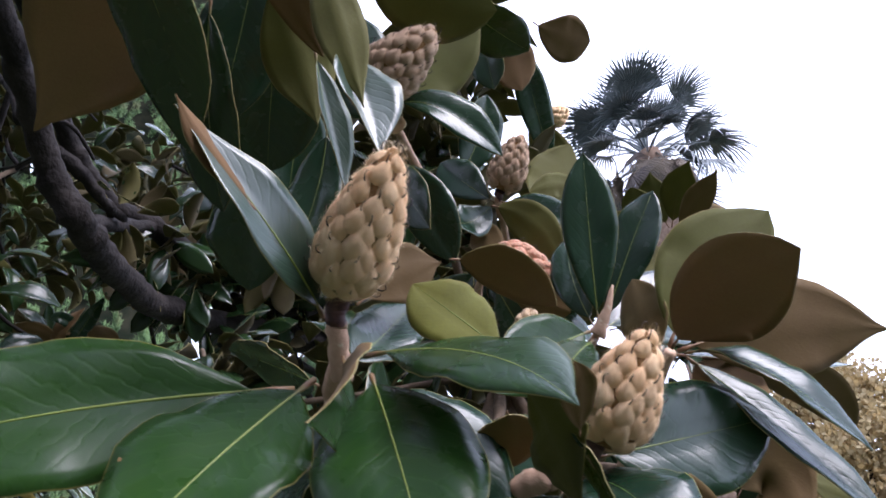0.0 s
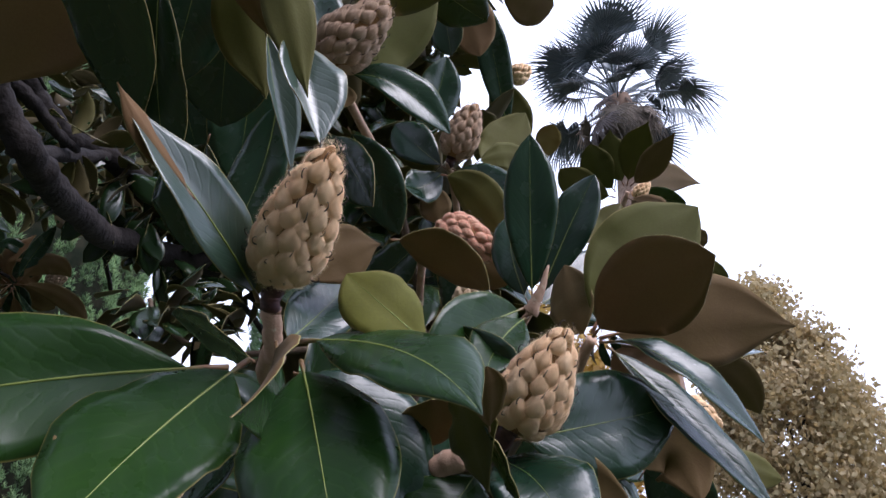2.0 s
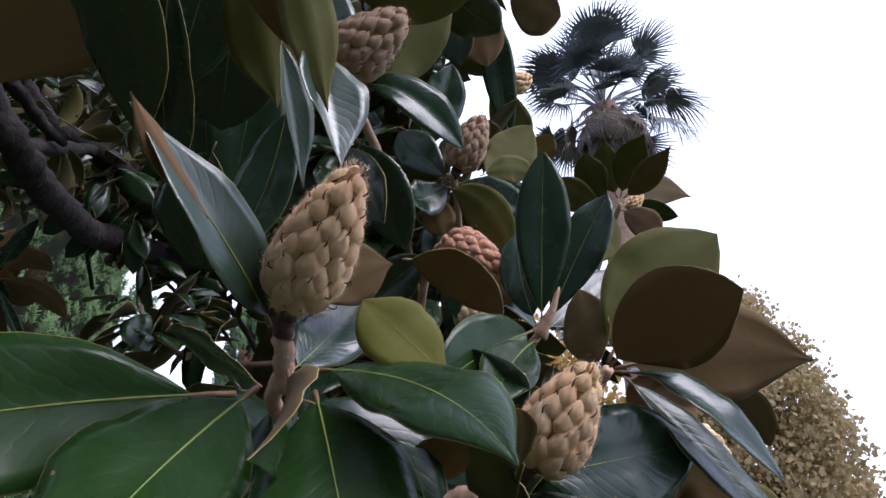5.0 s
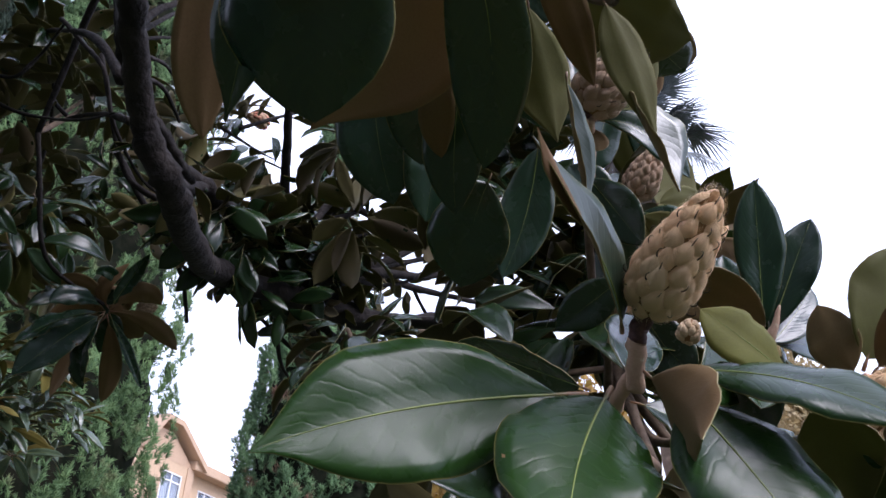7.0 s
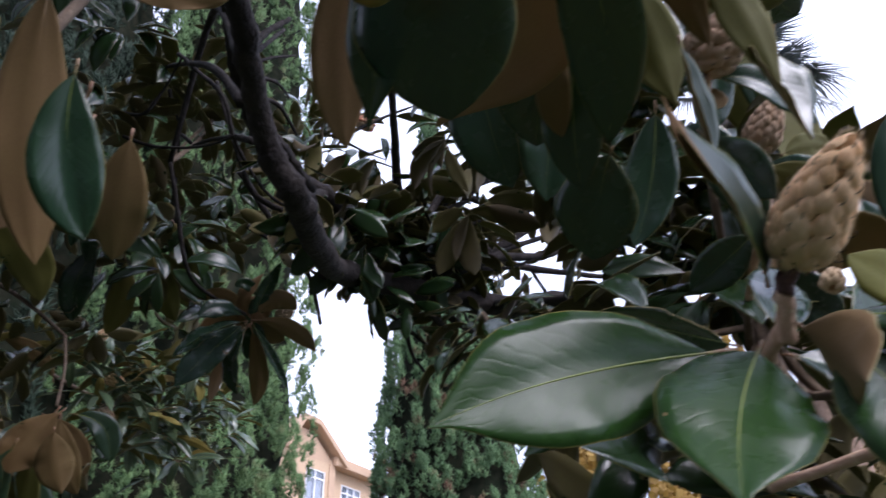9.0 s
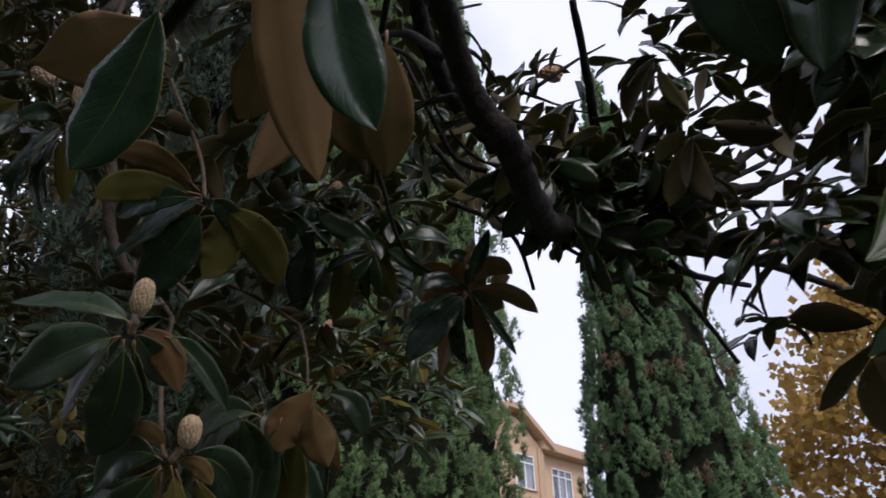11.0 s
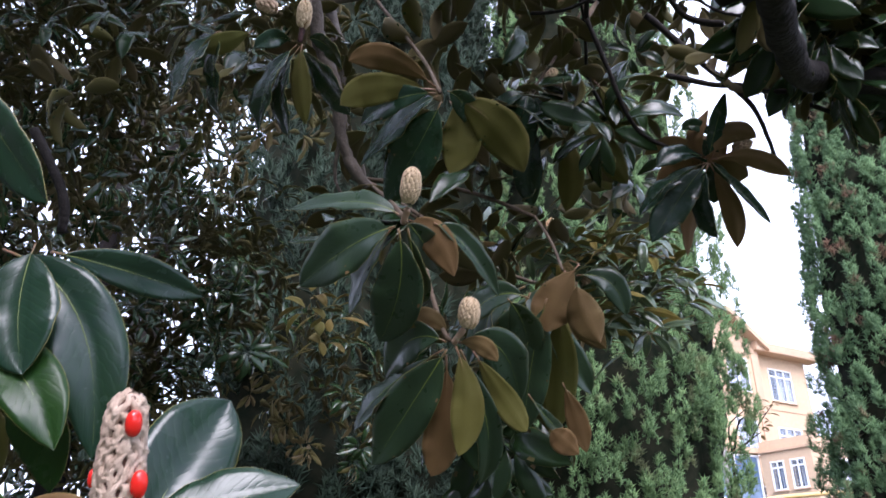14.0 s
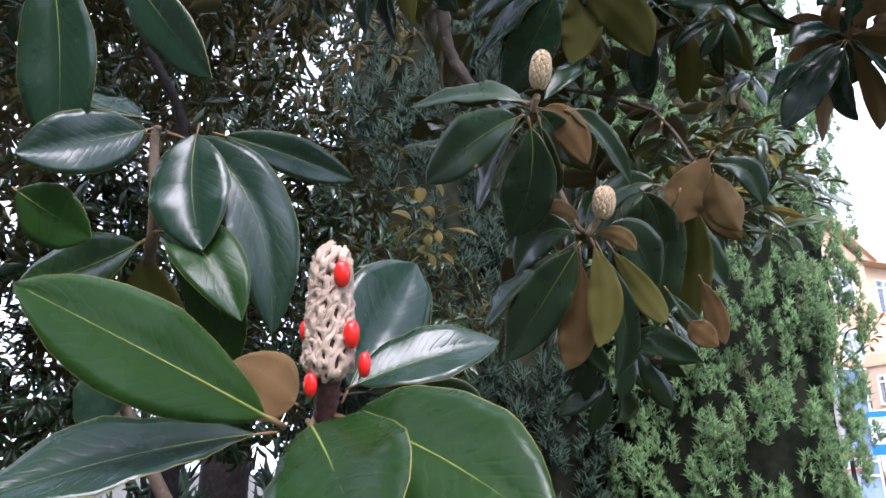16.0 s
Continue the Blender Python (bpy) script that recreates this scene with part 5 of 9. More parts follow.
stalk(b2, [(0.337, 0.778, 2.054), (0.349, 0.771, 2.057), (0.360, 0.770, 2.059)], 0.009, 0.008, TWIG, "bud_scar")
stalk(b2, [(0.373, 0.776, 2.059), (0.381, 0.766, 2.066), (0.390, 0.758, 2.077)], 0.006, 0.0075, STALK, "fruit_neck", "dark purple neck under the fruit")
fruit(b2, (0.393, 0.759, 2.074), (0.430, 0.720, 2.131), 0.0258, FELT, "bulging cream fruit cone with dark styles", count=58, seed=5, fuzz=6000, bulge=0.8)
leaf(b2, (0.373, 0.682, 2.050), (0.373, 0.657, 2.062), (0.372, 0.643, 2.075), (-0.243, 0.914, 0.325), 0.024, 14, -0.3)
leaf(b2, (0.391, 0.780, 2.073), (0.454, 0.801, 2.090), (0.526, 0.835, 2.114), (0.389, -0.920, -0.037), 0.086, 10, -0.12, top=LEAF_TOP_DULL)
leaf(b2, (0.376, 0.771, 2.058), (0.403, 0.739, 2.035), (0.419, 0.717, 1.994), (0.051, -0.749, 0.661), 0.075, 12, -0.1, top=LEAF_TOP_DULL)
leaf(b2, (0.368, 0.708, 2.065), (0.378, 0.704, 2.044), (0.390, 0.704, 2.014), (-0.916, -0.114, -0.385), 0.030, 10, -0.1)
leaf(b2, (0.368, 0.784, 2.055), (0.349, 0.766, 2.025), (0.334, 0.756, 2.002), (0.056, -0.898, 0.437), 0.070, 12, -0.1)
leaf(b2, (0.373, 0.808, 2.074), (0.348, 0.838, 2.100), (0.322, 0.852, 2.134), (-0.361, -0.874, 0.326), 0.060, 12, -0.1, top=LEAF_TOP_DULL)
leaf(b2, (0.335, 0.747, 2.096), (0.336, 0.765, 2.086), (0.327, 0.784, 2.072), (-0.002, 0.544, 0.839), 0.045, 12, -0.1)
leaf(b2, (0.386, 0.815, 2.063), (0.429, 0.807, 2.040), (0.475, 0.802, 2.030), (0.254, 0.906, 0.340), 0.070, 12, -0.1)

b3 = thing("magnolia_branch", (0.428, 0.949, 2.251), "magnolia shoot with upright dark green leaves round a pointed bud", "magnolia branch", "fruiting branches of the magnolia")
stalk(b3, [(0.374, 1.023, 2.182), (0.405, 0.975, 2.225), (0.427, 0.941, 2.253)], 0.005, 0.004, TWIG, "twig")
stalk(b3, [(0.426, 0.933, 2.248), (0.436, 0.923, 2.264), (0.446, 0.914, 2.290)], 0.0085, 0.001, TWIG, "bud")
leaf(b3, (0.429, 0.934, 2.256), (0.430, 0.899, 2.335), (0.434, 0.870, 2.423), (0.055, -0.931, -0.360), 0.058, 10, -0.1, top=LEAF_TOP_DULL)
leaf(b3, (0.434, 0.939, 2.258), (0.466, 0.918, 2.325), (0.503, 0.906, 2.395), (-0.139, -0.977, -0.161), 0.052, 14, -0.1, top=LEAF_TOP_DULL)
leaf(b3, (0.426, 0.943, 2.261), (0.412, 0.942, 2.320), (0.415, 0.954, 2.378), (-0.300, -0.950, 0.000), 0.046, 10, -0.1, top=LEAF_TOP_DULL)
leaf(b3, (0.421, 0.931, 2.251), (0.375, 0.898, 2.216), (0.322, 0.849, 2.158), (0.629, -0.777, 0.011), 0.072, 12, -0.05)
leaf(b3, (0.433, 0.936, 2.254), (0.474, 0.959, 2.294), (0.527, 0.994, 2.356), (0.239, -0.922, 0.306), 0.050, 14, -0.1, top=LEAF_TOP_DULL)
leaf(b3, (0.424, 0.935, 2.244), (0.395, 0.895, 2.203), (0.376, 0.855, 2.152), (0.297, -0.792, 0.533), 0.055, 12, -0.05)
leaf(b3, (0.440, 0.945, 2.258), (0.485, 0.972, 2.273), (0.535, 1.016, 2.280), (0.552, -0.803, 0.226), 0.050, 12, -0.1, top=LEAF_TOP_DULL)

b4 = thing("magnolia_branch", (0.467, 0.836, 2.169), "magnolia shoot with broad rust-brown leaf undersides turned to the light", "magnolia branch", "fruiting branches of the magnolia")
stalk(b4, [(0.431, 0.964, 2.127), (0.451, 0.880, 2.152), (0.465, 0.829, 2.171)], 0.005, 0.0045, TWIG, "twig")
leaf(b4, (0.465, 0.823, 2.170), (0.499, 0.788, 2.192), (0.545, 0.733, 2.193), (0.538, 0.621, 0.570), 0.082, 6, -0.12)
leaf(b4, (0.468, 0.840, 2.181), (0.509, 0.830, 2.240), (0.576, 0.831, 2.300), (-0.093, 0.983, 0.160), 0.092, 8, -0.1, under=UNDER_OLIVE)
leaf(b4, (0.472, 0.833, 2.173), (0.555, 0.838, 2.189), (0.649, 0.862, 2.193), (-0.186, 0.926, 0.330), 0.086, 6, -0.08, acute=True)
leaf(b4, (0.475, 0.826, 2.167), (0.520, 0.803, 2.139), (0.584, 0.823, 2.080), (0.369, -0.791, 0.489), 0.048, 18, -0.1, top=LEAF_TOP_DULL)
leaf(b4, (0.476, 0.827, 2.164), (0.523, 0.834, 2.116), (0.586, 0.838, 2.035), (0.433, -0.849, 0.302), 0.048, 16, -0.1, top=LEAF_TOP_DULL)
leaf(b4, (0.474, 0.844, 2.175), (0.557, 0.904, 2.195), (0.660, 0.967, 2.213), (0.260, -0.618, 0.742), 0.055, 10, -0.1, top=LEAF_TOP_DULL)
leaf(b4, (0.493, 0.846, 2.172), (0.585, 0.906, 2.174), (0.647, 0.979, 2.153), (-0.087, 0.238, 0.967), 0.050, 14, -0.1, top=LEAF_TOP_DULL)
leaf(b4, (0.464, 0.842, 2.177), (0.453, 0.845, 2.211), (0.453, 0.854, 2.256), (0.695, 0.719, -0.009), 0.050, 12, -0.1, top=LEAF_TOP_DULL)
leaf(b4, (0.485, 0.856, 2.175), (0.506, 0.856, 2.156), (0.536, 0.848, 2.133), (0.035, 0.989, -0.145), 0.060, 12, -0.1)
leaf(b4, (0.495, 0.864, 2.064), (0.528, 0.874, 2.089), (0.544, 0.875, 2.048), (-0.017, 0.846, 0.533), 0.060, 12, -0.1)
leaf(b4, (0.596, 1.006, 2.124), (0.646, 1.046, 2.118), (0.692, 1.075, 2.112), (-0.561, 0.811, 0.169), 0.040, 12, -0.1, top=LEAF_TOP_PALE, under=UNDER_OLIVE)
leaf(b4, (0.519, 0.903, 2.117), (0.543, 0.929, 2.074), (0.571, 0.951, 2.040), (-0.211, -0.763, -0.612), 0.060, 12, -0.1, top=LEAF_TOP_DULL)
fruit(b4, (0.575, 1.014, 2.169), (0.619, 1.017, 2.147), 0.0230, FELT, "cream fruit cone among drooping leaves", count=48, seed=8, fuzz=900, pieces=False)

b5 = thing("magnolia_branch", (0.242, 0.778, 2.430), "magnolia branch high up with a brown felted fruit and hanging leaves", "magnolia branch", "fruiting branches of the magnolia")
stalk(b5, [(0.278, 1.023, 2.471), (0.257, 0.866, 2.440), (0.242, 0.779, 2.428)], 0.005, 0.0045, TWIG, "twig")
stalk(b5, [(0.238, 0.780, 2.436), (0.235, 0.777, 2.442)], 0.006, 0.0075, STALK, "fruit_neck")
fruit(b5, (0.232, 0.775, 2.444), (0.298, 0.743, 2.482), 0.0285, FELT_GREY, "brown felted fruit cone with dark seams", count=62, seed=11, fuzz=1500)
leaf(b5, (0.241, 0.808, 2.459), (0.284, 0.813, 2.510), (0.340, 0.806, 2.585), (-0.465, 0.801, 0.377), 0.082, 8, -0.1, under=UNDER_OLIVE)
leaf(b5, (0.240, 0.644, 2.342), (0.251, 0.642, 2.288), (0.268, 0.646, 2.234), (0.631, -0.771, 0.083), 0.058, 26, 0.1, top=LEAF_TOP_GLARE, acute=True)
leaf(b5, (0.204, 0.681, 2.395), (0.210, 0.712, 2.343), (0.223, 0.744, 2.286), (0.829, -0.534, -0.167), 0.036, 26, 0.15, top=LEAF_TOP_GLARE, acute=True)
leaf(b5, (0.250, 0.795, 2.442), (0.299, 0.801, 2.434), (0.351, 0.835, 2.398), (0.341, -0.937, -0.081), 0.050, 16, -0.1, top=LEAF_TOP_DULL)
leaf(b5, (0.244, 0.793, 2.444), (0.206, 0.815, 2.483), (0.163, 0.822, 2.508), (-0.658, -0.332, -0.676), 0.050, 14, -0.1, top=LEAF_TOP_DULL)
leaf(b5, (0.242, 0.866, 2.438), (0.269, 0.885, 2.388), (0.295, 0.910, 2.329), (-0.126, -0.900, -0.418), 0.058, 12, -0.1, top=LEAF_TOP_DULL)
leaf(b5, (0.241, 0.796, 2.440), (0.248, 0.797, 2.418), (0.250, 0.795, 2.402), (0.185, 0.982, 0.024), 0.030, 12, -0.1)
leaf(b5, (0.246, 0.825, 2.429), (0.218, 0.815, 2.523), (0.206, 0.811, 2.608), (0.200, -0.979, -0.034), 0.060, 12, -0.1, top=LEAF_TOP_DULL)

b6 = thing("magnolia_branch", (0.223, 0.587, 2.358), "magnolia shoot hanging close overhead with very dark leaves", "magnolia branch", "fruiting branches of the magnolia")
leaf(b6, (0.169, 0.644, 2.456), (0.184, 0.695, 2.411), (0.198, 0.726, 2.353), (-0.182, 0.932, 0.314), 0.064, 16, -0.1, under=UNDER_OLIVE, acute=True)
leaf(b6, (0.101, 0.837, 2.675), (0.079, 0.906, 2.598), (0.060, 0.976, 2.537), (0.109, -0.684, -0.722), 0.130, 12, -0.1, top=LEAF_TOP_DULL)
leaf(b6, (0.005, 0.904, 2.754), (-0.006, 0.972, 2.638), (0.020, 1.042, 2.522), (-0.007, -0.858, -0.513), 0.120, 12, -0.1, top=LEAF_TOP_DULL)
leaf(b6, (0.107, 0.954, 2.676), (0.082, 1.003, 2.592), (0.064, 1.055, 2.502), (0.453, -0.715, -0.532), 0.110, 12, -0.1, top=LEAF_TOP_DULL)
leaf(b6, (0.224, 0.607, 2.403), (0.239, 0.618, 2.347), (0.257, 0.639, 2.273), (-0.119, 0.971, 0.208), 0.040, 16, -0.1, under=UNDER_OLIVE, acute=True)
leaf(b6, (0.101, 0.482, 2.355), (0.131, 0.567, 2.319), (0.128, 0.660, 2.268), (-0.177, -0.619, -0.765), 0.064, 10, -0.1, top=LEAF_TOP_DULL)
leaf(b6, (0.233, 0.677, 2.575), (0.284, 0.731, 2.531), (0.359, 0.768, 2.534), (-0.092, 0.512, 0.854), 0.090, 10, -0.1, under=UNDER_OLIVE)
leaf(b6, (0.135, 0.688, 2.551), (0.113, 0.730, 2.490), (0.083, 0.779, 2.419), (0.183, -0.585, -0.790), 0.085, 10, -0.1, top=LEAF_TOP_DULL)
leaf(b6, (0.190, 0.782, 2.414), (0.176, 0.807, 2.338), (0.149, 0.817, 2.266), (-0.050, -0.974, -0.222), 0.056, 14, -0.1, top=LEAF_TOP_DULL)
leaf(b6, (0.236, 0.805, 2.380), (0.257, 0.806, 2.343), (0.282, 0.804, 2.293), (-0.521, -0.812, -0.262), 0.050, 14, -0.1, top=LEAF_TOP_DULL)
leaf(b6, (0.124, 0.645, 2.436), (0.107, 0.712, 2.370), (0.106, 0.776, 2.310), (-0.243, -0.692, -0.680), 0.062, 10, -0.1, top=LEAF_TOP_DULL)
leaf(b6, (0.140, 0.763, 2.348), (0.122, 0.799, 2.312), (0.110, 0.847, 2.274), (-0.309, -0.690, -0.655), 0.085, 10, -0.1, top=LEAF_TOP_DULL)
leaf(b6, (0.313, 0.787, 2.594), (0.352, 0.841, 2.604), (0.397, 0.894, 2.618), (0.122, 0.117, -0.986), 0.070, 10, -0.1)

b7 = thing("magnolia_branch", (0.018, 0.493, 2.389), "dark magnolia leaves overhead with tan undersides, very near", "magnolia branch", "fruiting branches of the magnolia")
leaf(b7, (0.037, 0.442, 2.321), (0.026, 0.487, 2.261), (0.023, 0.544, 2.209), (-0.121, -0.772, -0.624), 0.112, 12, -0.2, top=LEAF_TOP_DULL)
leaf(b7, (0.001, 0.451, 2.331), (-0.013, 0.498, 2.264), (-0.035, 0.554, 2.219), (-0.196, -0.782, -0.592), 0.046, 12, -0.1, top=LEAF_TOP_DULL, acute=True)
leaf(b7, (0.030, 0.434, 2.242), (0.004, 0.442, 2.228), (-0.015, 0.446, 2.222), (0.195, -0.584, -0.788), 0.030, 8, -0.1, top=LEAF_TOP_PALE)
leaf(b7, (-0.008, 0.472, 2.364), (-0.048, 0.526, 2.298), (-0.062, 0.588, 2.236), (-0.344, 0.621, 0.704), 0.044, 8, -0.1, under=UNDER_TAN)
leaf(b7, (0.116, 0.523, 2.403), (0.070, 0.603, 2.370), (-0.014, 0.678, 2.327), (0.115, 0.508, 0.854), 0.122, 8, -0.2, acute=True, under=UNDER_TAN)
leaf(b7, (0.114, 0.613, 2.412), (0.090, 0.639, 2.371), (0.054, 0.670, 2.339), (-0.029, 0.886, 0.464), 0.040, 8, -0.1, under=UNDER_TAN)
leaf(b7, (0.103, 0.656, 2.418), (0.091, 0.688, 2.370), (0.094, 0.731, 2.340), (0.072, 0.834, 0.548), 0.034, 8, -0.1)
leaf(b7, (0.160, 0.544, 2.446), (0.189, 0.599, 2.401), (0.220, 0.656, 2.351), (0.072, 0.834, 0.548), 0.036, 8, -0.1)
leaf(b6, (0.125, 0.636, 2.596), (0.163, 0.672, 2.543), (0.200, 0.707, 2.492), (0.126, -0.770, -0.626), 0.075, 10, -0.1, top=LEAF_TOP_DULL)

b8 = thing("magnolia_branch", (0.342, 1.051, 2.525), "magnolia shoot with a small pale fruit and olive leaf backs", "magnolia branch", "fruiting branches of the magnolia")
stalk(b8, [(0.368, 1.318, 2.469), (0.354, 1.152, 2.511), (0.345, 1.051, 2.525)], 0.005, 0.0045, TWIG, "twig")
stalk(b8, [(0.345, 1.052, 2.524), (0.349, 1.047, 2.532)], 0.0055, 0.007, STALK, "fruit_neck")
fruit(b8, (0.350, 1.046, 2.533), (0.383, 1.008, 2.590), 0.0245, FELT_GREY, "small grey-brown fruit cone", count=56, seed=13, fuzz=900)
leaf(b8, (0.387, 1.072, 2.530), (0.420, 1.090, 2.581), (0.457, 1.097, 2.648), (-0.378, 0.925, 0.028), 0.075, 8, -0.1, under=UNDER_OLIVE)
leaf(b8, (0.379, 1.052, 2.525), (0.417, 1.048, 2.534), (0.443, 1.053, 2.527), (-0.006, 0.999, -0.042), 0.050, 10, -0.1, under=UNDER_OLIVE)
leaf(b8, (0.336, 1.001, 2.471), (0.376, 0.997, 2.441), (0.409, 1.000, 2.379), (0.391, 0.870, 0.299), 0.055, 12, -0.1, under=UNDER_OLIVE)
leaf(b8, (0.341, 1.054, 2.519), (0.303, 1.061, 2.564), (0.271, 1.068, 2.610), (-0.274, -0.959, -0.073), 0.060, 14, -0.1, top=LEAF_TOP_DULL)
leaf(b8, (0.341, 1.054, 2.519), (0.312, 1.048, 2.488), (0.289, 1.023, 2.471), (0.489, -0.871, 0.038), 0.055, 14, -0.1, top=LEAF_TOP_DULL)
leaf(b8, (0.349, 1.039, 2.507), (0.392, 1.023, 2.476), (0.428, 1.011, 2.440), (-0.245, -0.963, 0.112), 0.050, 14, -0.1, top=LEAF_TOP_DULL)
leaf(b8, (0.319, 1.061, 2.506), (0.326, 1.060, 2.469), (0.331, 1.065, 2.441), (0.158, 0.983, 0.091), 0.045, 12, -0.1)
leaf(b8, (0.291, 1.112, 2.615), (0.325, 1.099, 2.678), (0.344, 1.080, 2.750), (0.390, -0.850, -0.353), 0.070, 12, -0.1, top=LEAF_TOP_DULL)
leaf(b8, (0.444, 1.275, 2.740), (0.428, 1.215, 2.840), (0.402, 1.144, 2.958), (0.087, -0.861, -0.501), 0.060, 14, -0.1, top=LEAF_TOP_DULL)
leaf(b8, (0.356, 0.984, 2.833), (0.378, 1.009, 2.754), (0.392, 1.024, 2.691), (0.127, 0.947, 0.294), 0.070, 8, -0.1)
leaf(b8, (0.341, 0.924, 2.737), (0.347, 0.941, 2.671), (0.353, 0.956, 2.625), (-0.385, -0.875, -0.293), 0.050, 14, -0.1, top=LEAF_TOP_DULL)
leaf(b8, (0.427, 1.352, 3.002), (0.459, 1.399, 2.924), (0.502, 1.429, 2.876), (0.088, 0.825, 0.558), 0.080, 8, -0.1, under=UNDER_OLIVE)
leaf(b8, (0.427, 1.067, 2.893), (0.473, 1.097, 2.885), (0.522, 1.124, 2.900), (-0.360, 0.499, 0.788), 0.080, 8, -0.1)
fruit(b8, (0.473, 1.445, 3.043), (0.515, 1.433, 3.065), 0.0220, FELT, "pale fruit cone far up among the leaves", count=40, seed=15, fuzz=0, pieces=False, hooks=False)

b9 = thing("magnolia_branch", (0.329, 0.982, 2.385), "magnolia shoot with a blushing pink fruit", "magnolia branch", "fruiting branches of the magnolia")
stalk(b9, [(0.302, 1.107, 2.330), (0.314, 1.024, 2.372), (0.332, 0.984, 2.382)], 0.005, 0.0045, TWIG, "twig")
fruit(b9, (0.334, 0.983, 2.383), (0.401, 0.981, 2.342), 0.0260, FELT_RED, "fruit cone blushed pink and coral", count=60, seed=17, fuzz=900)
fruit(b9, (0.359, 0.967, 2.275), (0.369, 0.964, 2.300), 0.0120, FELT_YOUNG, "pale bud", count=20, seed=19, fuzz=0, pieces=False, hooks=False)
leaf(b9, (0.341, 1.015, 2.389), (0.381, 1.051, 2.370), (0.419, 1.072, 2.356), (-0.204, 0.684, 0.700), 0.050, 12, -0.1)
leaf(b9, (0.314, 1.014, 2.389), (0.278, 1.047, 2.371), (0.233, 1.081, 2.351), (-0.438, -0.785, -0.439), 0.060, 12, -0.1, top=LEAF_TOP_DULL)
leaf(b9, (0.326, 1.057, 2.415), (0.366, 1.084, 2.333), (0.405, 1.080, 2.284), (-0.280, -0.904, -0.323), 0.070, 12, -0.1, top=LEAF_TOP_DULL)
leaf(b9, (0.349, 0.883, 2.221), (0.378, 0.886, 2.177), (0.397, 0.883, 2.144), (-0.463, -0.835, -0.298), 0.060, 12, -0.1, top=LEAF_TOP_DULL)

b10 = thing("magnolia_branch", (0.842, 2.079, 3.172), "magnolia shoot with olive-backed leaves against the sky", "magnolia branch", "fruiting branches of the magnolia")
stalk(b10, [(0.733, 2.346, 2.912), (0.798, 2.200, 3.063), (0.843, 2.074, 3.179)], 0.009, 0.007, TWIG, "twig")
leaf(b10, (0.835, 2.066, 3.193), (0.804, 2.022, 3.264), (0.798, 1.980, 3.335), (0.242, 0.802, 0.546), 0.100, 8, -0.1, under=UNDER_OLIVE, acute=True)
leaf(b10, (0.843, 2.066, 3.193), (0.859, 1.976, 3.247), (0.886, 1.893, 3.289), (0.341, 0.523, 0.781), 0.100, 8, -0.1, under=UNDER_OLIVE, acute=True)
leaf(b10, (0.840, 2.025, 3.164), (0.889, 1.938, 3.176), (0.939, 1.856, 3.218), (0.557, 0.531, 0.639), 0.080, 8, -0.1, acute=True)
leaf(b10, (0.873, 2.158, 3.236), (1.022, 2.304, 3.390), (1.217, 2.485, 3.487), (-0.768, 0.500, 0.401), 0.110, 8, -0.1, acute=True)
leaf(b10, (0.810, 2.073, 3.179), (0.762, 2.038, 3.236), (0.740, 1.999, 3.300), (0.326, 0.710, 0.624), 0.100, 8, -0.1, under=UNDER_OLIVE)
leaf(b10, (0.809, 2.082, 3.165), (0.711, 2.061, 3.194), (0.647, 2.033, 3.237), (0.063, 0.760, 0.646), 0.100, 8, -0.1, under=UNDER_OLIVE)
leaf(b10, (0.842, 2.083, 3.164), (0.882, 2.018, 3.080), (0.901, 1.958, 2.986), (0.742, 0.639, -0.201), 0.090, 8, -0.1)
leaf(b10, (0.826, 2.082, 3.165), (0.771, 2.038, 3.041), (0.690, 1.973, 2.949), (-0.408, 0.892, -0.195), 0.120, 8, -0.1, under=UNDER_OLIVE)
leaf(b10, (0.898, 2.167, 3.221), (0.950, 2.169, 3.220), (1.044, 2.182, 3.204), (-0.039, -0.556, -0.831), 0.080, 8, -0.1)
leaf(b10, (1.027, 2.301, 3.199), (1.098, 2.322, 3.168), (1.137, 2.332, 3.152), (0.030, 0.798, 0.602), 0.070, 8, -0.1)
leaf(b10, (1.007, 2.337, 3.138), (1.113, 2.368, 3.090), (1.202, 2.390, 3.058), (0.011, 0.817, 0.576), 0.070, 8, -0.1, under=UNDER_OLIVE)
leaf(b10, (0.577, 1.862, 3.131), (0.593, 1.832, 3.182), (0.606, 1.809, 3.220), (0.101, 0.873, 0.477), 0.070, 8, -0.1, top=LEAF_TOP_PALE, under=UNDER_OLIVE)
fruit(b10, (0.867, 2.084, 3.164), (0.909, 2.060, 3.206), 0.0200, FELT, "pale fruit cone against the sky", count=36, seed=21, fuzz=0, pieces=False, hooks=False)

# ---- branches by the opened fruit ----

c1 = thing("magnolia_branch", (-0.724, 0.493, 1.828), "magnolia branch with an opened fruit shedding red seeds", "magnolia branch", "fruiting branches of the magnolia")
stalk(c1, [(-0.872, 0.552, 1.716), (-0.781, 0.517, 1.786), (-0.730, 0.498, 1.821), (-0.713, 0.494, 1.834)], 0.0075, 0.0065, TWIG, "twig")
stalk(c1, [(-0.710, 0.492, 1.832), (-0.702, 0.488, 1.842), (-0.693, 0.482, 1.856)], 0.007, 0.0082, STALK, "fruit_neck", "dark purple neck under the fruit")
open_fruit(c1, (-0.693, 0.482, 1.855), (-0.673, 0.468, 1.932), 0.0172, "opened woody grey-pink fruit cone with red seeds")
leaf(c1, (-0.731, 0.476, 1.826), (-0.722, 0.389, 1.856), (-0.713, 0.302, 1.884), (0.995, 0.096, -0.020), 0.067, 10, -0.12)
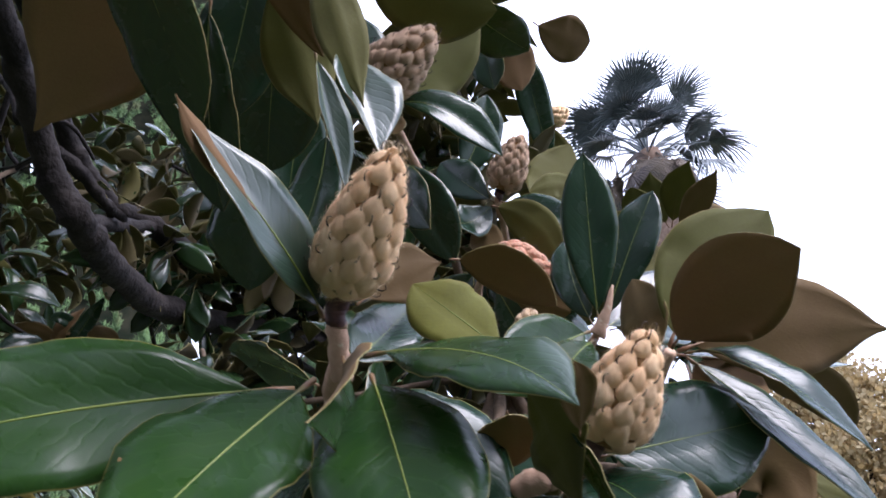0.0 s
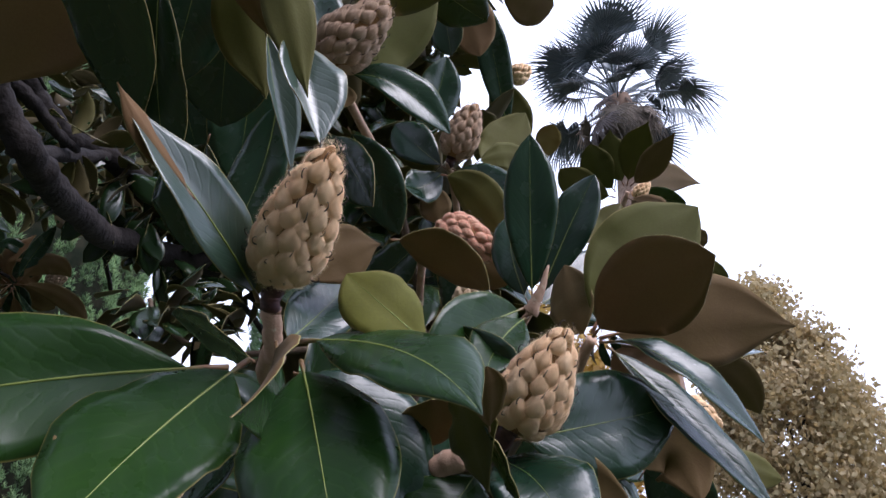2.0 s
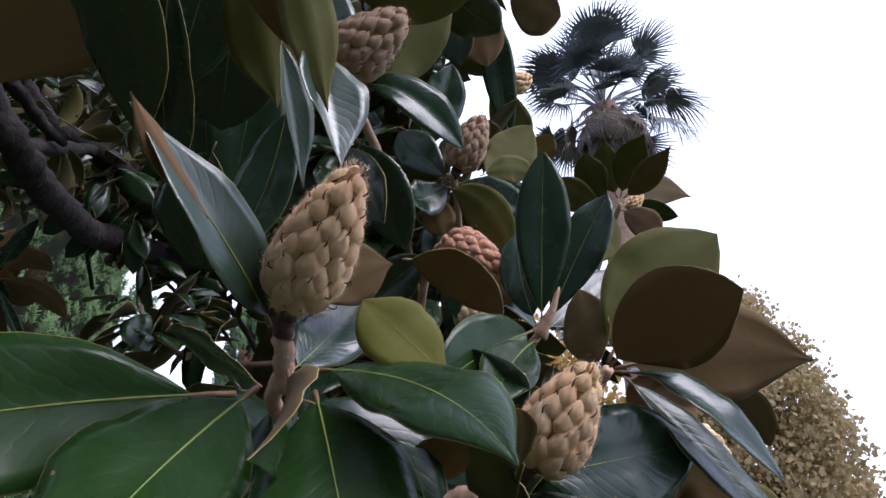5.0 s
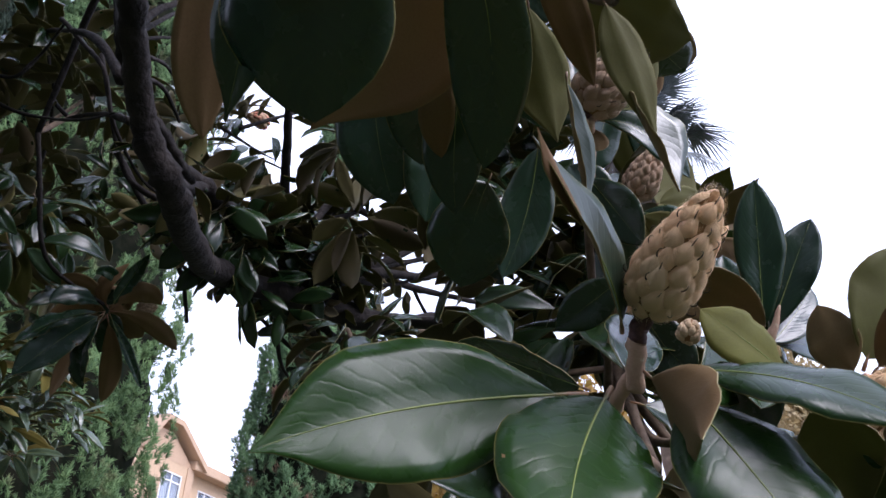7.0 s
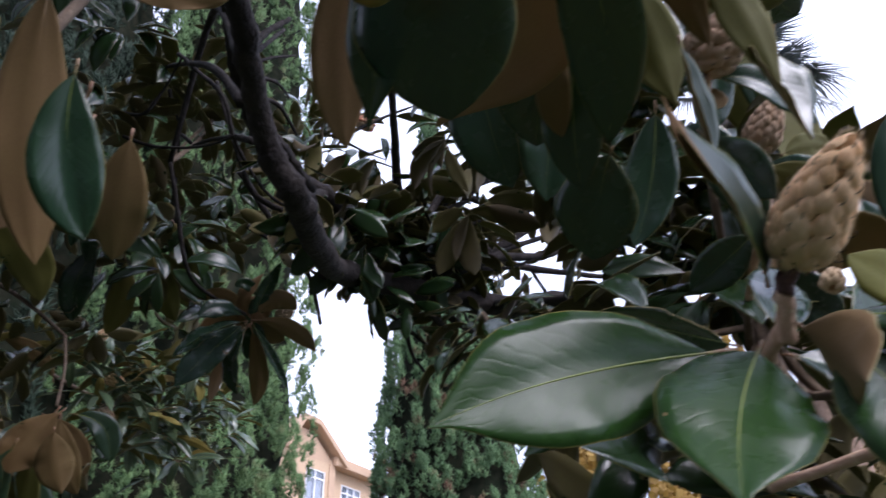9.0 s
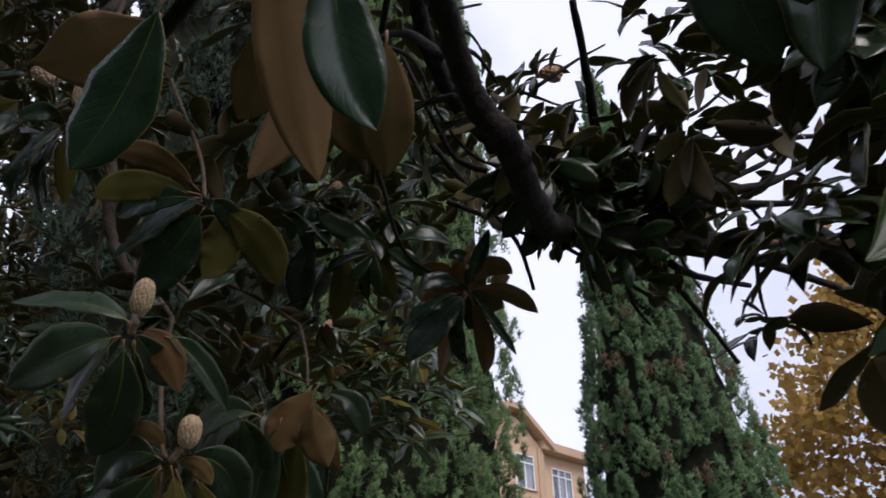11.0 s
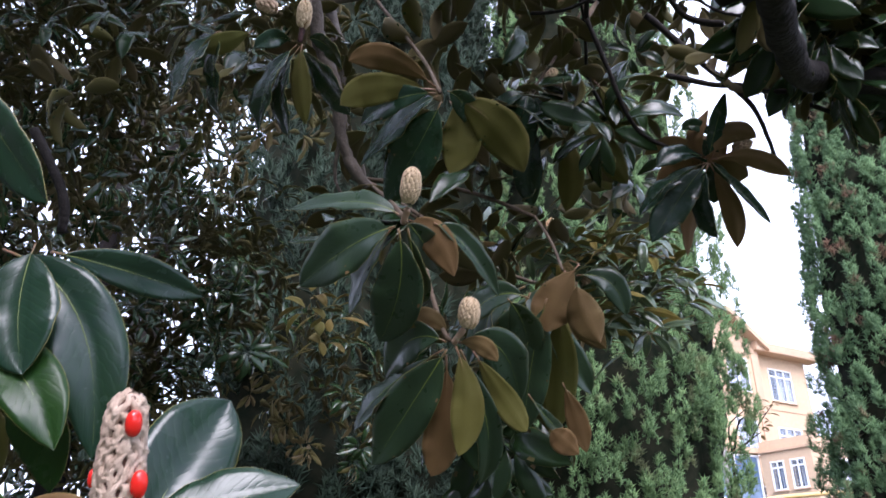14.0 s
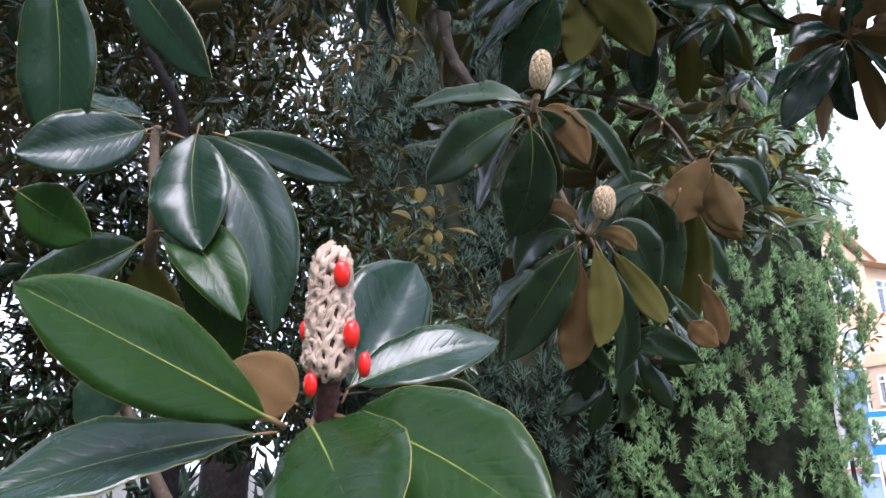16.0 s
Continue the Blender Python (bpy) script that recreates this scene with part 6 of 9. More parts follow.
leaf(c1, (-0.703, 0.500, 1.841), (-0.708, 0.533, 1.900), (-0.714, 0.568, 1.954), (0.947, -0.227, 0.227), 0.072, 14, -0.1, top=LEAF_TOP_DULL)
leaf(c1, (-0.704, 0.503, 1.850), (-0.680, 0.544, 1.871), (-0.655, 0.597, 1.888), (0.659, -0.550, 0.513), 0.052, 18, -0.1, top=LEAF_TOP_DULL)
leaf(c1, (-0.706, 0.494, 1.833), (-0.627, 0.511, 1.807), (-0.549, 0.528, 1.763), (0.396, -0.759, 0.517), 0.092, 14, -0.1)
leaf(c1, (-0.712, 0.481, 1.829), (-0.656, 0.464, 1.800), (-0.586, 0.442, 1.753), (0.200, -0.688, 0.697), 0.090, 12, -0.15)
leaf(c1, (-0.745, 0.478, 1.824), (-0.763, 0.400, 1.808), (-0.775, 0.320, 1.780), (0.547, -0.319, 0.774), 0.072, 14, -0.05, top=LEAF_TOP_DULL)
leaf(c1, (-0.731, 0.485, 1.841), (-0.749, 0.473, 1.852), (-0.776, 0.456, 1.873), (-0.565, 0.824, -0.040), 0.050, 10, -0.1)
leaf(c1, (-0.738, 0.520, 1.852), (-0.719, 0.604, 1.859), (-0.722, 0.618, 1.826), (0.752, -0.277, -0.598), 0.040, 20, -0.1, top=LEAF_TOP_DULL)

c2 = thing("magnolia_branch", (-0.931, 0.441, 2.021), "magnolia shoot with broad drooping green leaves", "magnolia branch", "fruiting branches of the magnolia")
stalk(c2, [(-1.228, 0.510, 1.935), (-1.021, 0.468, 1.993), (-0.943, 0.444, 2.019), (-0.930, 0.430, 2.096), (-0.925, 0.430, 2.107)], 0.006, 0.004, TWIG_GREY, "twig")
leaf(c2, (-0.926, 0.428, 2.108), (-0.931, 0.376, 2.078), (-0.946, 0.324, 2.055), (0.986, -0.143, -0.089), 0.062, 14, -0.1, top=LEAF_TOP_DULL)
leaf(c2, (-0.903, 0.459, 2.114), (-0.898, 0.457, 2.051), (-0.882, 0.468, 1.986), (0.729, -0.611, -0.310), 0.078, 14, -0.12, top=LEAF_TOP_DULL)
leaf(c2, (-0.938, 0.443, 2.113), (-0.887, 0.506, 2.048), (-0.888, 0.543, 1.926), (0.894, -0.448, 0.005), 0.075, 14, -0.1, top=LEAF_TOP_DULL)
leaf(c2, (-0.910, 0.476, 2.113), (-0.921, 0.553, 2.122), (-0.933, 0.651, 2.125), (0.941, 0.147, -0.304), 0.045, 16, -0.1, top=LEAF_TOP_DULL)
leaf(c2, (-0.946, 0.443, 2.014), (-0.893, 0.468, 1.991), (-0.857, 0.498, 1.924), (0.736, -0.555, 0.388), 0.060, 16, -0.1)
leaf(c2, (-0.911, 0.351, 2.272), (-0.879, 0.397, 2.197), (-0.845, 0.443, 2.128), (0.379, -0.850, -0.366), 0.055, 12, -0.1, top=LEAF_TOP_DULL)
leaf(c2, (-0.908, 0.307, 2.244), (-0.926, 0.337, 2.156), (-0.955, 0.357, 2.064), (0.781, -0.518, -0.349), 0.070, 14, -0.1, top=LEAF_TOP_DULL)
leaf(c2, (-0.958, 0.447, 2.013), (-1.026, 0.414, 1.994), (-1.101, 0.371, 1.979), (0.441, -0.888, 0.134), 0.080, 12, -0.1)
leaf(c2, (-0.949, 0.424, 2.125), (-0.990, 0.398, 2.148), (-1.039, 0.360, 2.176), (0.605, -0.242, 0.759), 0.060, 12, -0.1, top=LEAF_TOP_DULL)
leaf(c2, (-0.965, 0.441, 2.122), (-0.995, 0.409, 2.119), (-1.030, 0.373, 2.114), (-0.700, 0.631, 0.336), 0.050, 12, -0.1)
leaf(c2, (-0.956, 0.449, 2.013), (-0.952, 0.507, 1.975), (-0.958, 0.541, 1.904), (0.549, -0.634, -0.545), 0.060, 12, -0.1)
leaf(c2, (-0.982, 0.451, 2.015), (-1.014, 0.479, 1.959), (-1.038, 0.512, 1.911), (-0.750, 0.310, 0.584), 0.060, 12, -0.1, under=UNDER_OLIVE)
leaf(c2, (-0.988, 0.334, 2.041), (-0.973, 0.360, 2.022), (-0.953, 0.396, 1.999), (0.654, -0.637, -0.409), 0.060, 12, -0.1)
leaf(c2, (-1.195, 0.526, 1.973), (-1.210, 0.507, 1.919), (-1.228, 0.485, 1.868), (0.708, -0.704, 0.052), 0.070, 12, -0.1, top=LEAF_TOP_DULL)

c3 = thing("magnolia_branch", (-1.007, 1.033, 2.402), "magnolia branch with a young pale green-cream fruit and drooping leaves", "magnolia branch", "fruiting branches of the magnolia")
stalk(c3, [(-1.791, 1.614, 3.044), (-1.301, 1.269, 2.644), (-1.007, 1.033, 2.402)], 0.006, 0.005, TWIG_GREY, "twig")
stalk(c3, [(-1.009, 1.037, 2.394), (-0.986, 1.022, 2.405)], 0.0055, 0.006, TWIG, "fruit_stem")
fruit(c3, (-0.976, 1.015, 2.411), (-0.950, 0.999, 2.462), 0.0185, FELT_YOUNG, "young smooth cream fruit cone", count=110, seed=23, fuzz=600, pieces=False, bulge=0.6, core=FELT_YOUNG, shape=oblong_profile)
leaf(c3, (-1.014, 1.023, 2.383), (-1.100, 0.998, 2.364), (-1.232, 0.998, 2.329), (0.175, -0.947, -0.269), 0.100, 14, -0.1, top=LEAF_TOP_PALER, wave=0.055)
leaf(c3, (-1.005, 1.021, 2.376), (-1.050, 1.071, 2.298), (-1.148, 1.120, 2.236), (0.275, -0.627, -0.729), 0.095, 14, -0.1, top=LEAF_TOP_PALER, wave=0.055)
leaf(c3, (-0.993, 1.025, 2.388), (-1.000, 1.076, 2.368), (-1.037, 1.159, 2.349), (0.727, 0.036, -0.685), 0.055, 18, -0.1, top=LEAF_TOP_PALER, wave=0.055)
leaf(c3, (-1.008, 1.047, 2.403), (-0.985, 1.085, 2.377), (-0.978, 1.130, 2.316), (-0.652, 0.650, 0.391), 0.060, 12, -0.1, wave=0.055)
leaf(c3, (-0.979, 1.079, 2.398), (-0.969, 1.147, 2.377), (-0.990, 1.266, 2.324), (0.979, -0.023, -0.202), 0.050, 22, 0.1, top=LEAF_TOP_PALER, wave=0.055)
leaf(c3, (-1.035, 1.055, 2.422), (-1.104, 1.011, 2.459), (-1.247, 0.968, 2.477), (0.434, -0.815, 0.383), 0.055, 14, -0.1, top=LEAF_TOP_PALER, wave=0.055)
leaf(c3, (-0.993, 1.032, 2.376), (-1.024, 1.085, 2.316), (-1.079, 1.149, 2.299), (0.106, -0.492, -0.864), 0.050, 14, -0.1, top=LEAF_TOP_PALER, wave=0.055)
leaf(c3, (-1.032, 1.032, 2.390), (-1.103, 1.041, 2.337), (-1.196, 1.086, 2.291), (-0.280, -0.958, -0.069), 0.070, 14, -0.1, top=LEAF_TOP_PALER, wave=0.055)

c4 = thing("magnolia_branch", (-1.038, 1.186, 2.229), "magnolia branch with a small cream fruit and rusty drooping leaves", "magnolia branch", "fruiting branches of the magnolia")
stalk(c4, [(-1.257, 1.333, 2.609), (-1.156, 1.249, 2.410), (-1.061, 1.189, 2.262), (-1.038, 1.186, 2.229)], 0.005, 0.004, TWIG_GREY, "twig")
stalk(c4, [(-1.034, 1.191, 2.226), (-1.007, 1.185, 2.242)], 0.0055, 0.006, TWIG, "fruit_stem")
fruit(c4, (-0.996, 1.185, 2.243), (-0.975, 1.168, 2.289), 0.0205, FELT_YOUNG, "young cream fruit cone", count=100, seed=25, fuzz=600, pieces=False, bulge=0.6, core=FELT_YOUNG, shape=oblong_profile)
leaf(c4, (-1.040, 1.179, 2.212), (-1.124, 1.188, 2.140), (-1.262, 1.219, 2.046), (0.254, -0.807, -0.533), 0.098, 12, -0.1, top=LEAF_TOP_PALER, wave=0.055)
leaf(c4, (-1.021, 1.181, 2.214), (-1.019, 1.208, 2.124), (-1.042, 1.210, 2.035), (-0.646, 0.738, 0.194), 0.060, 10, -0.1, under=UNDER_OLIVE, wave=0.055)
leaf(c4, (-1.025, 1.187, 2.223), (-0.985, 1.202, 2.213), (-0.958, 1.216, 2.182), (-0.268, 0.935, 0.233), 0.035, 12, -0.1, wave=0.055)
leaf(c4, (-1.043, 1.182, 2.226), (-1.108, 1.158, 2.239), (-1.208, 1.193, 2.198), (-0.018, -0.967, -0.254), 0.080, 14, -0.1, top=LEAF_TOP_PALER, wave=0.055)
leaf(c4, (-1.050, 1.198, 2.240), (-1.069, 1.160, 2.272), (-1.110, 1.131, 2.254), (-0.706, 0.679, 0.200), 0.040, 12, -0.1, wave=0.055)
leaf(c4, (-1.051, 1.229, 2.238), (-1.020, 1.304, 2.238), (-1.062, 1.415, 2.166), (0.797, -0.176, -0.578), 0.085, 12, -0.1, top=LEAF_TOP_PALER, wave=0.055)
leaf(c4, (-1.075, 1.211, 2.228), (-1.199, 1.177, 2.163), (-1.308, 1.209, 2.112), (-0.154, -0.934, 0.323), 0.070, 12, -0.1, top=LEAF_TOP_PALER, wave=0.055)
leaf(c4, (-1.062, 1.203, 2.213), (-1.102, 1.237, 2.095), (-1.140, 1.248, 2.017), (-0.586, 0.708, 0.395), 0.070, 12, -0.1, wave=0.055)
leaf(c4, (-1.027, 1.231, 2.222), (-1.003, 1.291, 2.137), (-0.979, 1.317, 2.083), (-0.606, 0.752, 0.257), 0.050, 10, -0.1, under=UNDER_OLIVE, wave=0.055)
leaf(c4, (-1.023, 1.195, 2.212), (-1.045, 1.292, 2.094), (-1.128, 1.367, 2.015), (0.715, -0.292, -0.635), 0.055, 18, -0.1, top=LEAF_TOP_PALER, wave=0.055)
leaf(c4, (-1.005, 1.428, 2.110), (-0.996, 1.448, 2.091), (-0.979, 1.479, 2.067), (-0.674, 0.643, 0.364), 0.050, 10, -0.1, wave=0.055)
leaf(c4, (-1.017, 1.380, 2.168), (-1.018, 1.450, 2.127), (-1.046, 1.530, 2.128), (0.937, 0.087, -0.337), 0.030, 20, -0.1, top=LEAF_TOP_PALER, wave=0.055)
leaf(c4, (-0.997, 1.300, 2.331), (-1.005, 1.360, 2.293), (-1.058, 1.446, 2.246), (0.414, -0.323, -0.851), 0.070, 16, -0.1, top=LEAF_TOP_PALER, wave=0.055)
leaf(c4, (-0.967, 1.329, 2.331), (-1.037, 1.300, 2.342), (-1.147, 1.328, 2.297), (-0.017, -0.992, 0.123), 0.075, 16, -0.1, top=LEAF_TOP_PALER, wave=0.055)
leaf(c4, (-0.990, 1.365, 2.360), (-1.069, 1.389, 2.270), (-1.158, 1.439, 2.148), (0.206, -0.861, -0.466), 0.090, 14, -0.1, top=LEAF_TOP_PALER, wave=0.055)
leaf(c4, (-0.970, 1.390, 2.350), (-1.034, 1.422, 2.247), (-1.104, 1.477, 2.123), (0.553, -0.616, -0.560), 0.085, 16, -0.1, top=LEAF_TOP_PALER, wave=0.055)
leaf(c4, (-1.021, 1.392, 2.390), (-1.097, 1.377, 2.346), (-1.177, 1.397, 2.261), (-0.007, -1.000, -0.027), 0.080, 14, -0.1, top=LEAF_TOP_PALER, wave=0.055)
leaf(c4, (-0.982, 1.449, 2.359), (-1.027, 1.508, 2.241), (-1.087, 1.551, 2.126), (-0.455, 0.721, 0.523), 0.075, 12, -0.1, under=UNDER_OLIVE, wave=0.055)
leaf(c4, (-0.992, 1.460, 2.201), (-0.991, 1.498, 2.141), (-0.995, 1.532, 2.080), (-0.544, 0.716, 0.437), 0.045, 10, -0.1, wave=0.055)
leaf(c4, (-1.031, 1.440, 2.345), (-1.020, 1.516, 2.289), (-1.015, 1.600, 2.210), (0.903, -0.329, -0.277), 0.070, 18, 0.1, top=LEAF_TOP_PALER, wave=0.055)
leaf(c4, (-1.057, 1.345, 2.361), (-1.106, 1.367, 2.297), (-1.126, 1.411, 2.195), (-0.407, -0.894, -0.187), 0.070, 18, -0.1, top=LEAF_TOP_PALER, wave=0.055)

c5 = thing("magnolia_branch", (-1.004, 1.517, 2.462), "large rust-brown magnolia leaves with a torn pale spot", "magnolia branch", "fruiting branches of the magnolia")
stalk(c5, [(-1.223, 1.734, 2.753), (-1.110, 1.629, 2.607), (-1.008, 1.513, 2.462)], 0.004, 0.003, TWIG_GREY, "twig")
leaf(c5, (-0.913, 1.426, 2.418), (-0.957, 1.404, 2.349), (-0.984, 1.406, 2.289), (-0.627, 0.744, 0.230), 0.095, 22, -0.1, wave=0.055)
leaf(c5, (-0.908, 1.402, 2.371), (-0.907, 1.423, 2.319), (-0.899, 1.456, 2.260), (-0.613, 0.730, 0.302), 0.075, 18, 0.1, wave=0.055)
leaf(c5, (-1.013, 1.533, 2.470), (-1.053, 1.516, 2.385), (-1.070, 1.511, 2.319), (-0.645, 0.753, 0.130), 0.085, 16, -0.1, wave=0.055)
leaf(c5, (-1.003, 1.525, 2.451), (-0.995, 1.553, 2.367), (-0.967, 1.593, 2.296), (-0.377, 0.876, 0.302), 0.070, 12, -0.1, wave=0.055)
leaf(c5, (-1.007, 1.520, 2.451), (-1.072, 1.479, 2.367), (-1.104, 1.438, 2.309), (0.647, -0.762, -0.000), 0.080, 12, -0.1, top=LEAF_TOP_PALER, wave=0.055)
leaf(c5, (-1.019, 1.515, 2.440), (-1.058, 1.532, 2.302), (-1.070, 1.553, 2.176), (-0.562, 0.797, 0.221), 0.090, 10, -0.1, under=UNDER_OLIVE, wave=0.055)
leaf(c5, (-1.037, 1.523, 2.448), (-1.087, 1.517, 2.331), (-1.113, 1.505, 2.259), (0.399, -0.914, -0.073), 0.070, 10, -0.1, top=LEAF_TOP_PALER, wave=0.055)
leaf(c5, (-0.990, 1.537, 2.451), (-0.933, 1.574, 2.432), (-0.927, 1.619, 2.367), (0.685, -0.706, -0.177), 0.060, 14, -0.1, top=LEAF_TOP_PALER, wave=0.055)

c6 = thing("magnolia_branch", (-1.064, 1.190, 2.776), "magnolia shoot with rust-orange and olive leaf backs", "magnolia branch", "fruiting branches of the magnolia")
stalk(c6, [(-1.611, 1.455, 3.586), (-1.244, 1.304, 3.048), (-1.066, 1.187, 2.776)], 0.006, 0.004, TWIG_GREY, "twig")
leaf(c6, (-1.061, 1.170, 2.763), (-1.145, 1.132, 2.766), (-1.255, 1.137, 2.760), (0.166, -0.957, -0.237), 0.070, 14, -0.1, top=LEAF_TOP_DULL, wave=0.055)
leaf(c6, (-1.069, 1.178, 2.786), (-1.112, 1.082, 2.826), (-1.167, 1.021, 2.814), (-0.466, 0.427, 0.775), 0.060, 12, -0.1, wave=0.055)
leaf(c6, (-1.076, 1.186, 2.787), (-1.152, 1.090, 2.775), (-1.203, 1.037, 2.731), (-0.707, 0.375, 0.600), 0.070, 8, -0.1, top=LEAF_TOP_PALE, under=UNDER_OLIVE, wave=0.055)
leaf(c6, (-1.038, 1.178, 2.762), (-1.037, 1.229, 2.754), (-1.067, 1.314, 2.742), (0.621, 0.020, -0.784), 0.055, 18, -0.1, top=LEAF_TOP_DULL, wave=0.055)
leaf(c6, (-1.053, 1.204, 2.770), (-1.003, 1.285, 2.717), (-0.985, 1.358, 2.627), (-0.313, 0.718, 0.622), 0.100, 10, -0.1, under=UNDER_OLIVE, wave=0.055)
leaf(c6, (-1.069, 1.195, 2.760), (-1.153, 1.207, 2.681), (-1.276, 1.237, 2.614), (0.260, -0.767, -0.587), 0.115, 10, -0.1, top=LEAF_TOP_DULL, wave=0.055)
leaf(c6, (-1.067, 1.219, 2.772), (-1.070, 1.256, 2.708), (-1.110, 1.264, 2.633), (-0.614, 0.678, 0.404), 0.090, 10, -0.1, under=UNDER_OLIVE, wave=0.055)
leaf(c6, (-1.070, 1.187, 2.770), (-1.150, 1.170, 2.746), (-1.293, 1.175, 2.687), (-0.000, -0.988, 0.152), 0.090, 10, -0.1, top=LEAF_TOP_DULL, wave=0.055)

c7 = thing("magnolia_branch", (-0.818, 1.947, 2.870), "dark star-shaped magnolia shoot with one small fruit", "magnolia branch", "fruiting branches of the magnolia")
leaf(c7, (-0.819, 1.959, 2.875), (-0.787, 1.948, 2.942), (-0.741, 1.938, 3.031), (0.647, -0.644, -0.408), 0.047, 14, -0.1, top=LEAF_TOP_DULL, wave=0.055)
leaf(c7, (-0.826, 1.967, 2.875), (-0.843, 1.934, 2.927), (-0.795, 1.946, 3.007), (0.115, 0.985, 0.127), 0.055, 14, -0.1, wave=0.055)
leaf(c7, (-0.813, 1.955, 2.866), (-0.755, 1.972, 2.930), (-0.712, 2.021, 2.916), (-0.583, 0.807, 0.100), 0.066, 14, -0.1, wave=0.055)
leaf(c7, (-0.814, 1.945, 2.856), (-0.724, 2.003, 2.853), (-0.661, 2.066, 2.800), (-0.504, 0.793, 0.341), 0.058, 20, -0.1, wave=0.055)
leaf(c7, (-0.814, 1.946, 2.853), (-0.774, 2.003, 2.775), (-0.733, 2.065, 2.688), (0.774, -0.629, -0.073), 0.035, 22, 0.1, top=LEAF_TOP_DULL, wave=0.055)
leaf(c7, (-0.818, 1.946, 2.848), (-0.804, 2.010, 2.741), (-0.819, 2.041, 2.641), (-0.309, 0.863, 0.401), 0.058, 14, -0.1, wave=0.055)
leaf(c7, (-0.814, 1.926, 2.837), (-0.845, 1.929, 2.733), (-0.838, 1.973, 2.649), (-0.343, -0.920, -0.188), 0.070, 16, -0.1, top=LEAF_TOP_DULL, wave=0.055)
leaf(c7, (-0.821, 1.941, 2.850), (-0.890, 1.902, 2.756), (-0.966, 1.869, 2.641), (0.312, -0.944, 0.108), 0.101, 12, -0.1, top=LEAF_TOP_DULL, wave=0.055)
leaf(c7, (-0.815, 1.919, 2.847), (-0.854, 1.847, 2.852), (-0.895, 1.807, 2.805), (0.755, -0.620, 0.215), 0.070, 20, -0.35, top=LEAF_TOP_DULL, wave=0.055)
leaf(c7, (-0.833, 1.966, 2.867), (-0.920, 1.913, 2.815), (-0.999, 1.886, 2.735), (0.033, -0.872, 0.488), 0.086, 10, -0.1, top=LEAF_TOP_DULL, wave=0.055)
leaf(c7, (-0.833, 1.980, 2.867), (-0.899, 1.991, 2.746), (-0.940, 2.012, 2.646), (-0.874, 0.183, 0.450), 0.062, 12, -0.1, wave=0.055)
leaf(c7, (-0.836, 1.981, 2.886), (-0.894, 1.927, 2.931), (-0.972, 1.904, 2.921), (-0.294, 0.775, 0.560), 0.047, 10, -0.1, wave=0.055)
leaf(c7, (-0.831, 1.988, 2.883), (-0.833, 2.013, 2.839), (-0.855, 2.029, 2.778), (0.134, -0.911, -0.390), 0.078, 6, -0.1, top=LEAF_TOP_DULL, wave=0.055)
leaf(c7, (-0.818, 2.015, 2.883), (-0.835, 1.989, 2.898), (-0.871, 1.952, 2.902), (0.597, -0.647, -0.474), 0.086, 6, -0.1, top=LEAF_TOP_DULL, wave=0.055)
leaf(c7, (-0.854, 1.988, 2.871), (-0.826, 1.990, 2.912), (-0.783, 2.010, 2.946), (-0.457, 0.873, 0.168), 0.086, 6, -0.1, wave=0.055)
leaf(c7, (-0.841, 1.984, 2.898), (-0.806, 2.034, 2.871), (-0.770, 2.082, 2.851), (-0.562, 0.654, 0.506), 0.070, 6, -0.1, wave=0.055)
leaf(c7, (-0.787, 1.992, 2.921), (-0.827, 1.928, 2.961), (-0.858, 1.907, 2.948), (0.724, -0.663, -0.191), 0.039, 16, -0.1, top=LEAF_TOP_DULL, wave=0.055)
leaf(c7, (-0.833, 1.999, 2.886), (-0.906, 1.962, 2.856), (-0.964, 1.951, 2.807), (-0.553, 0.646, 0.526), 0.101, 6, -0.1, wave=0.055)
fruit(c7, (-0.769, 2.009, 2.895), (-0.728, 2.033, 2.921), 0.0200, FELT_GREY, "small brown fruit cone", count=40, seed=27, fuzz=0, pieces=False)

c8 = thing("magnolia_branch", (-0.548, 0.823, 2.646), "magnolia leaves hanging overhead with tan undersides", "magnolia branch", "fruiting branches of the magnolia")
leaf(c8, (-0.350, 0.643, 2.418), (-0.400, 0.678, 2.355), (-0.462, 0.687, 2.285), (-0.402, 0.715, 0.572), 0.046, 14, -0.1, under=UNDER_TAN)
leaf(c8, (-0.376, 0.497, 2.270), (-0.418, 0.488, 2.248), (-0.461, 0.468, 2.239), (-0.417, 0.320, 0.850), 0.055, 8, -0.1, acute=True, under=UNDER_TAN)
leaf(c8, (-0.286, 0.432, 2.173), (-0.320, 0.448, 2.134), (-0.354, 0.453, 2.099), (0.255, -0.842, -0.476), 0.045, 10, -0.2, top=LEAF_TOP_DULL)
leaf(c8, (-0.308, 0.614, 2.341), (-0.323, 0.640, 2.288), (-0.323, 0.679, 2.252), (-0.340, 0.732, 0.590), 0.052, 10, -0.1)
leaf(c8, (-0.278, 0.629, 2.332), (-0.293, 0.654, 2.280), (-0.310, 0.687, 2.234), (-0.324, 0.764, 0.558), 0.050, 10, -0.1)
leaf(c8, (-0.380, 0.581, 2.351), (-0.395, 0.616, 2.327), (-0.431, 0.633, 2.304), (-0.468, 0.292, 0.834), 0.050, 10, -0.1, under=UNDER_TAN)

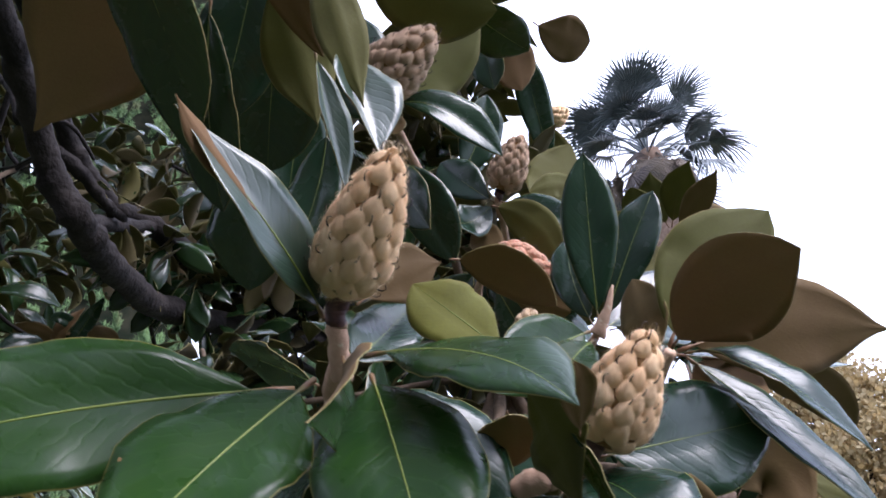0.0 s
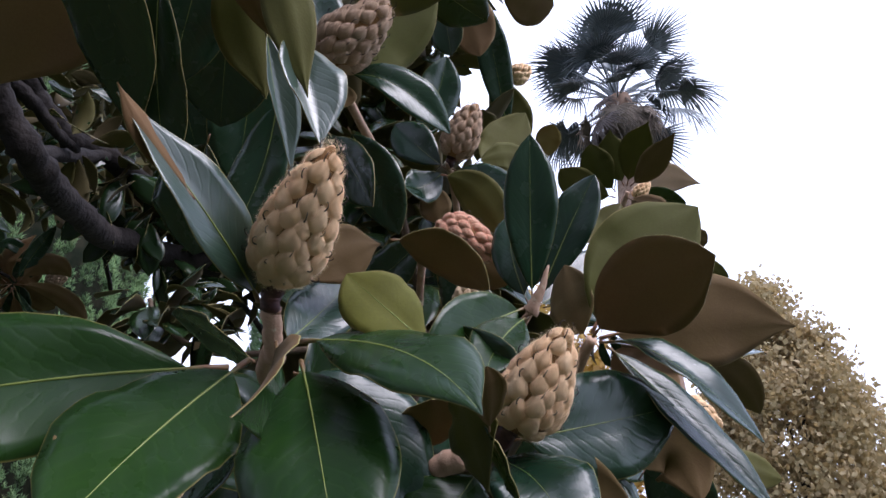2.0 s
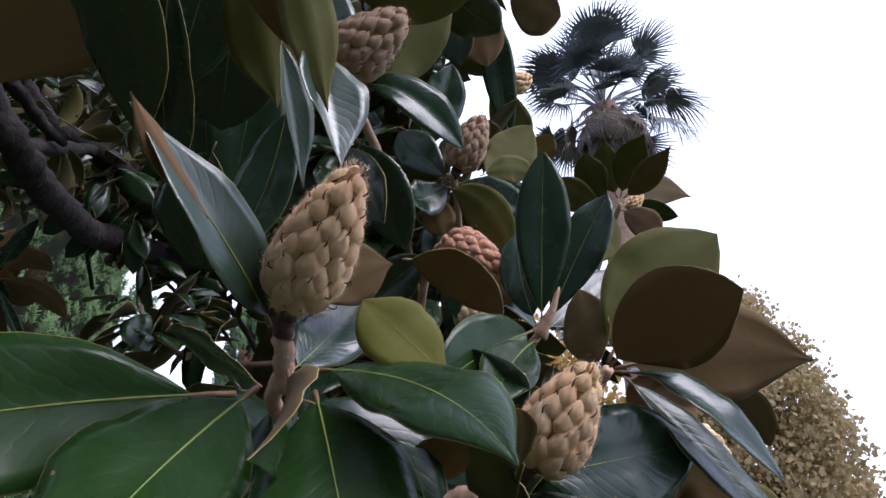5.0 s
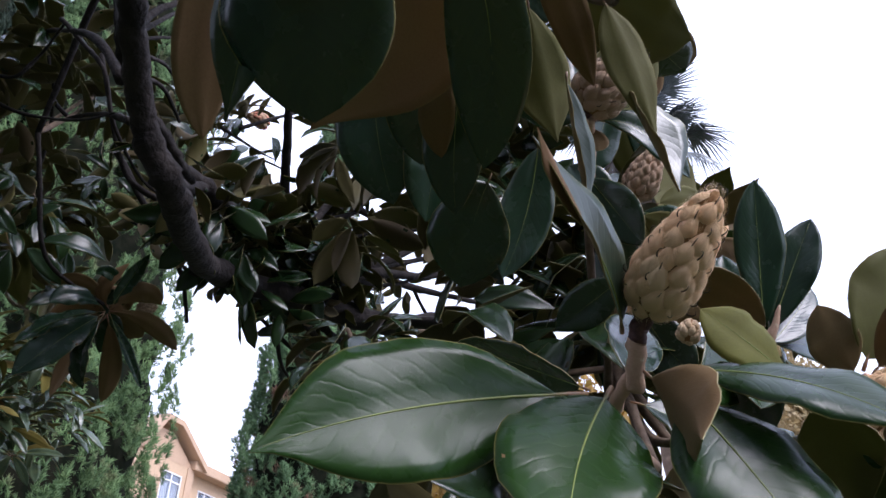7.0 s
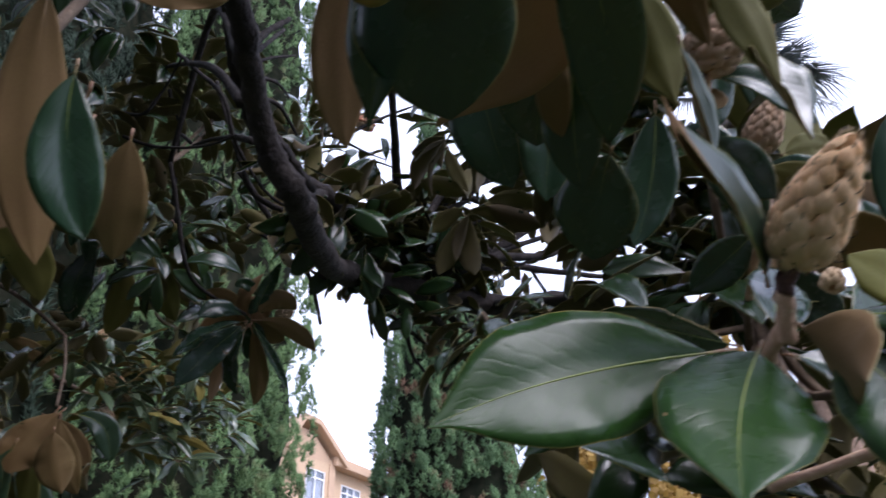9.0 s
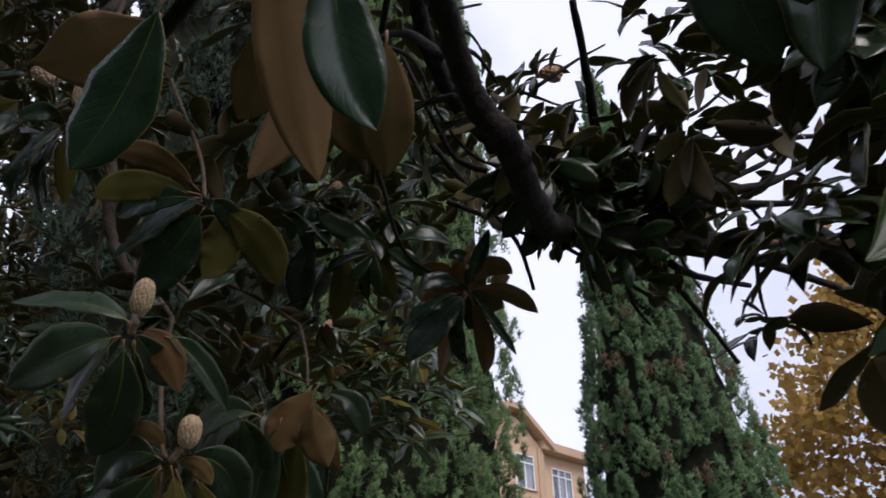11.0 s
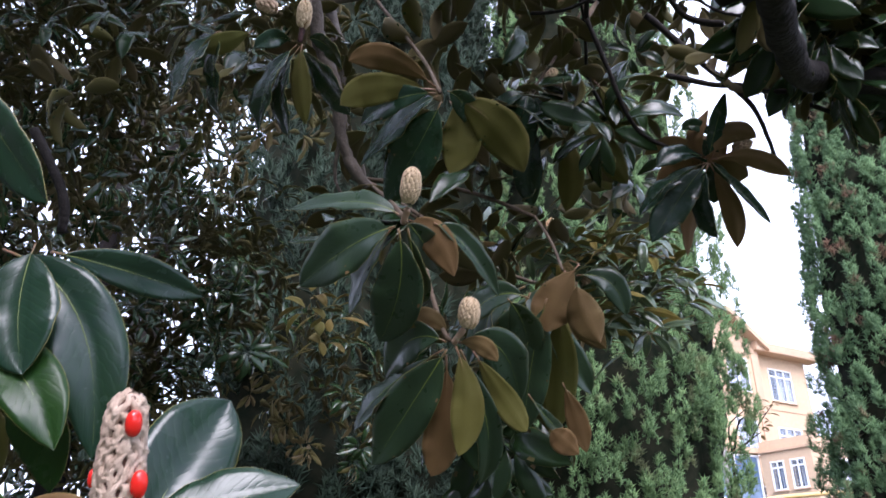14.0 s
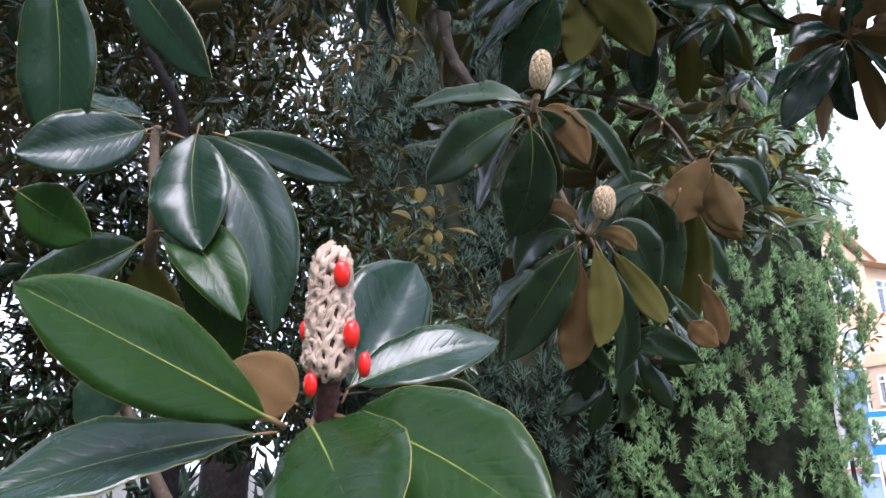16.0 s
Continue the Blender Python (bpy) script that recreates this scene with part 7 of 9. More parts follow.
c9 = thing("magnolia_branch", (-0.293, 0.556, 2.350), "magnolia leaf hanging alone, dull green with a brown back", "magnolia branch", "fruiting branches of the magnolia")
leaf(c9, (-0.300, 0.514, 2.413), (-0.325, 0.567, 2.304), (-0.330, 0.625, 2.195), (-0.655, 0.632, 0.413), 0.060, 12, -0.1)
leaf(c9, (-0.252, 0.522, 2.303), (-0.262, 0.548, 2.241), (-0.251, 0.579, 2.178), (0.521, -0.791, -0.321), 0.056, 20, -0.1, top=LEAF_TOP_DULL)
leaf(c9, (-0.194, 0.508, 2.417), (-0.198, 0.527, 2.387), (-0.201, 0.540, 2.365), (-0.518, 0.694, 0.501), 0.100, 10, -0.1)

c11 = thing("magnolia_branch", (-1.466, 1.102, 3.096), "shaded magnolia branch with a pale fruit on a rusty stem", "magnolia branch", "fruiting branches of the magnolia")
stalk(c11, [(-1.494, 1.154, 3.580), (-1.479, 1.132, 3.313), (-1.467, 1.103, 3.093)], 0.007, 0.006, TWIG_GREY, "twig")
stalk(c11, [(-1.469, 1.103, 3.090), (-1.451, 1.095, 3.123)], 0.006, 0.007, STALK, "fruit_neck")
fruit(c11, (-1.452, 1.096, 3.121), (-1.423, 1.078, 3.182), 0.0200, FELT_YOUNG, "pale young fruit cone in shade", count=70, seed=71, fuzz=0, pieces=False, hooks=False, bulge=0.6, shape=oblong_profile)
fruit(c11, (-1.520, 1.059, 3.199), (-1.553, 1.017, 3.220), 0.0180, FELT_GREY, "brownish fruit cone lying sideways", count=50, seed=72, fuzz=0, pieces=False, hooks=False, shape=oblong_profile)
leaf(c11, (-1.479, 1.095, 3.091), (-1.501, 1.050, 3.087), (-1.549, 1.024, 3.066), (-0.277, -0.883, -0.380), 0.055, 14, -0.1, top=LEAF_TOP_DULL, wave=0.05)
leaf(c11, (-1.476, 1.101, 3.085), (-1.546, 1.077, 2.993), (-1.605, 1.102, 2.886), (-0.277, -0.883, -0.380), 0.115, 14, -0.1, top=LEAF_TOP_DULL, wave=0.05)
leaf(c11, (-1.473, 1.107, 3.080), (-1.527, 1.103, 2.980), (-1.553, 1.155, 2.873), (-0.277, -0.883, -0.380), 0.105, 14, -0.1, top=LEAF_TOP_DULL, wave=0.05)
leaf(c11, (-1.467, 1.109, 3.085), (-1.488, 1.127, 2.992), (-1.509, 1.174, 2.898), (-0.371, 0.752, 0.545), 0.060, 14, -0.1, under=UNDER_OLIVE)
leaf(c11, (-1.456, 1.109, 3.098), (-1.408, 1.139, 3.070), (-1.397, 1.187, 3.014), (-0.277, -0.883, -0.380), 0.055, 14, -0.1, top=LEAF_TOP_DULL, wave=0.05)
leaf(c11, (-1.548, 1.018, 3.119), (-1.595, 0.974, 3.084), (-1.652, 0.938, 3.066), (-0.438, 0.530, 0.726), 0.055, 14, -0.1, under=UNDER_OLIVE)
leaf(c11, (-1.474, 1.104, 3.083), (-1.435, 1.170, 2.992), (-1.418, 1.238, 2.916), (-0.277, -0.883, -0.380), 0.100, 14, -0.1, top=LEAF_TOP_DULL, wave=0.05)
leaf(c11, (-1.618, 0.959, 3.120), (-1.679, 0.931, 3.044), (-1.758, 0.935, 2.944), (-0.277, -0.883, -0.380), 0.120, 14, -0.1, top=LEAF_TOP_DULL, wave=0.05)
leaf(c11, (-1.613, 0.963, 3.120), (-1.645, 0.978, 3.019), (-1.669, 1.028, 2.918), (-0.277, -0.883, -0.380), 0.110, 14, -0.1, top=LEAF_TOP_DULL, wave=0.05)

c12 = thing("magnolia_branch", (-1.193, 1.713, 3.138), "dark glossy magnolia shoot with a small bud-like fruit", "magnolia branch", "fruiting branches of the magnolia")
stalk(c12, [(-1.045, 1.925, 3.647), (-1.132, 1.824, 3.368), (-1.193, 1.713, 3.138)], 0.006, 0.005, TWIG_GREY, "twig")
fruit(c12, (-1.154, 1.729, 3.161), (-1.123, 1.733, 3.193), 0.0150, FELT_YOUNG, "small pale fruit cone", count=40, seed=73, fuzz=0, pieces=False, hooks=False, shape=oblong_profile)
leaf(c12, (-1.203, 1.705, 3.138), (-1.246, 1.660, 3.108), (-1.298, 1.647, 3.065), (0.556, -0.817, 0.151), 0.055, 14, -0.1, top=LEAF_TOP_DULL, wave=0.05)
leaf(c12, (-1.205, 1.707, 3.132), (-1.233, 1.688, 3.083), (-1.264, 1.708, 3.017), (0.371, -0.915, -0.159), 0.055, 14, -0.1, top=LEAF_TOP_DULL, wave=0.05)
leaf(c12, (-1.195, 1.715, 3.132), (-1.182, 1.739, 3.071), (-1.190, 1.777, 3.007), (0.777, -0.608, -0.166), 0.055, 14, -0.1, top=LEAF_TOP_DULL, wave=0.05)
leaf(c12, (-1.186, 1.721, 3.135), (-1.142, 1.757, 3.093), (-1.127, 1.810, 3.035), (0.836, -0.545, -0.072), 0.055, 14, -0.1, top=LEAF_TOP_DULL, wave=0.05)
leaf(c12, (-1.183, 1.717, 3.144), (-1.131, 1.744, 3.126), (-1.096, 1.799, 3.088), (0.808, -0.479, 0.343), 0.045, 14, -0.1, top=LEAF_TOP_DULL, wave=0.05)
leaf(c12, (-1.198, 1.709, 3.138), (-1.215, 1.711, 3.072), (-1.235, 1.755, 2.985), (0.613, -0.735, -0.290), 0.060, 14, -0.1, top=LEAF_TOP_DULL, wave=0.05)
leaf(c12, (-1.052, 1.814, 3.162), (-1.015, 1.879, 3.070), (-1.012, 1.931, 2.998), (-0.403, 0.791, 0.461), 0.085, 14, -0.1, under=UNDER_OLIVE)
leaf(c12, (-1.111, 1.820, 3.082), (-1.082, 1.883, 2.984), (-1.062, 1.964, 2.890), (-0.530, 0.639, 0.557), 0.085, 14, -0.1, under=UNDER_OLIVE)
leaf(c12, (-1.164, 1.806, 3.039), (-1.171, 1.848, 2.927), (-1.219, 1.879, 2.826), (-0.371, 0.752, 0.545), 0.080, 14, -0.1, under=UNDER_OLIVE)
leaf(c12, (-1.209, 1.758, 3.054), (-1.260, 1.764, 2.942), (-1.283, 1.815, 2.841), (0.440, -0.859, -0.262), 0.090, 14, -0.1, top=LEAF_TOP_DULL, wave=0.05)

# ---- the magnolia: farther leaves ----
rng = random.Random(5)
whorls = []
whorls += cloud(rng, (-0.407, 2.147, 3.129), (0.280, 0.280, 0.160), 16, 0.16, 7, 0.5)
whorls += cloud(rng, (-0.283, 2.347, 3.468), (0.300, 0.300, 0.300), 9, 0.16, 7, 0.5)
whorls += cloud(rng, (0.176, 1.594, 2.999), (0.160, 0.250, 0.250), 4, 0.15, 8, 0.5)
whorls += cloud(rng, (-0.407, 2.219, 3.266), (0.260, 0.250, 0.140), 12, 0.14, 7, 0.5)
whorls += cloud(rng, (-0.580, 1.854, 3.191), (0.200, 0.200, 0.150), 5, 0.15, 7, 0.5)
whorls += cloud(rng, (-0.103, 2.506, 3.596), (0.250, 0.250, 0.200), 5, 0.15, 6, 0.5)
whorls += cloud(rng, (-1.130, 1.753, 3.601), (0.400, 0.400, 0.400), 9, 0.16, 9, 0.5)
whorls += cloud(rng, (-1.260, 2.260, 3.370), (0.200, 0.250, 0.250), 1, 0.15, 9, 0.5)
whorls += cloud(rng, (-1.178, 1.871, 3.237), (0.250, 0.300, 0.350), 3, 0.16, 9, 0.5)
whorls += cloud(rng, (-0.745, 2.436, 3.673), (0.200, 0.200, 0.200), 5, 0.15, 7, 0.5)
whorls += cloud(rng, (0.141, 1.450, 2.822), (0.160, 0.250, 0.250), 12, 0.14, 9, 0.5)
whorls += cloud(rng, (0.300, 1.426, 3.065), (0.160, 0.200, 0.200), 9, 0.13, 9, 0.5)
whorls += cloud(rng, (0.400, 1.363, 2.590), (0.120, 0.200, 0.160), 7, 0.13, 9, 0.5)
whorls += cloud(rng, (0.250, 1.332, 2.439), (0.250, 0.200, 0.200), 9, 0.15, 9, 0.5)
whorls += cloud(rng, (0.119, 1.168, 2.902), (0.160, 0.200, 0.160), 3, 0.15, 9, 0.5)
whorls += cloud(rng, (-0.118, 1.415, 2.964), (0.180, 0.200, 0.200), 3, 0.15, 9, 0.5)
whorls += cloud(rng, (0.436, 1.249, 2.196), (0.120, 0.150, 0.120), 6, 0.13, 9, 0.5)
whorls += cloud(rng, (0.798, 1.957, 2.786), (0.100, 0.150, 0.160), 6, 0.13, 9, 0.5)
whorls += cloud(rng, (0.205, 1.225, 2.224), (0.300, 0.200, 0.200), 8, 0.16, 9, 0.5)
whorls += cloud(rng, (-1.318, 1.886, 3.164), (0.300, 0.350, 0.300), 2, 0.14, 9, 0.5)
whorls += cloud(rng, (-1.252, 1.530, 3.331), (0.400, 0.400, 0.300), 7, 0.16, 9, 0.5)
whorls += cloud(rng, (-1.489, 1.526, 2.629), (0.200, 0.250, 0.250), 6, 0.16, 9, 0.5)
whorls += cloud(rng, (-1.035, 1.732, 3.300), (0.160, 0.250, 0.200), 2, 0.14, 9, 0.5)
whorls += cloud(rng, (-1.984, 1.343, 3.571), (0.350, 0.400, 0.350), 9, 0.13, 9, 0.5)
whorls += cloud(rng, (-1.969, 1.000, 3.234), (0.300, 0.300, 0.300), 6, 0.12, 9, 0.5)
whorls += cloud(rng, (-1.546, 1.922, 2.416), (0.250, 0.250, 0.300), 8, 0.16, 9, 0.5)
whorls += cloud(rng, (-0.067, 2.773, 3.612), (0.300, 0.250, 0.250), 9, 0.13, 5, 0.5)
whorls += cloud(rng, (-0.148, 2.855, 2.938), (0.060, 0.060, 0.060), 2, 0.15, 6, 0.5)
whorls += cloud(rng, (-0.511, 1.967, 3.522), (0.120, 0.100, 0.100), 3, 0.12, 5, 0.5)
whorls += cloud(rng, (-1.198, 2.254, 3.956), (0.300, 0.300, 0.300), 8, 0.14, 8, 0.5)
whorls += cloud(rng, (-1.487, 2.427, 3.682), (0.300, 0.300, 0.300), 10, 0.14, 8, 0.5)
whorls += cloud(rng, (-1.506, 2.665, 3.524), (0.300, 0.300, 0.300), 8, 0.14, 8, 0.5)
whorls += cloud(rng, (-1.086, 2.432, 3.894), (0.300, 0.300, 0.300), 6, 0.14, 8, 0.5)
whorls += cloud(rng, (-0.863, 2.456, 3.887), (0.300, 0.300, 0.300), 6, 0.14, 8, 0.5)
whorls.append(((-0.037, 1.088, 2.354), (-0.3, -0.4, 0.5), 8, 0.085))
whorls.append(((-0.008, 1.079, 2.311), (-0.3, -0.4, 0.5), 8, 0.085))
whorls.append(((-0.045, 1.113, 2.311), (-0.3, -0.4, 0.5), 8, 0.085))
whorls.append(((0.002, 1.095, 2.303), (-0.3, -0.4, 0.5), 8, 0.085))
whorls.append(((-0.033, 1.114, 2.350), (-0.3, -0.4, 0.5), 8, 0.085))
whorls.append(((-0.547, 1.497, 3.061), (0.1, 0.4, -0.7), 7, 0.14))
whorls.append(((-0.528, 1.602, 3.028), (0.0, 0.8, 0.5), 7, 0.14))
whorls.append(((-0.549, 1.795, 3.029), (-0.7, -0.6, -1.2), 7, 0.14))
whorls.append(((-0.527, 1.942, 3.039), (-0.1, -0.9, -0.4), 7, 0.14))
whorls.append(((-0.479, 2.061, 3.014), (0.3, -0.4, 0.1), 7, 0.14))
whorls.append(((-0.423, 2.177, 3.001), (0.2, -1.0, -0.2), 7, 0.14))
whorls.append(((-0.430, 2.050, 3.179), (-0.5, -0.2, -0.7), 7, 0.14))
whorls.append(((-0.354, 2.197, 3.139), (0.4, -0.1, -1.0), 7, 0.14))
whorls.append(((-0.315, 2.322, 3.097), (0.1, 0.6, -0.7), 7, 0.14))
whorls.append(((-0.478, 1.792, 3.103), (-0.6, -0.2, 0.6), 7, 0.14))
whorls.append(((-0.338, 2.055, 3.260), (1.0, 0.3, 0.5), 7, 0.14))
whorls.append(((-0.409, 1.878, 3.246), (0.7, -0.2, -1.1), 7, 0.14))
whorls.append(((-0.592, 1.757, 3.042), (0.3, 0.1, -0.6), 7, 0.14))
whorls.append(((-0.409, 2.276, 2.972), (-0.5, -0.2, -0.4), 7, 0.14))
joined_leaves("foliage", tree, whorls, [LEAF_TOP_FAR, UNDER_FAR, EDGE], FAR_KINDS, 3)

whorls = cloud(rng, (-2.9, 0.6, 4.9), (1.7, 1.3, 0.9), 330, 0.12, 10, 0.5)
whorls += cloud(rng, (-3.5, 0.5, 3.9), (1.1, 1.3, 0.8), 330, 0.12, 10, 0.5)
# unseen crown overhead, added to keep sky and sun off the left shoots
whorls += cloud(rng, (-1.1, -0.8, 5.5), (2.5, 2.2, 0.8), 400, 0.235, 10, 0.5)
whorls += cloud(rng, (-3.724, 1.529, 4.777), (0.9, 0.9, 0.7), 170, 0.12, 10, 0.5)
whorls += cloud(rng, (-3.112, 1.199, 5.095), (1.0, 1.0, 0.7), 150, 0.12, 10, 0.5)
whorls += cloud(rng, (-4.258, 1.733, 4.313), (0.7, 0.7, 0.6), 70, 0.12, 10, 0.5)
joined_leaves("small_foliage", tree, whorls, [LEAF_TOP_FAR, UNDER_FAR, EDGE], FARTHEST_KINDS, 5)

whorls = []
whorls.append(((-1.309, 1.500, 2.999), (-0.3, 0.4, 0.6), 7, 0.16))
whorls.append(((-1.184, 1.587, 3.054), (0.5, -0.0, 0.3), 7, 0.16))
whorls.append(((-1.112, 1.823, 3.030), (0.3, 0.0, 0.4), 7, 0.16))
whorls.append(((-1.318, 1.879, 2.864), (-0.4, -0.5, 0.5), 7, 0.16))
whorls.append(((-1.502, 1.919, 2.755), (-0.1, -0.4, 0.7), 7, 0.16))
whorls.append(((-1.665, 1.519, 3.149), (-0.3, -0.1, 0.4), 7, 0.16))
whorls.append(((-1.878, 1.369, 3.307), (0.2, 0.1, 0.3), 7, 0.16))
whorls.append(((-1.450, 1.732, 2.894), (-0.3, -0.3, 0.5), 7, 0.16))
whorls.append(((-1.302, 2.098, 2.532), (-0.2, -0.4, 0.6), 7, 0.16))
whorls.append(((-1.408, 1.816, 2.328), (0.6, 0.6, 0.6), 7, 0.16))
whorls.append(((-1.679, 1.707, 2.327), (-0.6, -0.4, 0.4), 7, 0.16))
whorls.append(((-1.031, 1.831, 3.145), (0.3, -0.6, 0.3), 7, 0.16))
whorls.append(((-1.312, 1.396, 3.164), (-0.6, 0.0, 0.4), 7, 0.16))
whorls.append(((-1.884, 1.201, 3.323), (0.6, -0.3, 0.6), 7, 0.16))
whorls.append(((-1.955, 1.639, 2.994), (0.4, 0.5, 0.8), 7, 0.16))
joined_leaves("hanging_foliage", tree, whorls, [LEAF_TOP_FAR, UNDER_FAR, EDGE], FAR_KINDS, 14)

c10 = thing("magnolia_branch", (-1.557, 2.627, 2.869), "young magnolia shoots with narrow pale leaves and small fruits", "magnolia branch", "fruiting branches of the magnolia")
rng = random.Random(11)
whorls = []
whorls.append(((-1.701, 2.131, 3.014), (-0.30, -0.5, 0.8), 11, 0.15))
whorls.append(((-1.675, 2.316, 2.983), (-0.10, -0.5, 0.8), 11, 0.15))
whorls.append(((-1.632, 2.367, 3.059), (0.10, -0.5, 0.8), 11, 0.15))
whorls.append(((-1.609, 2.482, 3.022), (-0.10, -0.5, 0.8), 11, 0.15))
whorls.append(((-1.589, 2.588, 2.994), (-0.10, -0.5, 0.8), 11, 0.15))
whorls.append(((-1.513, 2.652, 2.983), (0.20, -0.5, 0.8), 11, 0.15))
whorls.append(((-1.464, 2.728, 3.031), (0.20, -0.5, 0.8), 11, 0.15))
whorls.append(((-1.445, 2.777, 2.982), (0.10, -0.5, 0.8), 11, 0.15))
whorls.append(((-1.528, 2.708, 2.886), (-0.20, -0.5, 0.8), 11, 0.15))
whorls.append(((-1.494, 2.821, 2.864), (0.30, -0.5, 0.8), 11, 0.15))
whorls.append(((-1.583, 2.660, 2.793), (0.30, -0.5, 0.8), 11, 0.15))
whorls.append(((-1.613, 2.550, 2.815), (-0.20, -0.5, 0.8), 11, 0.15))
whorls.append(((-1.466, 2.874, 2.921), (0.20, -0.5, 0.8), 11, 0.15))
whorls.append(((-1.555, 2.795, 2.732), (-0.10, -0.5, 0.8), 11, 0.15))
whorls.append(((-1.394, 2.874, 3.000), (-0.10, -0.5, 0.8), 11, 0.15))
whorls.append(((-1.400, 2.938, 2.900), (0.00, -0.5, 0.8), 11, 0.15))
whorls.append(((-1.451, 2.894, 2.805), (0.30, -0.5, 0.8), 11, 0.15))
whorls.append(((-1.571, 2.530, 2.890), (0.10, -0.5, 0.8), 11, 0.15))
whorls.append(((-1.617, 2.411, 2.909), (0.00, -0.5, 0.8), 11, 0.15))
whorls.append(((-1.514, 2.554, 3.021), (-0.20, -0.5, 0.8), 11, 0.15))
whorls.append(((-1.392, 2.677, 3.079), (0.30, -0.5, 0.8), 11, 0.15))
whorls.append(((-1.523, 2.393, 3.037), (0.20, -0.5, 0.8), 11, 0.15))
whorls.append(((-1.431, 2.559, 3.001), (-0.20, -0.5, 0.8), 11, 0.15))
whorls.append(((-1.342, 2.882, 2.941), (0.30, -0.5, 0.8), 11, 0.15))
joined_leaves("foliage", c10, whorls, [LEAF_TOP_YOUNG, UNDER_YOUNG, EDGE], NARROW_KINDS, 9)
whorls = []
whorls.append(((-2.141, 1.714, 2.848), (0.2, -0.6, 0.7), 7, 0.11))
whorls.append(((-2.137, 1.789, 2.720), (0.2, -0.6, 0.7), 7, 0.11))
whorls.append(((-2.254, 1.848, 2.661), (0.2, -0.6, 0.7), 7, 0.11))
whorls.append(((-2.256, 1.783, 2.775), (0.2, -0.6, 0.7), 7, 0.11))
whorls.append(((-1.522, 2.572, 3.025), (0.2, -0.6, 0.7), 7, 0.11))
whorls.append(((-1.407, 2.687, 3.005), (0.2, -0.6, 0.7), 7, 0.11))
whorls.append(((-1.488, 2.569, 2.853), (0.2, -0.6, 0.7), 7, 0.11))
joined_leaves("golden_foliage", c10, whorls, [UNDER_YOUNG, UNDER_YOUNG, EDGE], FAR_KINDS, 12)
fruit(c10, (-1.608, 2.447, 2.969), (-1.548, 2.481, 2.945), 0.0260, FELT, "small fruit cone among narrow leaves", count=44, seed=50, fuzz=0, pieces=False, hooks=False)
fruit(c10, (-1.600, 2.551, 2.931), (-1.551, 2.602, 2.911), 0.0260, FELT_YOUNG, "small fruit cone among narrow leaves", count=44, seed=51, fuzz=0, pieces=False, hooks=False)
fruit(c10, (-1.620, 2.449, 2.850), (-1.563, 2.492, 2.809), 0.0260, FELT_GREY, "small fruit cone among narrow leaves", count=44, seed=52, fuzz=0, pieces=False, hooks=False)
fruit(c10, (-1.612, 2.369, 3.077), (-1.583, 2.360, 3.122), 0.0180, FELT, "small fruit cone among narrow leaves", count=44, seed=53, fuzz=0, pieces=False, hooks=False)
leaf(c10, (-1.548, 2.633, 2.869), (-1.508, 2.630, 2.877), (-1.453, 2.642, 2.877), (-0.121, 0.906, 0.406), 0.050, 10, -0.1)
leaf(c10, (-1.661, 2.260, 2.872), (-1.685, 2.193, 2.943), (-1.769, 2.104, 2.979), (-0.561, 0.697, 0.447), 0.060, 10, -0.1)
leaf(c10, (-1.387, 1.922, 2.624), (-1.341, 1.997, 2.566), (-1.316, 2.071, 2.486), (-0.619, 0.671, 0.407), 0.090, 10, -0.1)
leaf(c10, (-1.690, 2.344, 3.010), (-1.629, 2.361, 3.020), (-1.595, 2.419, 3.023), (0.599, -0.687, -0.412), 0.034, 14, -0.1, top=LEAF_TOP_YOUNG, under=UNDER_YOUNG)
leaf(c10, (-1.685, 2.336, 3.006), (-1.629, 2.369, 2.986), (-1.557, 2.371, 2.923), (0.147, -0.973, -0.180), 0.034, 14, -0.1, top=LEAF_TOP_YOUNG, under=UNDER_YOUNG)
leaf(c10, (-1.685, 2.336, 3.006), (-1.679, 2.343, 2.960), (-1.700, 2.389, 2.908), (0.524, -0.713, -0.466), 0.034, 14, -0.1, top=LEAF_TOP_YOUNG, under=UNDER_YOUNG)
leaf(c10, (-1.669, 2.314, 2.993), (-1.709, 2.278, 2.950), (-1.750, 2.244, 2.881), (0.849, -0.358, -0.390), 0.034, 14, -0.1, top=LEAF_TOP_YOUNG, under=UNDER_YOUNG)
leaf(c10, (-1.685, 2.336, 3.006), (-1.714, 2.272, 3.018), (-1.746, 2.210, 3.002), (-0.807, 0.377, 0.454), 0.034, 14, -0.1, top=LEAF_TOP_YOUNG, under=UNDER_YOUNG)
leaf(c10, (-1.690, 2.344, 3.010), (-1.690, 2.277, 3.064), (-1.676, 2.193, 3.074), (0.270, -0.356, -0.894), 0.034, 14, -0.1, top=LEAF_TOP_YOUNG, under=UNDER_YOUNG)
leaf(c10, (-1.679, 2.329, 3.002), (-1.643, 2.295, 3.055), (-1.619, 2.279, 3.088), (0.401, -0.642, -0.654), 0.034, 14, -0.1, top=LEAF_TOP_YOUNG, under=UNDER_YOUNG)
leaf(c10, (-1.717, 2.381, 3.031), (-1.638, 2.399, 3.063), (-1.553, 2.403, 3.058), (0.195, -0.838, -0.510), 0.034, 14, -0.1, top=LEAF_TOP_YOUNG, under=UNDER_YOUNG)
leaf(c10, (-1.642, 2.469, 2.998), (-1.575, 2.504, 2.990), (-1.499, 2.514, 2.941), (0.405, -0.846, 0.346), 0.034, 14, -0.1, top=LEAF_TOP_YOUNG, under=UNDER_YOUNG)
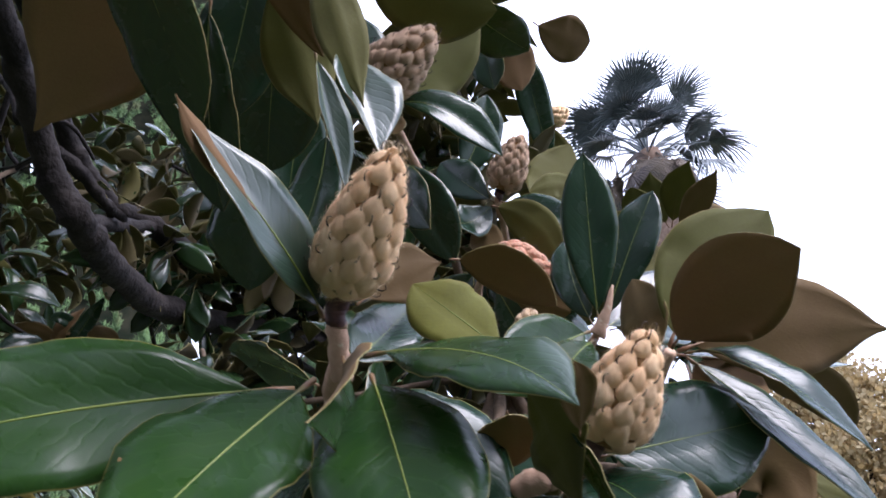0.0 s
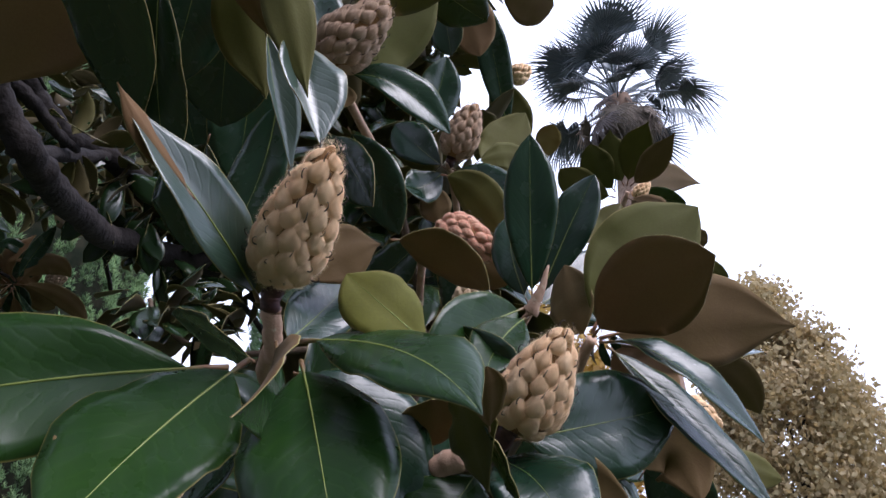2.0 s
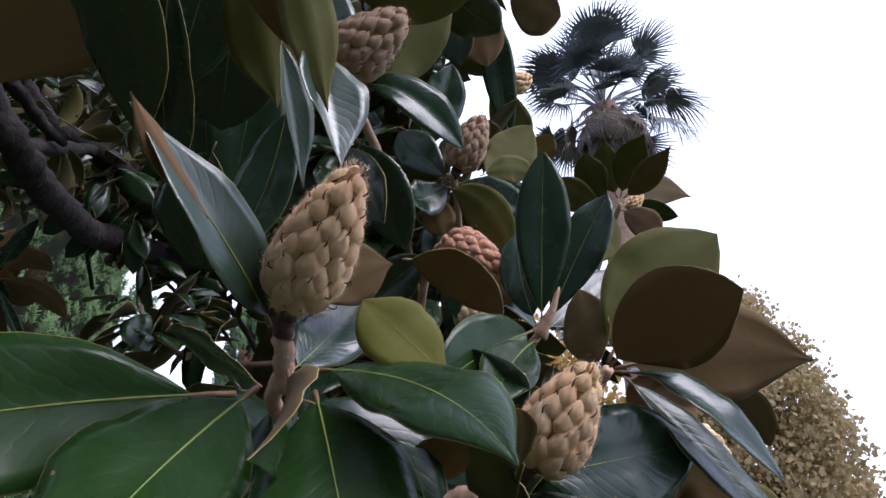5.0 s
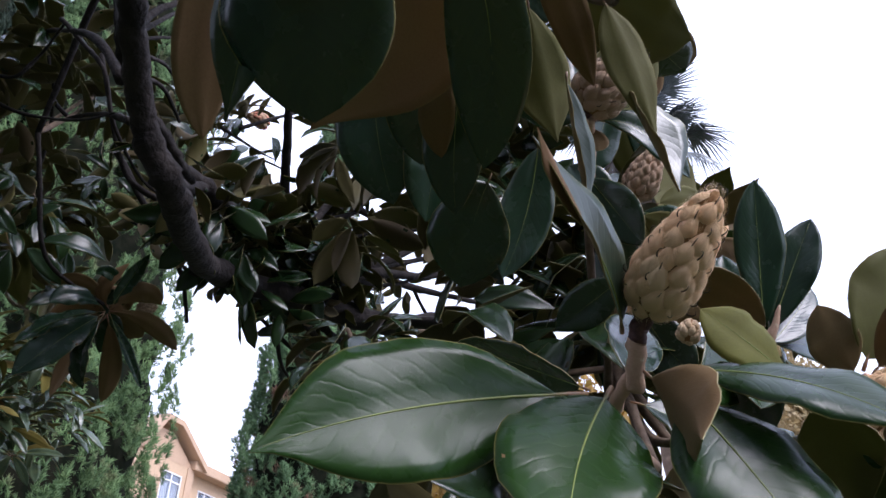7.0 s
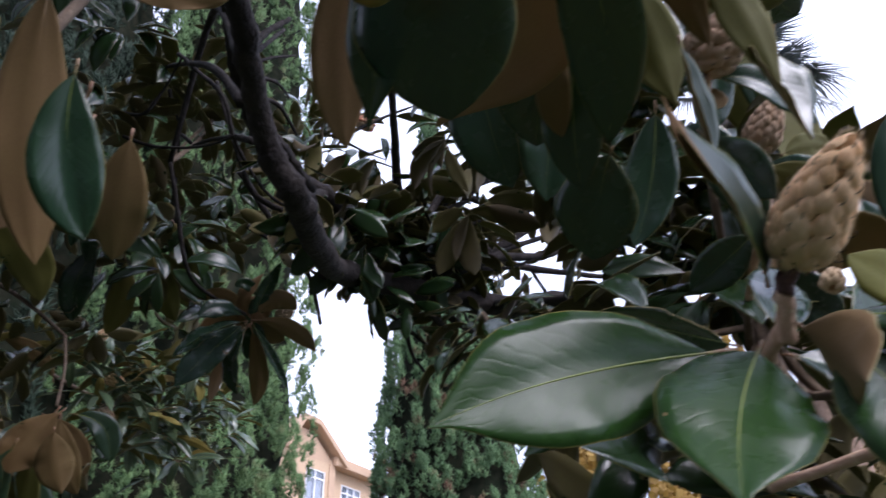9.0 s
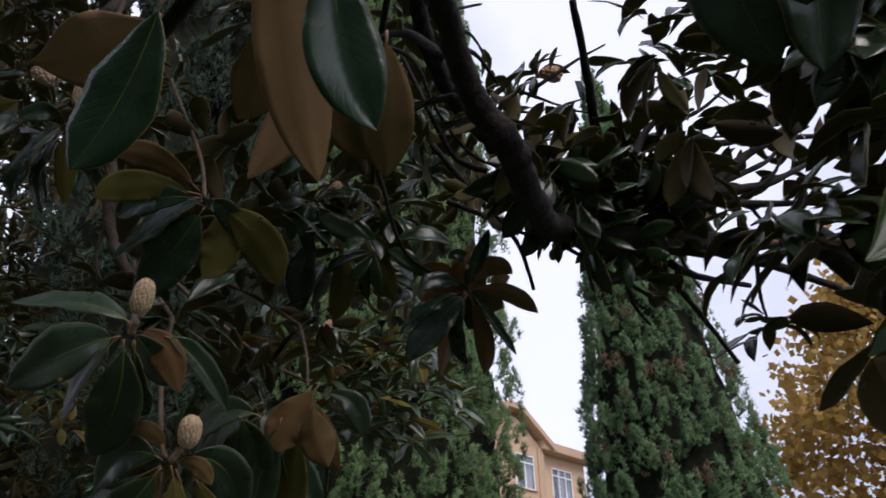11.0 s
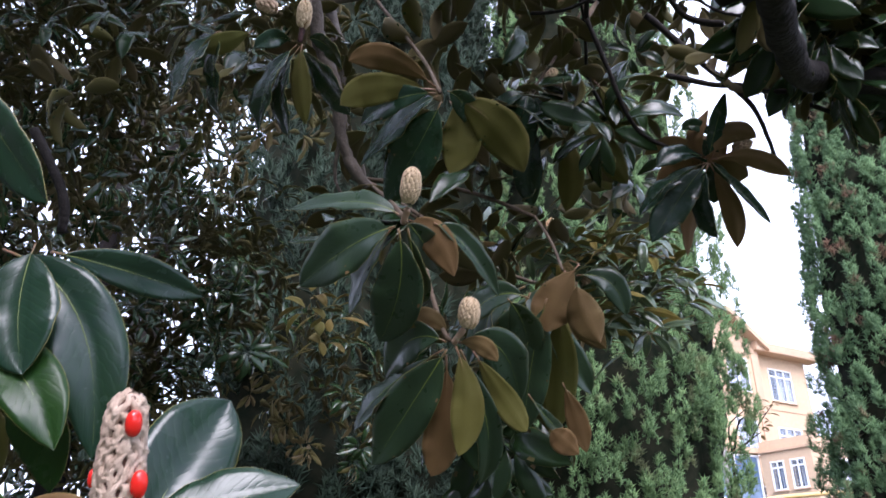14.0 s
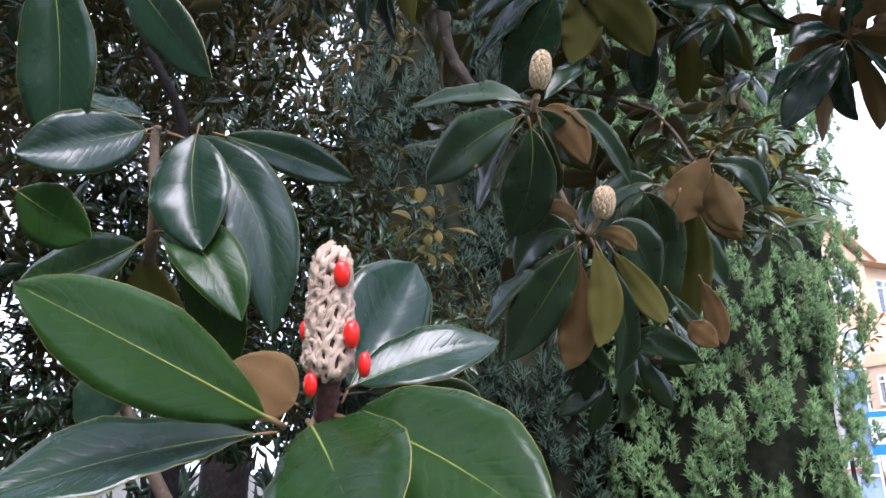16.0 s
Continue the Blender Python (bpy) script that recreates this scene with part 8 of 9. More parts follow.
leaf(c10, (-1.611, 2.423, 2.974), (-1.564, 2.451, 2.950), (-1.527, 2.496, 2.909), (0.203, -0.769, -0.606), 0.034, 14, -0.1, top=LEAF_TOP_YOUNG, under=UNDER_YOUNG)
leaf(c10, (-1.596, 2.400, 2.962), (-1.594, 2.406, 2.911), (-1.630, 2.470, 2.859), (-0.456, 0.659, 0.598), 0.034, 14, -0.1, top=LEAF_TOP_YOUNG, under=UNDER_YOUNG)
leaf(c10, (-1.627, 2.446, 2.986), (-1.671, 2.390, 2.966), (-1.716, 2.337, 2.921), (0.756, -0.652, 0.060), 0.034, 14, -0.1, top=LEAF_TOP_YOUNG, under=UNDER_YOUNG)
leaf(c10, (-1.616, 2.431, 2.978), (-1.645, 2.364, 2.994), (-1.701, 2.338, 3.004), (-0.598, 0.671, 0.438), 0.034, 14, -0.1, top=LEAF_TOP_YOUNG, under=UNDER_YOUNG)
leaf(c10, (-1.616, 2.431, 2.978), (-1.629, 2.367, 3.011), (-1.647, 2.315, 3.020), (-0.679, 0.403, 0.614), 0.034, 14, -0.1, top=LEAF_TOP_YOUNG, under=UNDER_YOUNG)
leaf(c10, (-1.601, 2.407, 2.966), (-1.566, 2.367, 3.026), (-1.564, 2.374, 3.086), (0.758, -0.528, -0.383), 0.034, 14, -0.1, top=LEAF_TOP_YOUNG, under=UNDER_YOUNG)
leaf(c10, (-1.642, 2.469, 2.998), (-1.580, 2.463, 3.043), (-1.544, 2.499, 3.083), (0.647, -0.495, -0.580), 0.034, 14, -0.1, top=LEAF_TOP_YOUNG, under=UNDER_YOUNG)
leaf(c10, (-1.552, 2.518, 2.934), (-1.493, 2.533, 2.943), (-1.465, 2.599, 2.949), (0.686, -0.726, -0.031), 0.034, 14, -0.1, top=LEAF_TOP_YOUNG, under=UNDER_YOUNG)
leaf(c10, (-1.532, 2.485, 2.918), (-1.495, 2.517, 2.875), (-1.481, 2.582, 2.821), (0.214, -0.748, -0.629), 0.034, 14, -0.1, top=LEAF_TOP_YOUNG, under=UNDER_YOUNG)
leaf(c10, (-1.576, 2.558, 2.953), (-1.587, 2.546, 2.911), (-1.607, 2.544, 2.845), (0.603, -0.794, -0.073), 0.034, 14, -0.1, top=LEAF_TOP_YOUNG, under=UNDER_YOUNG)
leaf(c10, (-1.552, 2.518, 2.934), (-1.579, 2.483, 2.906), (-1.640, 2.497, 2.871), (0.114, -0.981, 0.159), 0.034, 14, -0.1, top=LEAF_TOP_YOUNG, under=UNDER_YOUNG)
leaf(c10, (-1.561, 2.534, 2.942), (-1.594, 2.470, 2.949), (-1.645, 2.431, 2.940), (0.741, -0.611, 0.278), 0.034, 14, -0.1, top=LEAF_TOP_YOUNG, under=UNDER_YOUNG)
leaf(c10, (-1.552, 2.518, 2.934), (-1.579, 2.439, 2.970), (-1.625, 2.386, 2.988), (0.642, -0.570, -0.512), 0.034, 14, -0.1, top=LEAF_TOP_YOUNG, under=UNDER_YOUNG)
leaf(c10, (-1.576, 2.558, 2.953), (-1.551, 2.518, 3.001), (-1.556, 2.528, 3.046), (0.483, -0.797, -0.364), 0.034, 14, -0.1, top=LEAF_TOP_YOUNG, under=UNDER_YOUNG)
leaf(c10, (-1.566, 2.542, 2.946), (-1.517, 2.527, 2.987), (-1.494, 2.554, 3.022), (0.508, -0.784, -0.356), 0.034, 14, -0.1, top=LEAF_TOP_YOUNG, under=UNDER_YOUNG)
leaf(c10, (-1.479, 2.599, 2.886), (-1.409, 2.628, 2.890), (-1.374, 2.718, 2.892), (0.708, -0.638, 0.303), 0.034, 14, -0.1, top=LEAF_TOP_YOUNG, under=UNDER_YOUNG)
leaf(c10, (-1.497, 2.632, 2.901), (-1.444, 2.672, 2.869), (-1.411, 2.747, 2.823), (0.281, -0.677, -0.680), 0.034, 14, -0.1, top=LEAF_TOP_YOUNG, under=UNDER_YOUNG)
leaf(c10, (-1.465, 2.574, 2.875), (-1.459, 2.577, 2.834), (-1.471, 2.606, 2.777), (0.124, -0.943, -0.310), 0.034, 14, -0.1, top=LEAF_TOP_YOUNG, under=UNDER_YOUNG)
leaf(c10, (-1.474, 2.591, 2.883), (-1.512, 2.545, 2.857), (-1.577, 2.541, 2.823), (0.557, -0.770, -0.312), 0.034, 14, -0.1, top=LEAF_TOP_YOUNG, under=UNDER_YOUNG)
leaf(c10, (-1.474, 2.591, 2.883), (-1.512, 2.529, 2.881), (-1.576, 2.508, 2.872), (0.517, -0.550, -0.656), 0.034, 14, -0.1, top=LEAF_TOP_YOUNG, under=UNDER_YOUNG)
leaf(c10, (-1.507, 2.649, 2.909), (-1.524, 2.585, 2.936), (-1.550, 2.531, 2.938), (0.164, -0.292, -0.942), 0.034, 14, -0.1, top=LEAF_TOP_YOUNG, under=UNDER_YOUNG)
leaf(c10, (-1.497, 2.632, 2.901), (-1.469, 2.585, 2.964), (-1.434, 2.523, 2.991), (-0.270, 0.512, 0.816), 0.034, 14, -0.1, top=LEAF_TOP_YOUNG, under=UNDER_YOUNG)
leaf(c10, (-1.484, 2.607, 2.890), (-1.431, 2.593, 2.935), (-1.370, 2.554, 2.941), (-0.369, -0.918, -0.145), 0.034, 14, -0.1, top=LEAF_TOP_YOUNG, under=UNDER_YOUNG)
leaf(c10, (-1.455, 2.674, 2.807), (-1.384, 2.713, 2.798), (-1.316, 2.751, 2.764), (-0.381, 0.867, 0.322), 0.034, 14, -0.1, top=LEAF_TOP_YOUNG, under=UNDER_YOUNG)
leaf(c10, (-1.450, 2.665, 2.804), (-1.406, 2.691, 2.780), (-1.358, 2.698, 2.722), (0.423, -0.897, 0.127), 0.034, 14, -0.1, top=LEAF_TOP_YOUNG, under=UNDER_YOUNG)
leaf(c10, (-1.464, 2.691, 2.814), (-1.462, 2.691, 2.773), (-1.454, 2.674, 2.699), (0.730, -0.663, 0.167), 0.034, 14, -0.1, top=LEAF_TOP_YOUNG, under=UNDER_YOUNG)
leaf(c10, (-1.441, 2.648, 2.797), (-1.488, 2.590, 2.777), (-1.527, 2.517, 2.723), (0.769, -0.610, 0.189), 0.034, 14, -0.1, top=LEAF_TOP_YOUNG, under=UNDER_YOUNG)
leaf(c10, (-1.482, 2.726, 2.828), (-1.518, 2.656, 2.840), (-1.540, 2.563, 2.815), (-0.877, 0.283, 0.388), 0.034, 14, -0.1, top=LEAF_TOP_YOUNG, under=UNDER_YOUNG)
leaf(c10, (-1.473, 2.708, 2.821), (-1.485, 2.638, 2.865), (-1.484, 2.545, 2.872), (0.866, -0.199, -0.459), 0.034, 14, -0.1, top=LEAF_TOP_YOUNG, under=UNDER_YOUNG)
leaf(c10, (-1.450, 2.665, 2.804), (-1.415, 2.635, 2.851), (-1.384, 2.604, 2.871), (-0.120, -0.790, -0.601), 0.034, 14, -0.1, top=LEAF_TOP_YOUNG, under=UNDER_YOUNG)
leaf(c10, (-1.478, 2.717, 2.824), (-1.416, 2.705, 2.878), (-1.345, 2.669, 2.892), (-0.314, -0.948, -0.059), 0.034, 14, -0.1, top=LEAF_TOP_YOUNG, under=UNDER_YOUNG)
leaf(c10, (-1.432, 2.733, 2.728), (-1.350, 2.760, 2.750), (-1.274, 2.787, 2.743), (0.271, -0.893, 0.359), 0.034, 14, -0.1, top=LEAF_TOP_YOUNG, under=UNDER_YOUNG)
leaf(c10, (-1.445, 2.760, 2.738), (-1.414, 2.781, 2.703), (-1.417, 2.865, 2.664), (0.566, -0.571, -0.595), 0.034, 14, -0.1, top=LEAF_TOP_YOUNG, under=UNDER_YOUNG)
leaf(c10, (-1.449, 2.769, 2.741), (-1.457, 2.756, 2.706), (-1.484, 2.781, 2.656), (0.126, -0.973, -0.192), 0.034, 14, -0.1, top=LEAF_TOP_YOUNG, under=UNDER_YOUNG)
leaf(c10, (-1.463, 2.795, 2.751), (-1.484, 2.766, 2.721), (-1.495, 2.712, 2.656), (0.935, -0.354, -0.002), 0.034, 14, -0.1, top=LEAF_TOP_YOUNG, under=UNDER_YOUNG)
leaf(c10, (-1.427, 2.724, 2.725), (-1.473, 2.643, 2.741), (-1.524, 2.572, 2.735), (0.812, -0.499, 0.302), 0.034, 14, -0.1, top=LEAF_TOP_YOUNG, under=UNDER_YOUNG)
leaf(c10, (-1.441, 2.751, 2.735), (-1.471, 2.666, 2.775), (-1.500, 2.575, 2.784), (0.951, -0.296, 0.084), 0.034, 14, -0.1, top=LEAF_TOP_YOUNG, under=UNDER_YOUNG)
leaf(c10, (-1.449, 2.769, 2.741), (-1.435, 2.719, 2.788), (-1.410, 2.647, 2.795), (-0.331, -0.471, -0.818), 0.034, 14, -0.1, top=LEAF_TOP_YOUNG, under=UNDER_YOUNG)
leaf(c10, (-1.454, 2.777, 2.744), (-1.387, 2.788, 2.772), (-1.331, 2.817, 2.780), (-0.373, 0.868, 0.328), 0.034, 14, -0.1, top=LEAF_TOP_YOUNG, under=UNDER_YOUNG)
leaf(c10, (-1.567, 2.603, 2.766), (-1.511, 2.626, 2.761), (-1.448, 2.632, 2.724), (-0.112, -0.635, -0.764), 0.034, 14, -0.1, top=LEAF_TOP_YOUNG, under=UNDER_YOUNG)
leaf(c10, (-1.572, 2.611, 2.769), (-1.520, 2.642, 2.747), (-1.495, 2.716, 2.716), (-0.614, 0.669, 0.420), 0.034, 14, -0.1, top=LEAF_TOP_YOUNG, under=UNDER_YOUNG)
leaf(c10, (-1.567, 2.603, 2.766), (-1.559, 2.609, 2.723), (-1.558, 2.625, 2.658), (0.472, -0.871, -0.135), 0.034, 14, -0.1, top=LEAF_TOP_YOUNG, under=UNDER_YOUNG)
leaf(c10, (-1.567, 2.603, 2.766), (-1.596, 2.560, 2.748), (-1.632, 2.526, 2.706), (0.471, -0.754, 0.458), 0.034, 14, -0.1, top=LEAF_TOP_YOUNG, under=UNDER_YOUNG)
leaf(c10, (-1.577, 2.620, 2.772), (-1.617, 2.544, 2.787), (-1.670, 2.487, 2.781), (0.791, -0.530, 0.306), 0.034, 14, -0.1, top=LEAF_TOP_YOUNG, under=UNDER_YOUNG)
leaf(c10, (-1.592, 2.645, 2.782), (-1.594, 2.583, 2.827), (-1.578, 2.490, 2.831), (-0.598, 0.188, 0.779), 0.034, 14, -0.1, top=LEAF_TOP_YOUNG, under=UNDER_YOUNG)
leaf(c10, (-1.597, 2.653, 2.786), (-1.584, 2.604, 2.831), (-1.578, 2.566, 2.850), (0.912, -0.098, -0.399), 0.034, 14, -0.1, top=LEAF_TOP_YOUNG, under=UNDER_YOUNG)
leaf(c10, (-1.597, 2.653, 2.786), (-1.526, 2.662, 2.821), (-1.469, 2.687, 2.837), (0.424, -0.348, -0.836), 0.034, 14, -0.1, top=LEAF_TOP_YOUNG, under=UNDER_YOUNG)
leaf(c10, (-1.595, 2.486, 2.857), (-1.529, 2.514, 2.859), (-1.462, 2.533, 2.829), (0.333, -0.943, 0.011), 0.034, 14, -0.1, top=LEAF_TOP_YOUNG, under=UNDER_YOUNG)
leaf(c10, (-1.611, 2.510, 2.868), (-1.586, 2.526, 2.832), (-1.570, 2.551, 2.773), (-0.431, 0.882, 0.190), 0.034, 14, -0.1, top=LEAF_TOP_YOUNG, under=UNDER_YOUNG)
leaf(c10, (-1.636, 2.550, 2.886), (-1.646, 2.538, 2.848), (-1.674, 2.549, 2.795), (0.903, -0.219, -0.369), 0.034, 14, -0.1, top=LEAF_TOP_YOUNG, under=UNDER_YOUNG)
leaf(c10, (-1.636, 2.550, 2.886), (-1.682, 2.498, 2.860), (-1.763, 2.493, 2.828), (-0.517, 0.778, 0.356), 0.034, 14, -0.1, top=LEAF_TOP_YOUNG, under=UNDER_YOUNG)
leaf(c10, (-1.626, 2.534, 2.879), (-1.656, 2.467, 2.894), (-1.702, 2.426, 2.894), (0.527, -0.475, -0.704), 0.034, 14, -0.1, top=LEAF_TOP_YOUNG, under=UNDER_YOUNG)
leaf(c10, (-1.616, 2.518, 2.871), (-1.618, 2.453, 2.921), (-1.617, 2.383, 2.937), (0.598, -0.354, -0.719), 0.034, 14, -0.1, top=LEAF_TOP_YOUNG, under=UNDER_YOUNG)
leaf(c10, (-1.641, 2.558, 2.890), (-1.596, 2.526, 2.952), (-1.580, 2.535, 3.004), (-0.118, -0.984, -0.137), 0.034, 14, -0.1, top=LEAF_TOP_YOUNG, under=UNDER_YOUNG)
leaf(c10, (-1.641, 2.558, 2.890), (-1.566, 2.574, 2.921), (-1.522, 2.640, 2.946), (0.635, -0.708, -0.310), 0.034, 14, -0.1, top=LEAF_TOP_YOUNG, under=UNDER_YOUNG)

# ---- the boughs that carry the shoots ----
branch("small_bough", tree, [(-0.190, 2.430, 3.080), (0.150, 2.100, 2.900), (0.420, 1.750, 2.750), (0.330, 1.200, 2.350)], 0.022, 0.01, BARK, 8, 0.14, 91)
branch("bough", tree, [(-0.420, 0.880, 2.960), (-0.600, 1.000, 3.600), (-1.300, 1.400, 4.200), (-2.230, 1.730, 4.140)], 0.03, 0.03, BARK, 8, 0.14, 92)
branch("bough", tree, [(-1.300, 1.400, 4.200), (-1.412, 1.266, 3.903), (-1.524, 1.132, 3.506)], 0.026, 0.021, BARK_GREY, 8, 0.14, 118)
branch("bough", tree, [(-2.230, 1.730, 4.140), (-2.151, 1.775, 3.814)], 0.03, 0.028, BARK_GREY, 8, 0.14, 93)
branch("bough", tree, [(0.799, 3.856, 1.200), (0.000, 2.600, 1.150), (-0.750, 1.250, 1.200), (-0.950, 0.750, 1.350)], 0.035, 0.012, BARK, 8, 0.14, 94)
branch("twig", b1, [(0.330, 1.200, 2.350), (0.320, 1.080, 2.220), (0.300, 0.950, 2.130)], 0.008, 0.005, TWIG_GREY, 8, 0.14, 95)
branch("twig", b2, [(0.330, 1.200, 2.350), (0.282, 1.093, 2.171), (0.234, 0.886, 2.052)], 0.008, 0.005, TWIG_GREY, 8, 0.14, 96)
branch("twig", b3, [(0.330, 1.200, 2.350), (0.352, 1.162, 2.236), (0.374, 1.023, 2.182)], 0.008, 0.005, TWIG_GREY, 8, 0.14, 97)
branch("twig", b4, [(0.330, 1.200, 2.350), (0.381, 1.132, 2.208), (0.431, 0.964, 2.127)], 0.008, 0.005, TWIG_GREY, 8, 0.14, 98)
branch("twig", b5, [(0.330, 1.200, 2.350), (0.304, 1.161, 2.380), (0.278, 1.023, 2.471)], 0.008, 0.005, TWIG_GREY, 8, 0.14, 99)
branch("twig", b9, [(0.330, 1.200, 2.350), (0.316, 1.204, 2.310), (0.302, 1.107, 2.330)], 0.008, 0.005, TWIG_GREY, 8, 0.14, 100)
branch("twig", tree, [(0.330, 1.200, 2.350), (0.072, 1.126, 2.292), (-0.008, 1.079, 2.311), (-0.037, 1.088, 2.354)], 0.005, 0.003, TWIG_GREY, 8, 0.14, 101)
branch("twig", b8, [(0.420, 1.750, 2.750), (0.368, 1.318, 2.469)], 0.008, 0.006, TWIG_GREY, 8, 0.14, 102)
branch("twig", b10, [(-0.190, 2.430, 3.080), (0.350, 2.500, 3.000), (0.733, 2.346, 2.912)], 0.012, 0.009, TWIG_GREY, 8, 0.14, 103)
branch("twig", b6, [(-0.420, 0.880, 2.960), (-0.105, 0.777, 2.906), (0.210, 0.623, 2.442), (0.210, 0.613, 2.412)], 0.009, 0.004, TWIG_GREY, 8, 0.14, 104)
branch("twig", b7, [(-0.420, 0.880, 2.960), (-0.181, 0.697, 2.879), (0.057, 0.464, 2.389), (0.057, 0.454, 2.359)], 0.009, 0.004, TWIG_GREY, 8, 0.14, 105)
branch("twig", c8, [(-0.420, 0.880, 2.960), (-0.398, 0.757, 2.883), (-0.375, 0.585, 2.396), (-0.375, 0.575, 2.366)], 0.009, 0.004, TWIG_GREY, 8, 0.14, 106)
branch("twig", c9, [(-0.420, 0.880, 2.960), (-0.354, 0.728, 2.906), (-0.289, 0.526, 2.442), (-0.289, 0.516, 2.412)], 0.009, 0.004, TWIG_GREY, 8, 0.14, 107)
branch("twig", c1, [(-0.950, 0.750, 1.350), (-0.911, 0.651, 1.533), (-0.872, 0.552, 1.716)], 0.01, 0.007, TWIG_GREY, 8, 0.14, 108)
branch("twig", c2, [(-0.950, 0.750, 1.350), (-1.089, 0.630, 1.642), (-1.228, 0.510, 1.935)], 0.01, 0.007, TWIG_GREY, 8, 0.14, 109)
branch("twig", c11, [(-2.230, 1.730, 4.140), (-1.494, 1.154, 3.580)], 0.012, 0.007, TWIG_GREY, 8, 0.14, 116)
branch("twig", c12, [(-0.937, 1.600, 3.173), (-0.980, 1.780, 3.420), (-1.045, 1.925, 3.647)], 0.007, 0.005, TWIG_GREY, 8, 0.14, 117)
branch("twig", c3, [(-2.370, 2.150, 3.490), (-1.791, 1.614, 3.044)], 0.012, 0.007, TWIG_GREY, 8, 0.14, 110)
branch("twig", c4, [(-1.791, 1.614, 3.044), (-1.257, 1.333, 2.609)], 0.007, 0.005, TWIG_GREY, 8, 0.14, 111)
branch("twig", c5, [(-1.791, 1.614, 3.044), (-1.500, 1.750, 2.950), (-1.223, 1.734, 2.753)], 0.008, 0.005, TWIG_GREY, 8, 0.14, 112)
branch("twig", c6, [(-2.230, 1.730, 4.140), (-1.611, 1.455, 3.586)], 0.012, 0.007, TWIG_GREY, 8, 0.14, 113)
branch("twig", c10, [(-2.370, 2.150, 3.490), (-2.000, 2.500, 3.100), (-1.557, 2.627, 2.869)], 0.01, 0.005, TWIG_GREY, 8, 0.14, 114)
branch("small_bough", tree, [(-0.466, 1.081, 2.930), (-0.720, 1.330, 3.400), (-0.937, 1.600, 3.173)], 0.012, 0.0065, BARK, 8, 0.14, 115)

# ---- a second evergreen beyond, small-leaved and thin against the sky ----
far_tree = thing("evergreen_tree", (-6.47, 2.60, 0), "tall evergreen with narrow glossy leaves in thin dark tufts", "evergreen tree")
branch("trunk", far_tree, [(-6.47, 2.60, -0.1), (-6.37, 2.60, 2.5), (-6.47, 2.80, 7.5)], 0.16, 0.04, BARK, 10, 0.15, 9)
rng = random.Random(8)
whorls = []
whorls += cloud(rng, (-5.569, 2.071, 5.447), (1.100, 1.300, 1.500), 119, 0.18, 10, 0.5)
whorls += cloud(rng, (-5.370, 2.854, 4.137), (1.000, 1.100, 1.100), 136, 0.18, 10, 0.5)
whorls += cloud(rng, (-4.134, 2.413, 5.611), (0.900, 0.900, 0.900), 76, 0.18, 10, 0.5)
whorls += cloud(rng, (-6.193, 2.032, 3.699), (0.900, 0.900, 1.200), 128, 0.18, 10, 0.5)
whorls += cloud(rng, (-6.039, 0.824, 3.904), (0.700, 0.800, 1.000), 162, 0.18, 10, 0.5)
whorls += cloud(rng, (-6.197, 1.382, 2.550), (0.700, 0.700, 0.700), 128, 0.18, 10, 0.5)
whorls += cloud(rng, (-5.284, 3.065, 4.331), (0.600, 0.600, 0.600), 60, 0.18, 10, 0.5)
whorls += cloud(rng, (-5.037, 1.405, 3.533), (0.500, 0.500, 0.500), 68, 0.18, 10, 0.5)
whorls += cloud(rng, (-4.759, 1.091, 4.552), (0.500, 0.500, 0.600), 60, 0.18, 10, 0.5)
whorls += cloud(rng, (-5.132, 4.236, 3.495), (0.600, 0.600, 0.800), 50, 0.16, 10, 0.5)
whorls += cloud(rng, (-6.342, 3.110, 3.031), (1.000, 0.800, 0.800), 153, 0.18, 10, 0.5)
whorls += cloud(rng, (-5.908, 1.130, 5.334), (0.900, 0.900, 1.200), 128, 0.18, 10, 0.5)
joined_leaves("foliage", far_tree, whorls, [LEAF_TOP_FAR, UNDER_FAR, EDGE], FARTHEST_KINDS, 4)

# ---- cypresses, palm and street tree ----
cypress("cypress", -1.92, 11.29, 12.8, 1.90, 27000, "tall pointed green cypress with brown seed patches", 3, NEEDLES, 0.068, 0.3, radians(-95), power=0.95, lean=0.055)
cypress("cypress", -4.61, 7.71, 17.0, 1.80, 42000, "dense columnar cypress with fresh green sprays", 8, NEEDLES_FRESH, 0.055, 0.3, radians(-70), power=0.45)
cypress("cypress", -6.75, 5.35, 14.0, 1.45, 9000, "dark shaded cypress behind the magnolia", 14, NEEDLES_SHADED, 0.105, 0.3, radians(-40), power=0.55)
cypress("cypress", -5.95, 6.35, 14.0, 1.25, 9000, "dense dark green cypress in the row", 21, NEEDLES_SHADED, 0.10, 0.3, radians(-60), power=0.4)
cypress("cypress", -9.6, 4.6, 13.0, 2.4, 800, "thin dark conifer letting specks of sky through", 31, NEEDLES_SHADED, 0.34, 0.3, None, power=0.4, core=False)
palm(3.33, 11.11, 11.55, "tall fan palm with a shaggy crown and a fibrous trunk")
small_tree("plane_tree", 9.25, 21.2, 13.2, 2.4, 1.5, 42000, 0.15, AUTUMN, "dense street tree with yellow-brown autumn leaves", "tree", 4)
small_tree("plane_tree", 2.1, 19.5, 11.4, 3.4, 1.5, 15000, 0.20, AUTUMN_GOLD, "spreading street tree with golden autumn leaves", "tree", 9)


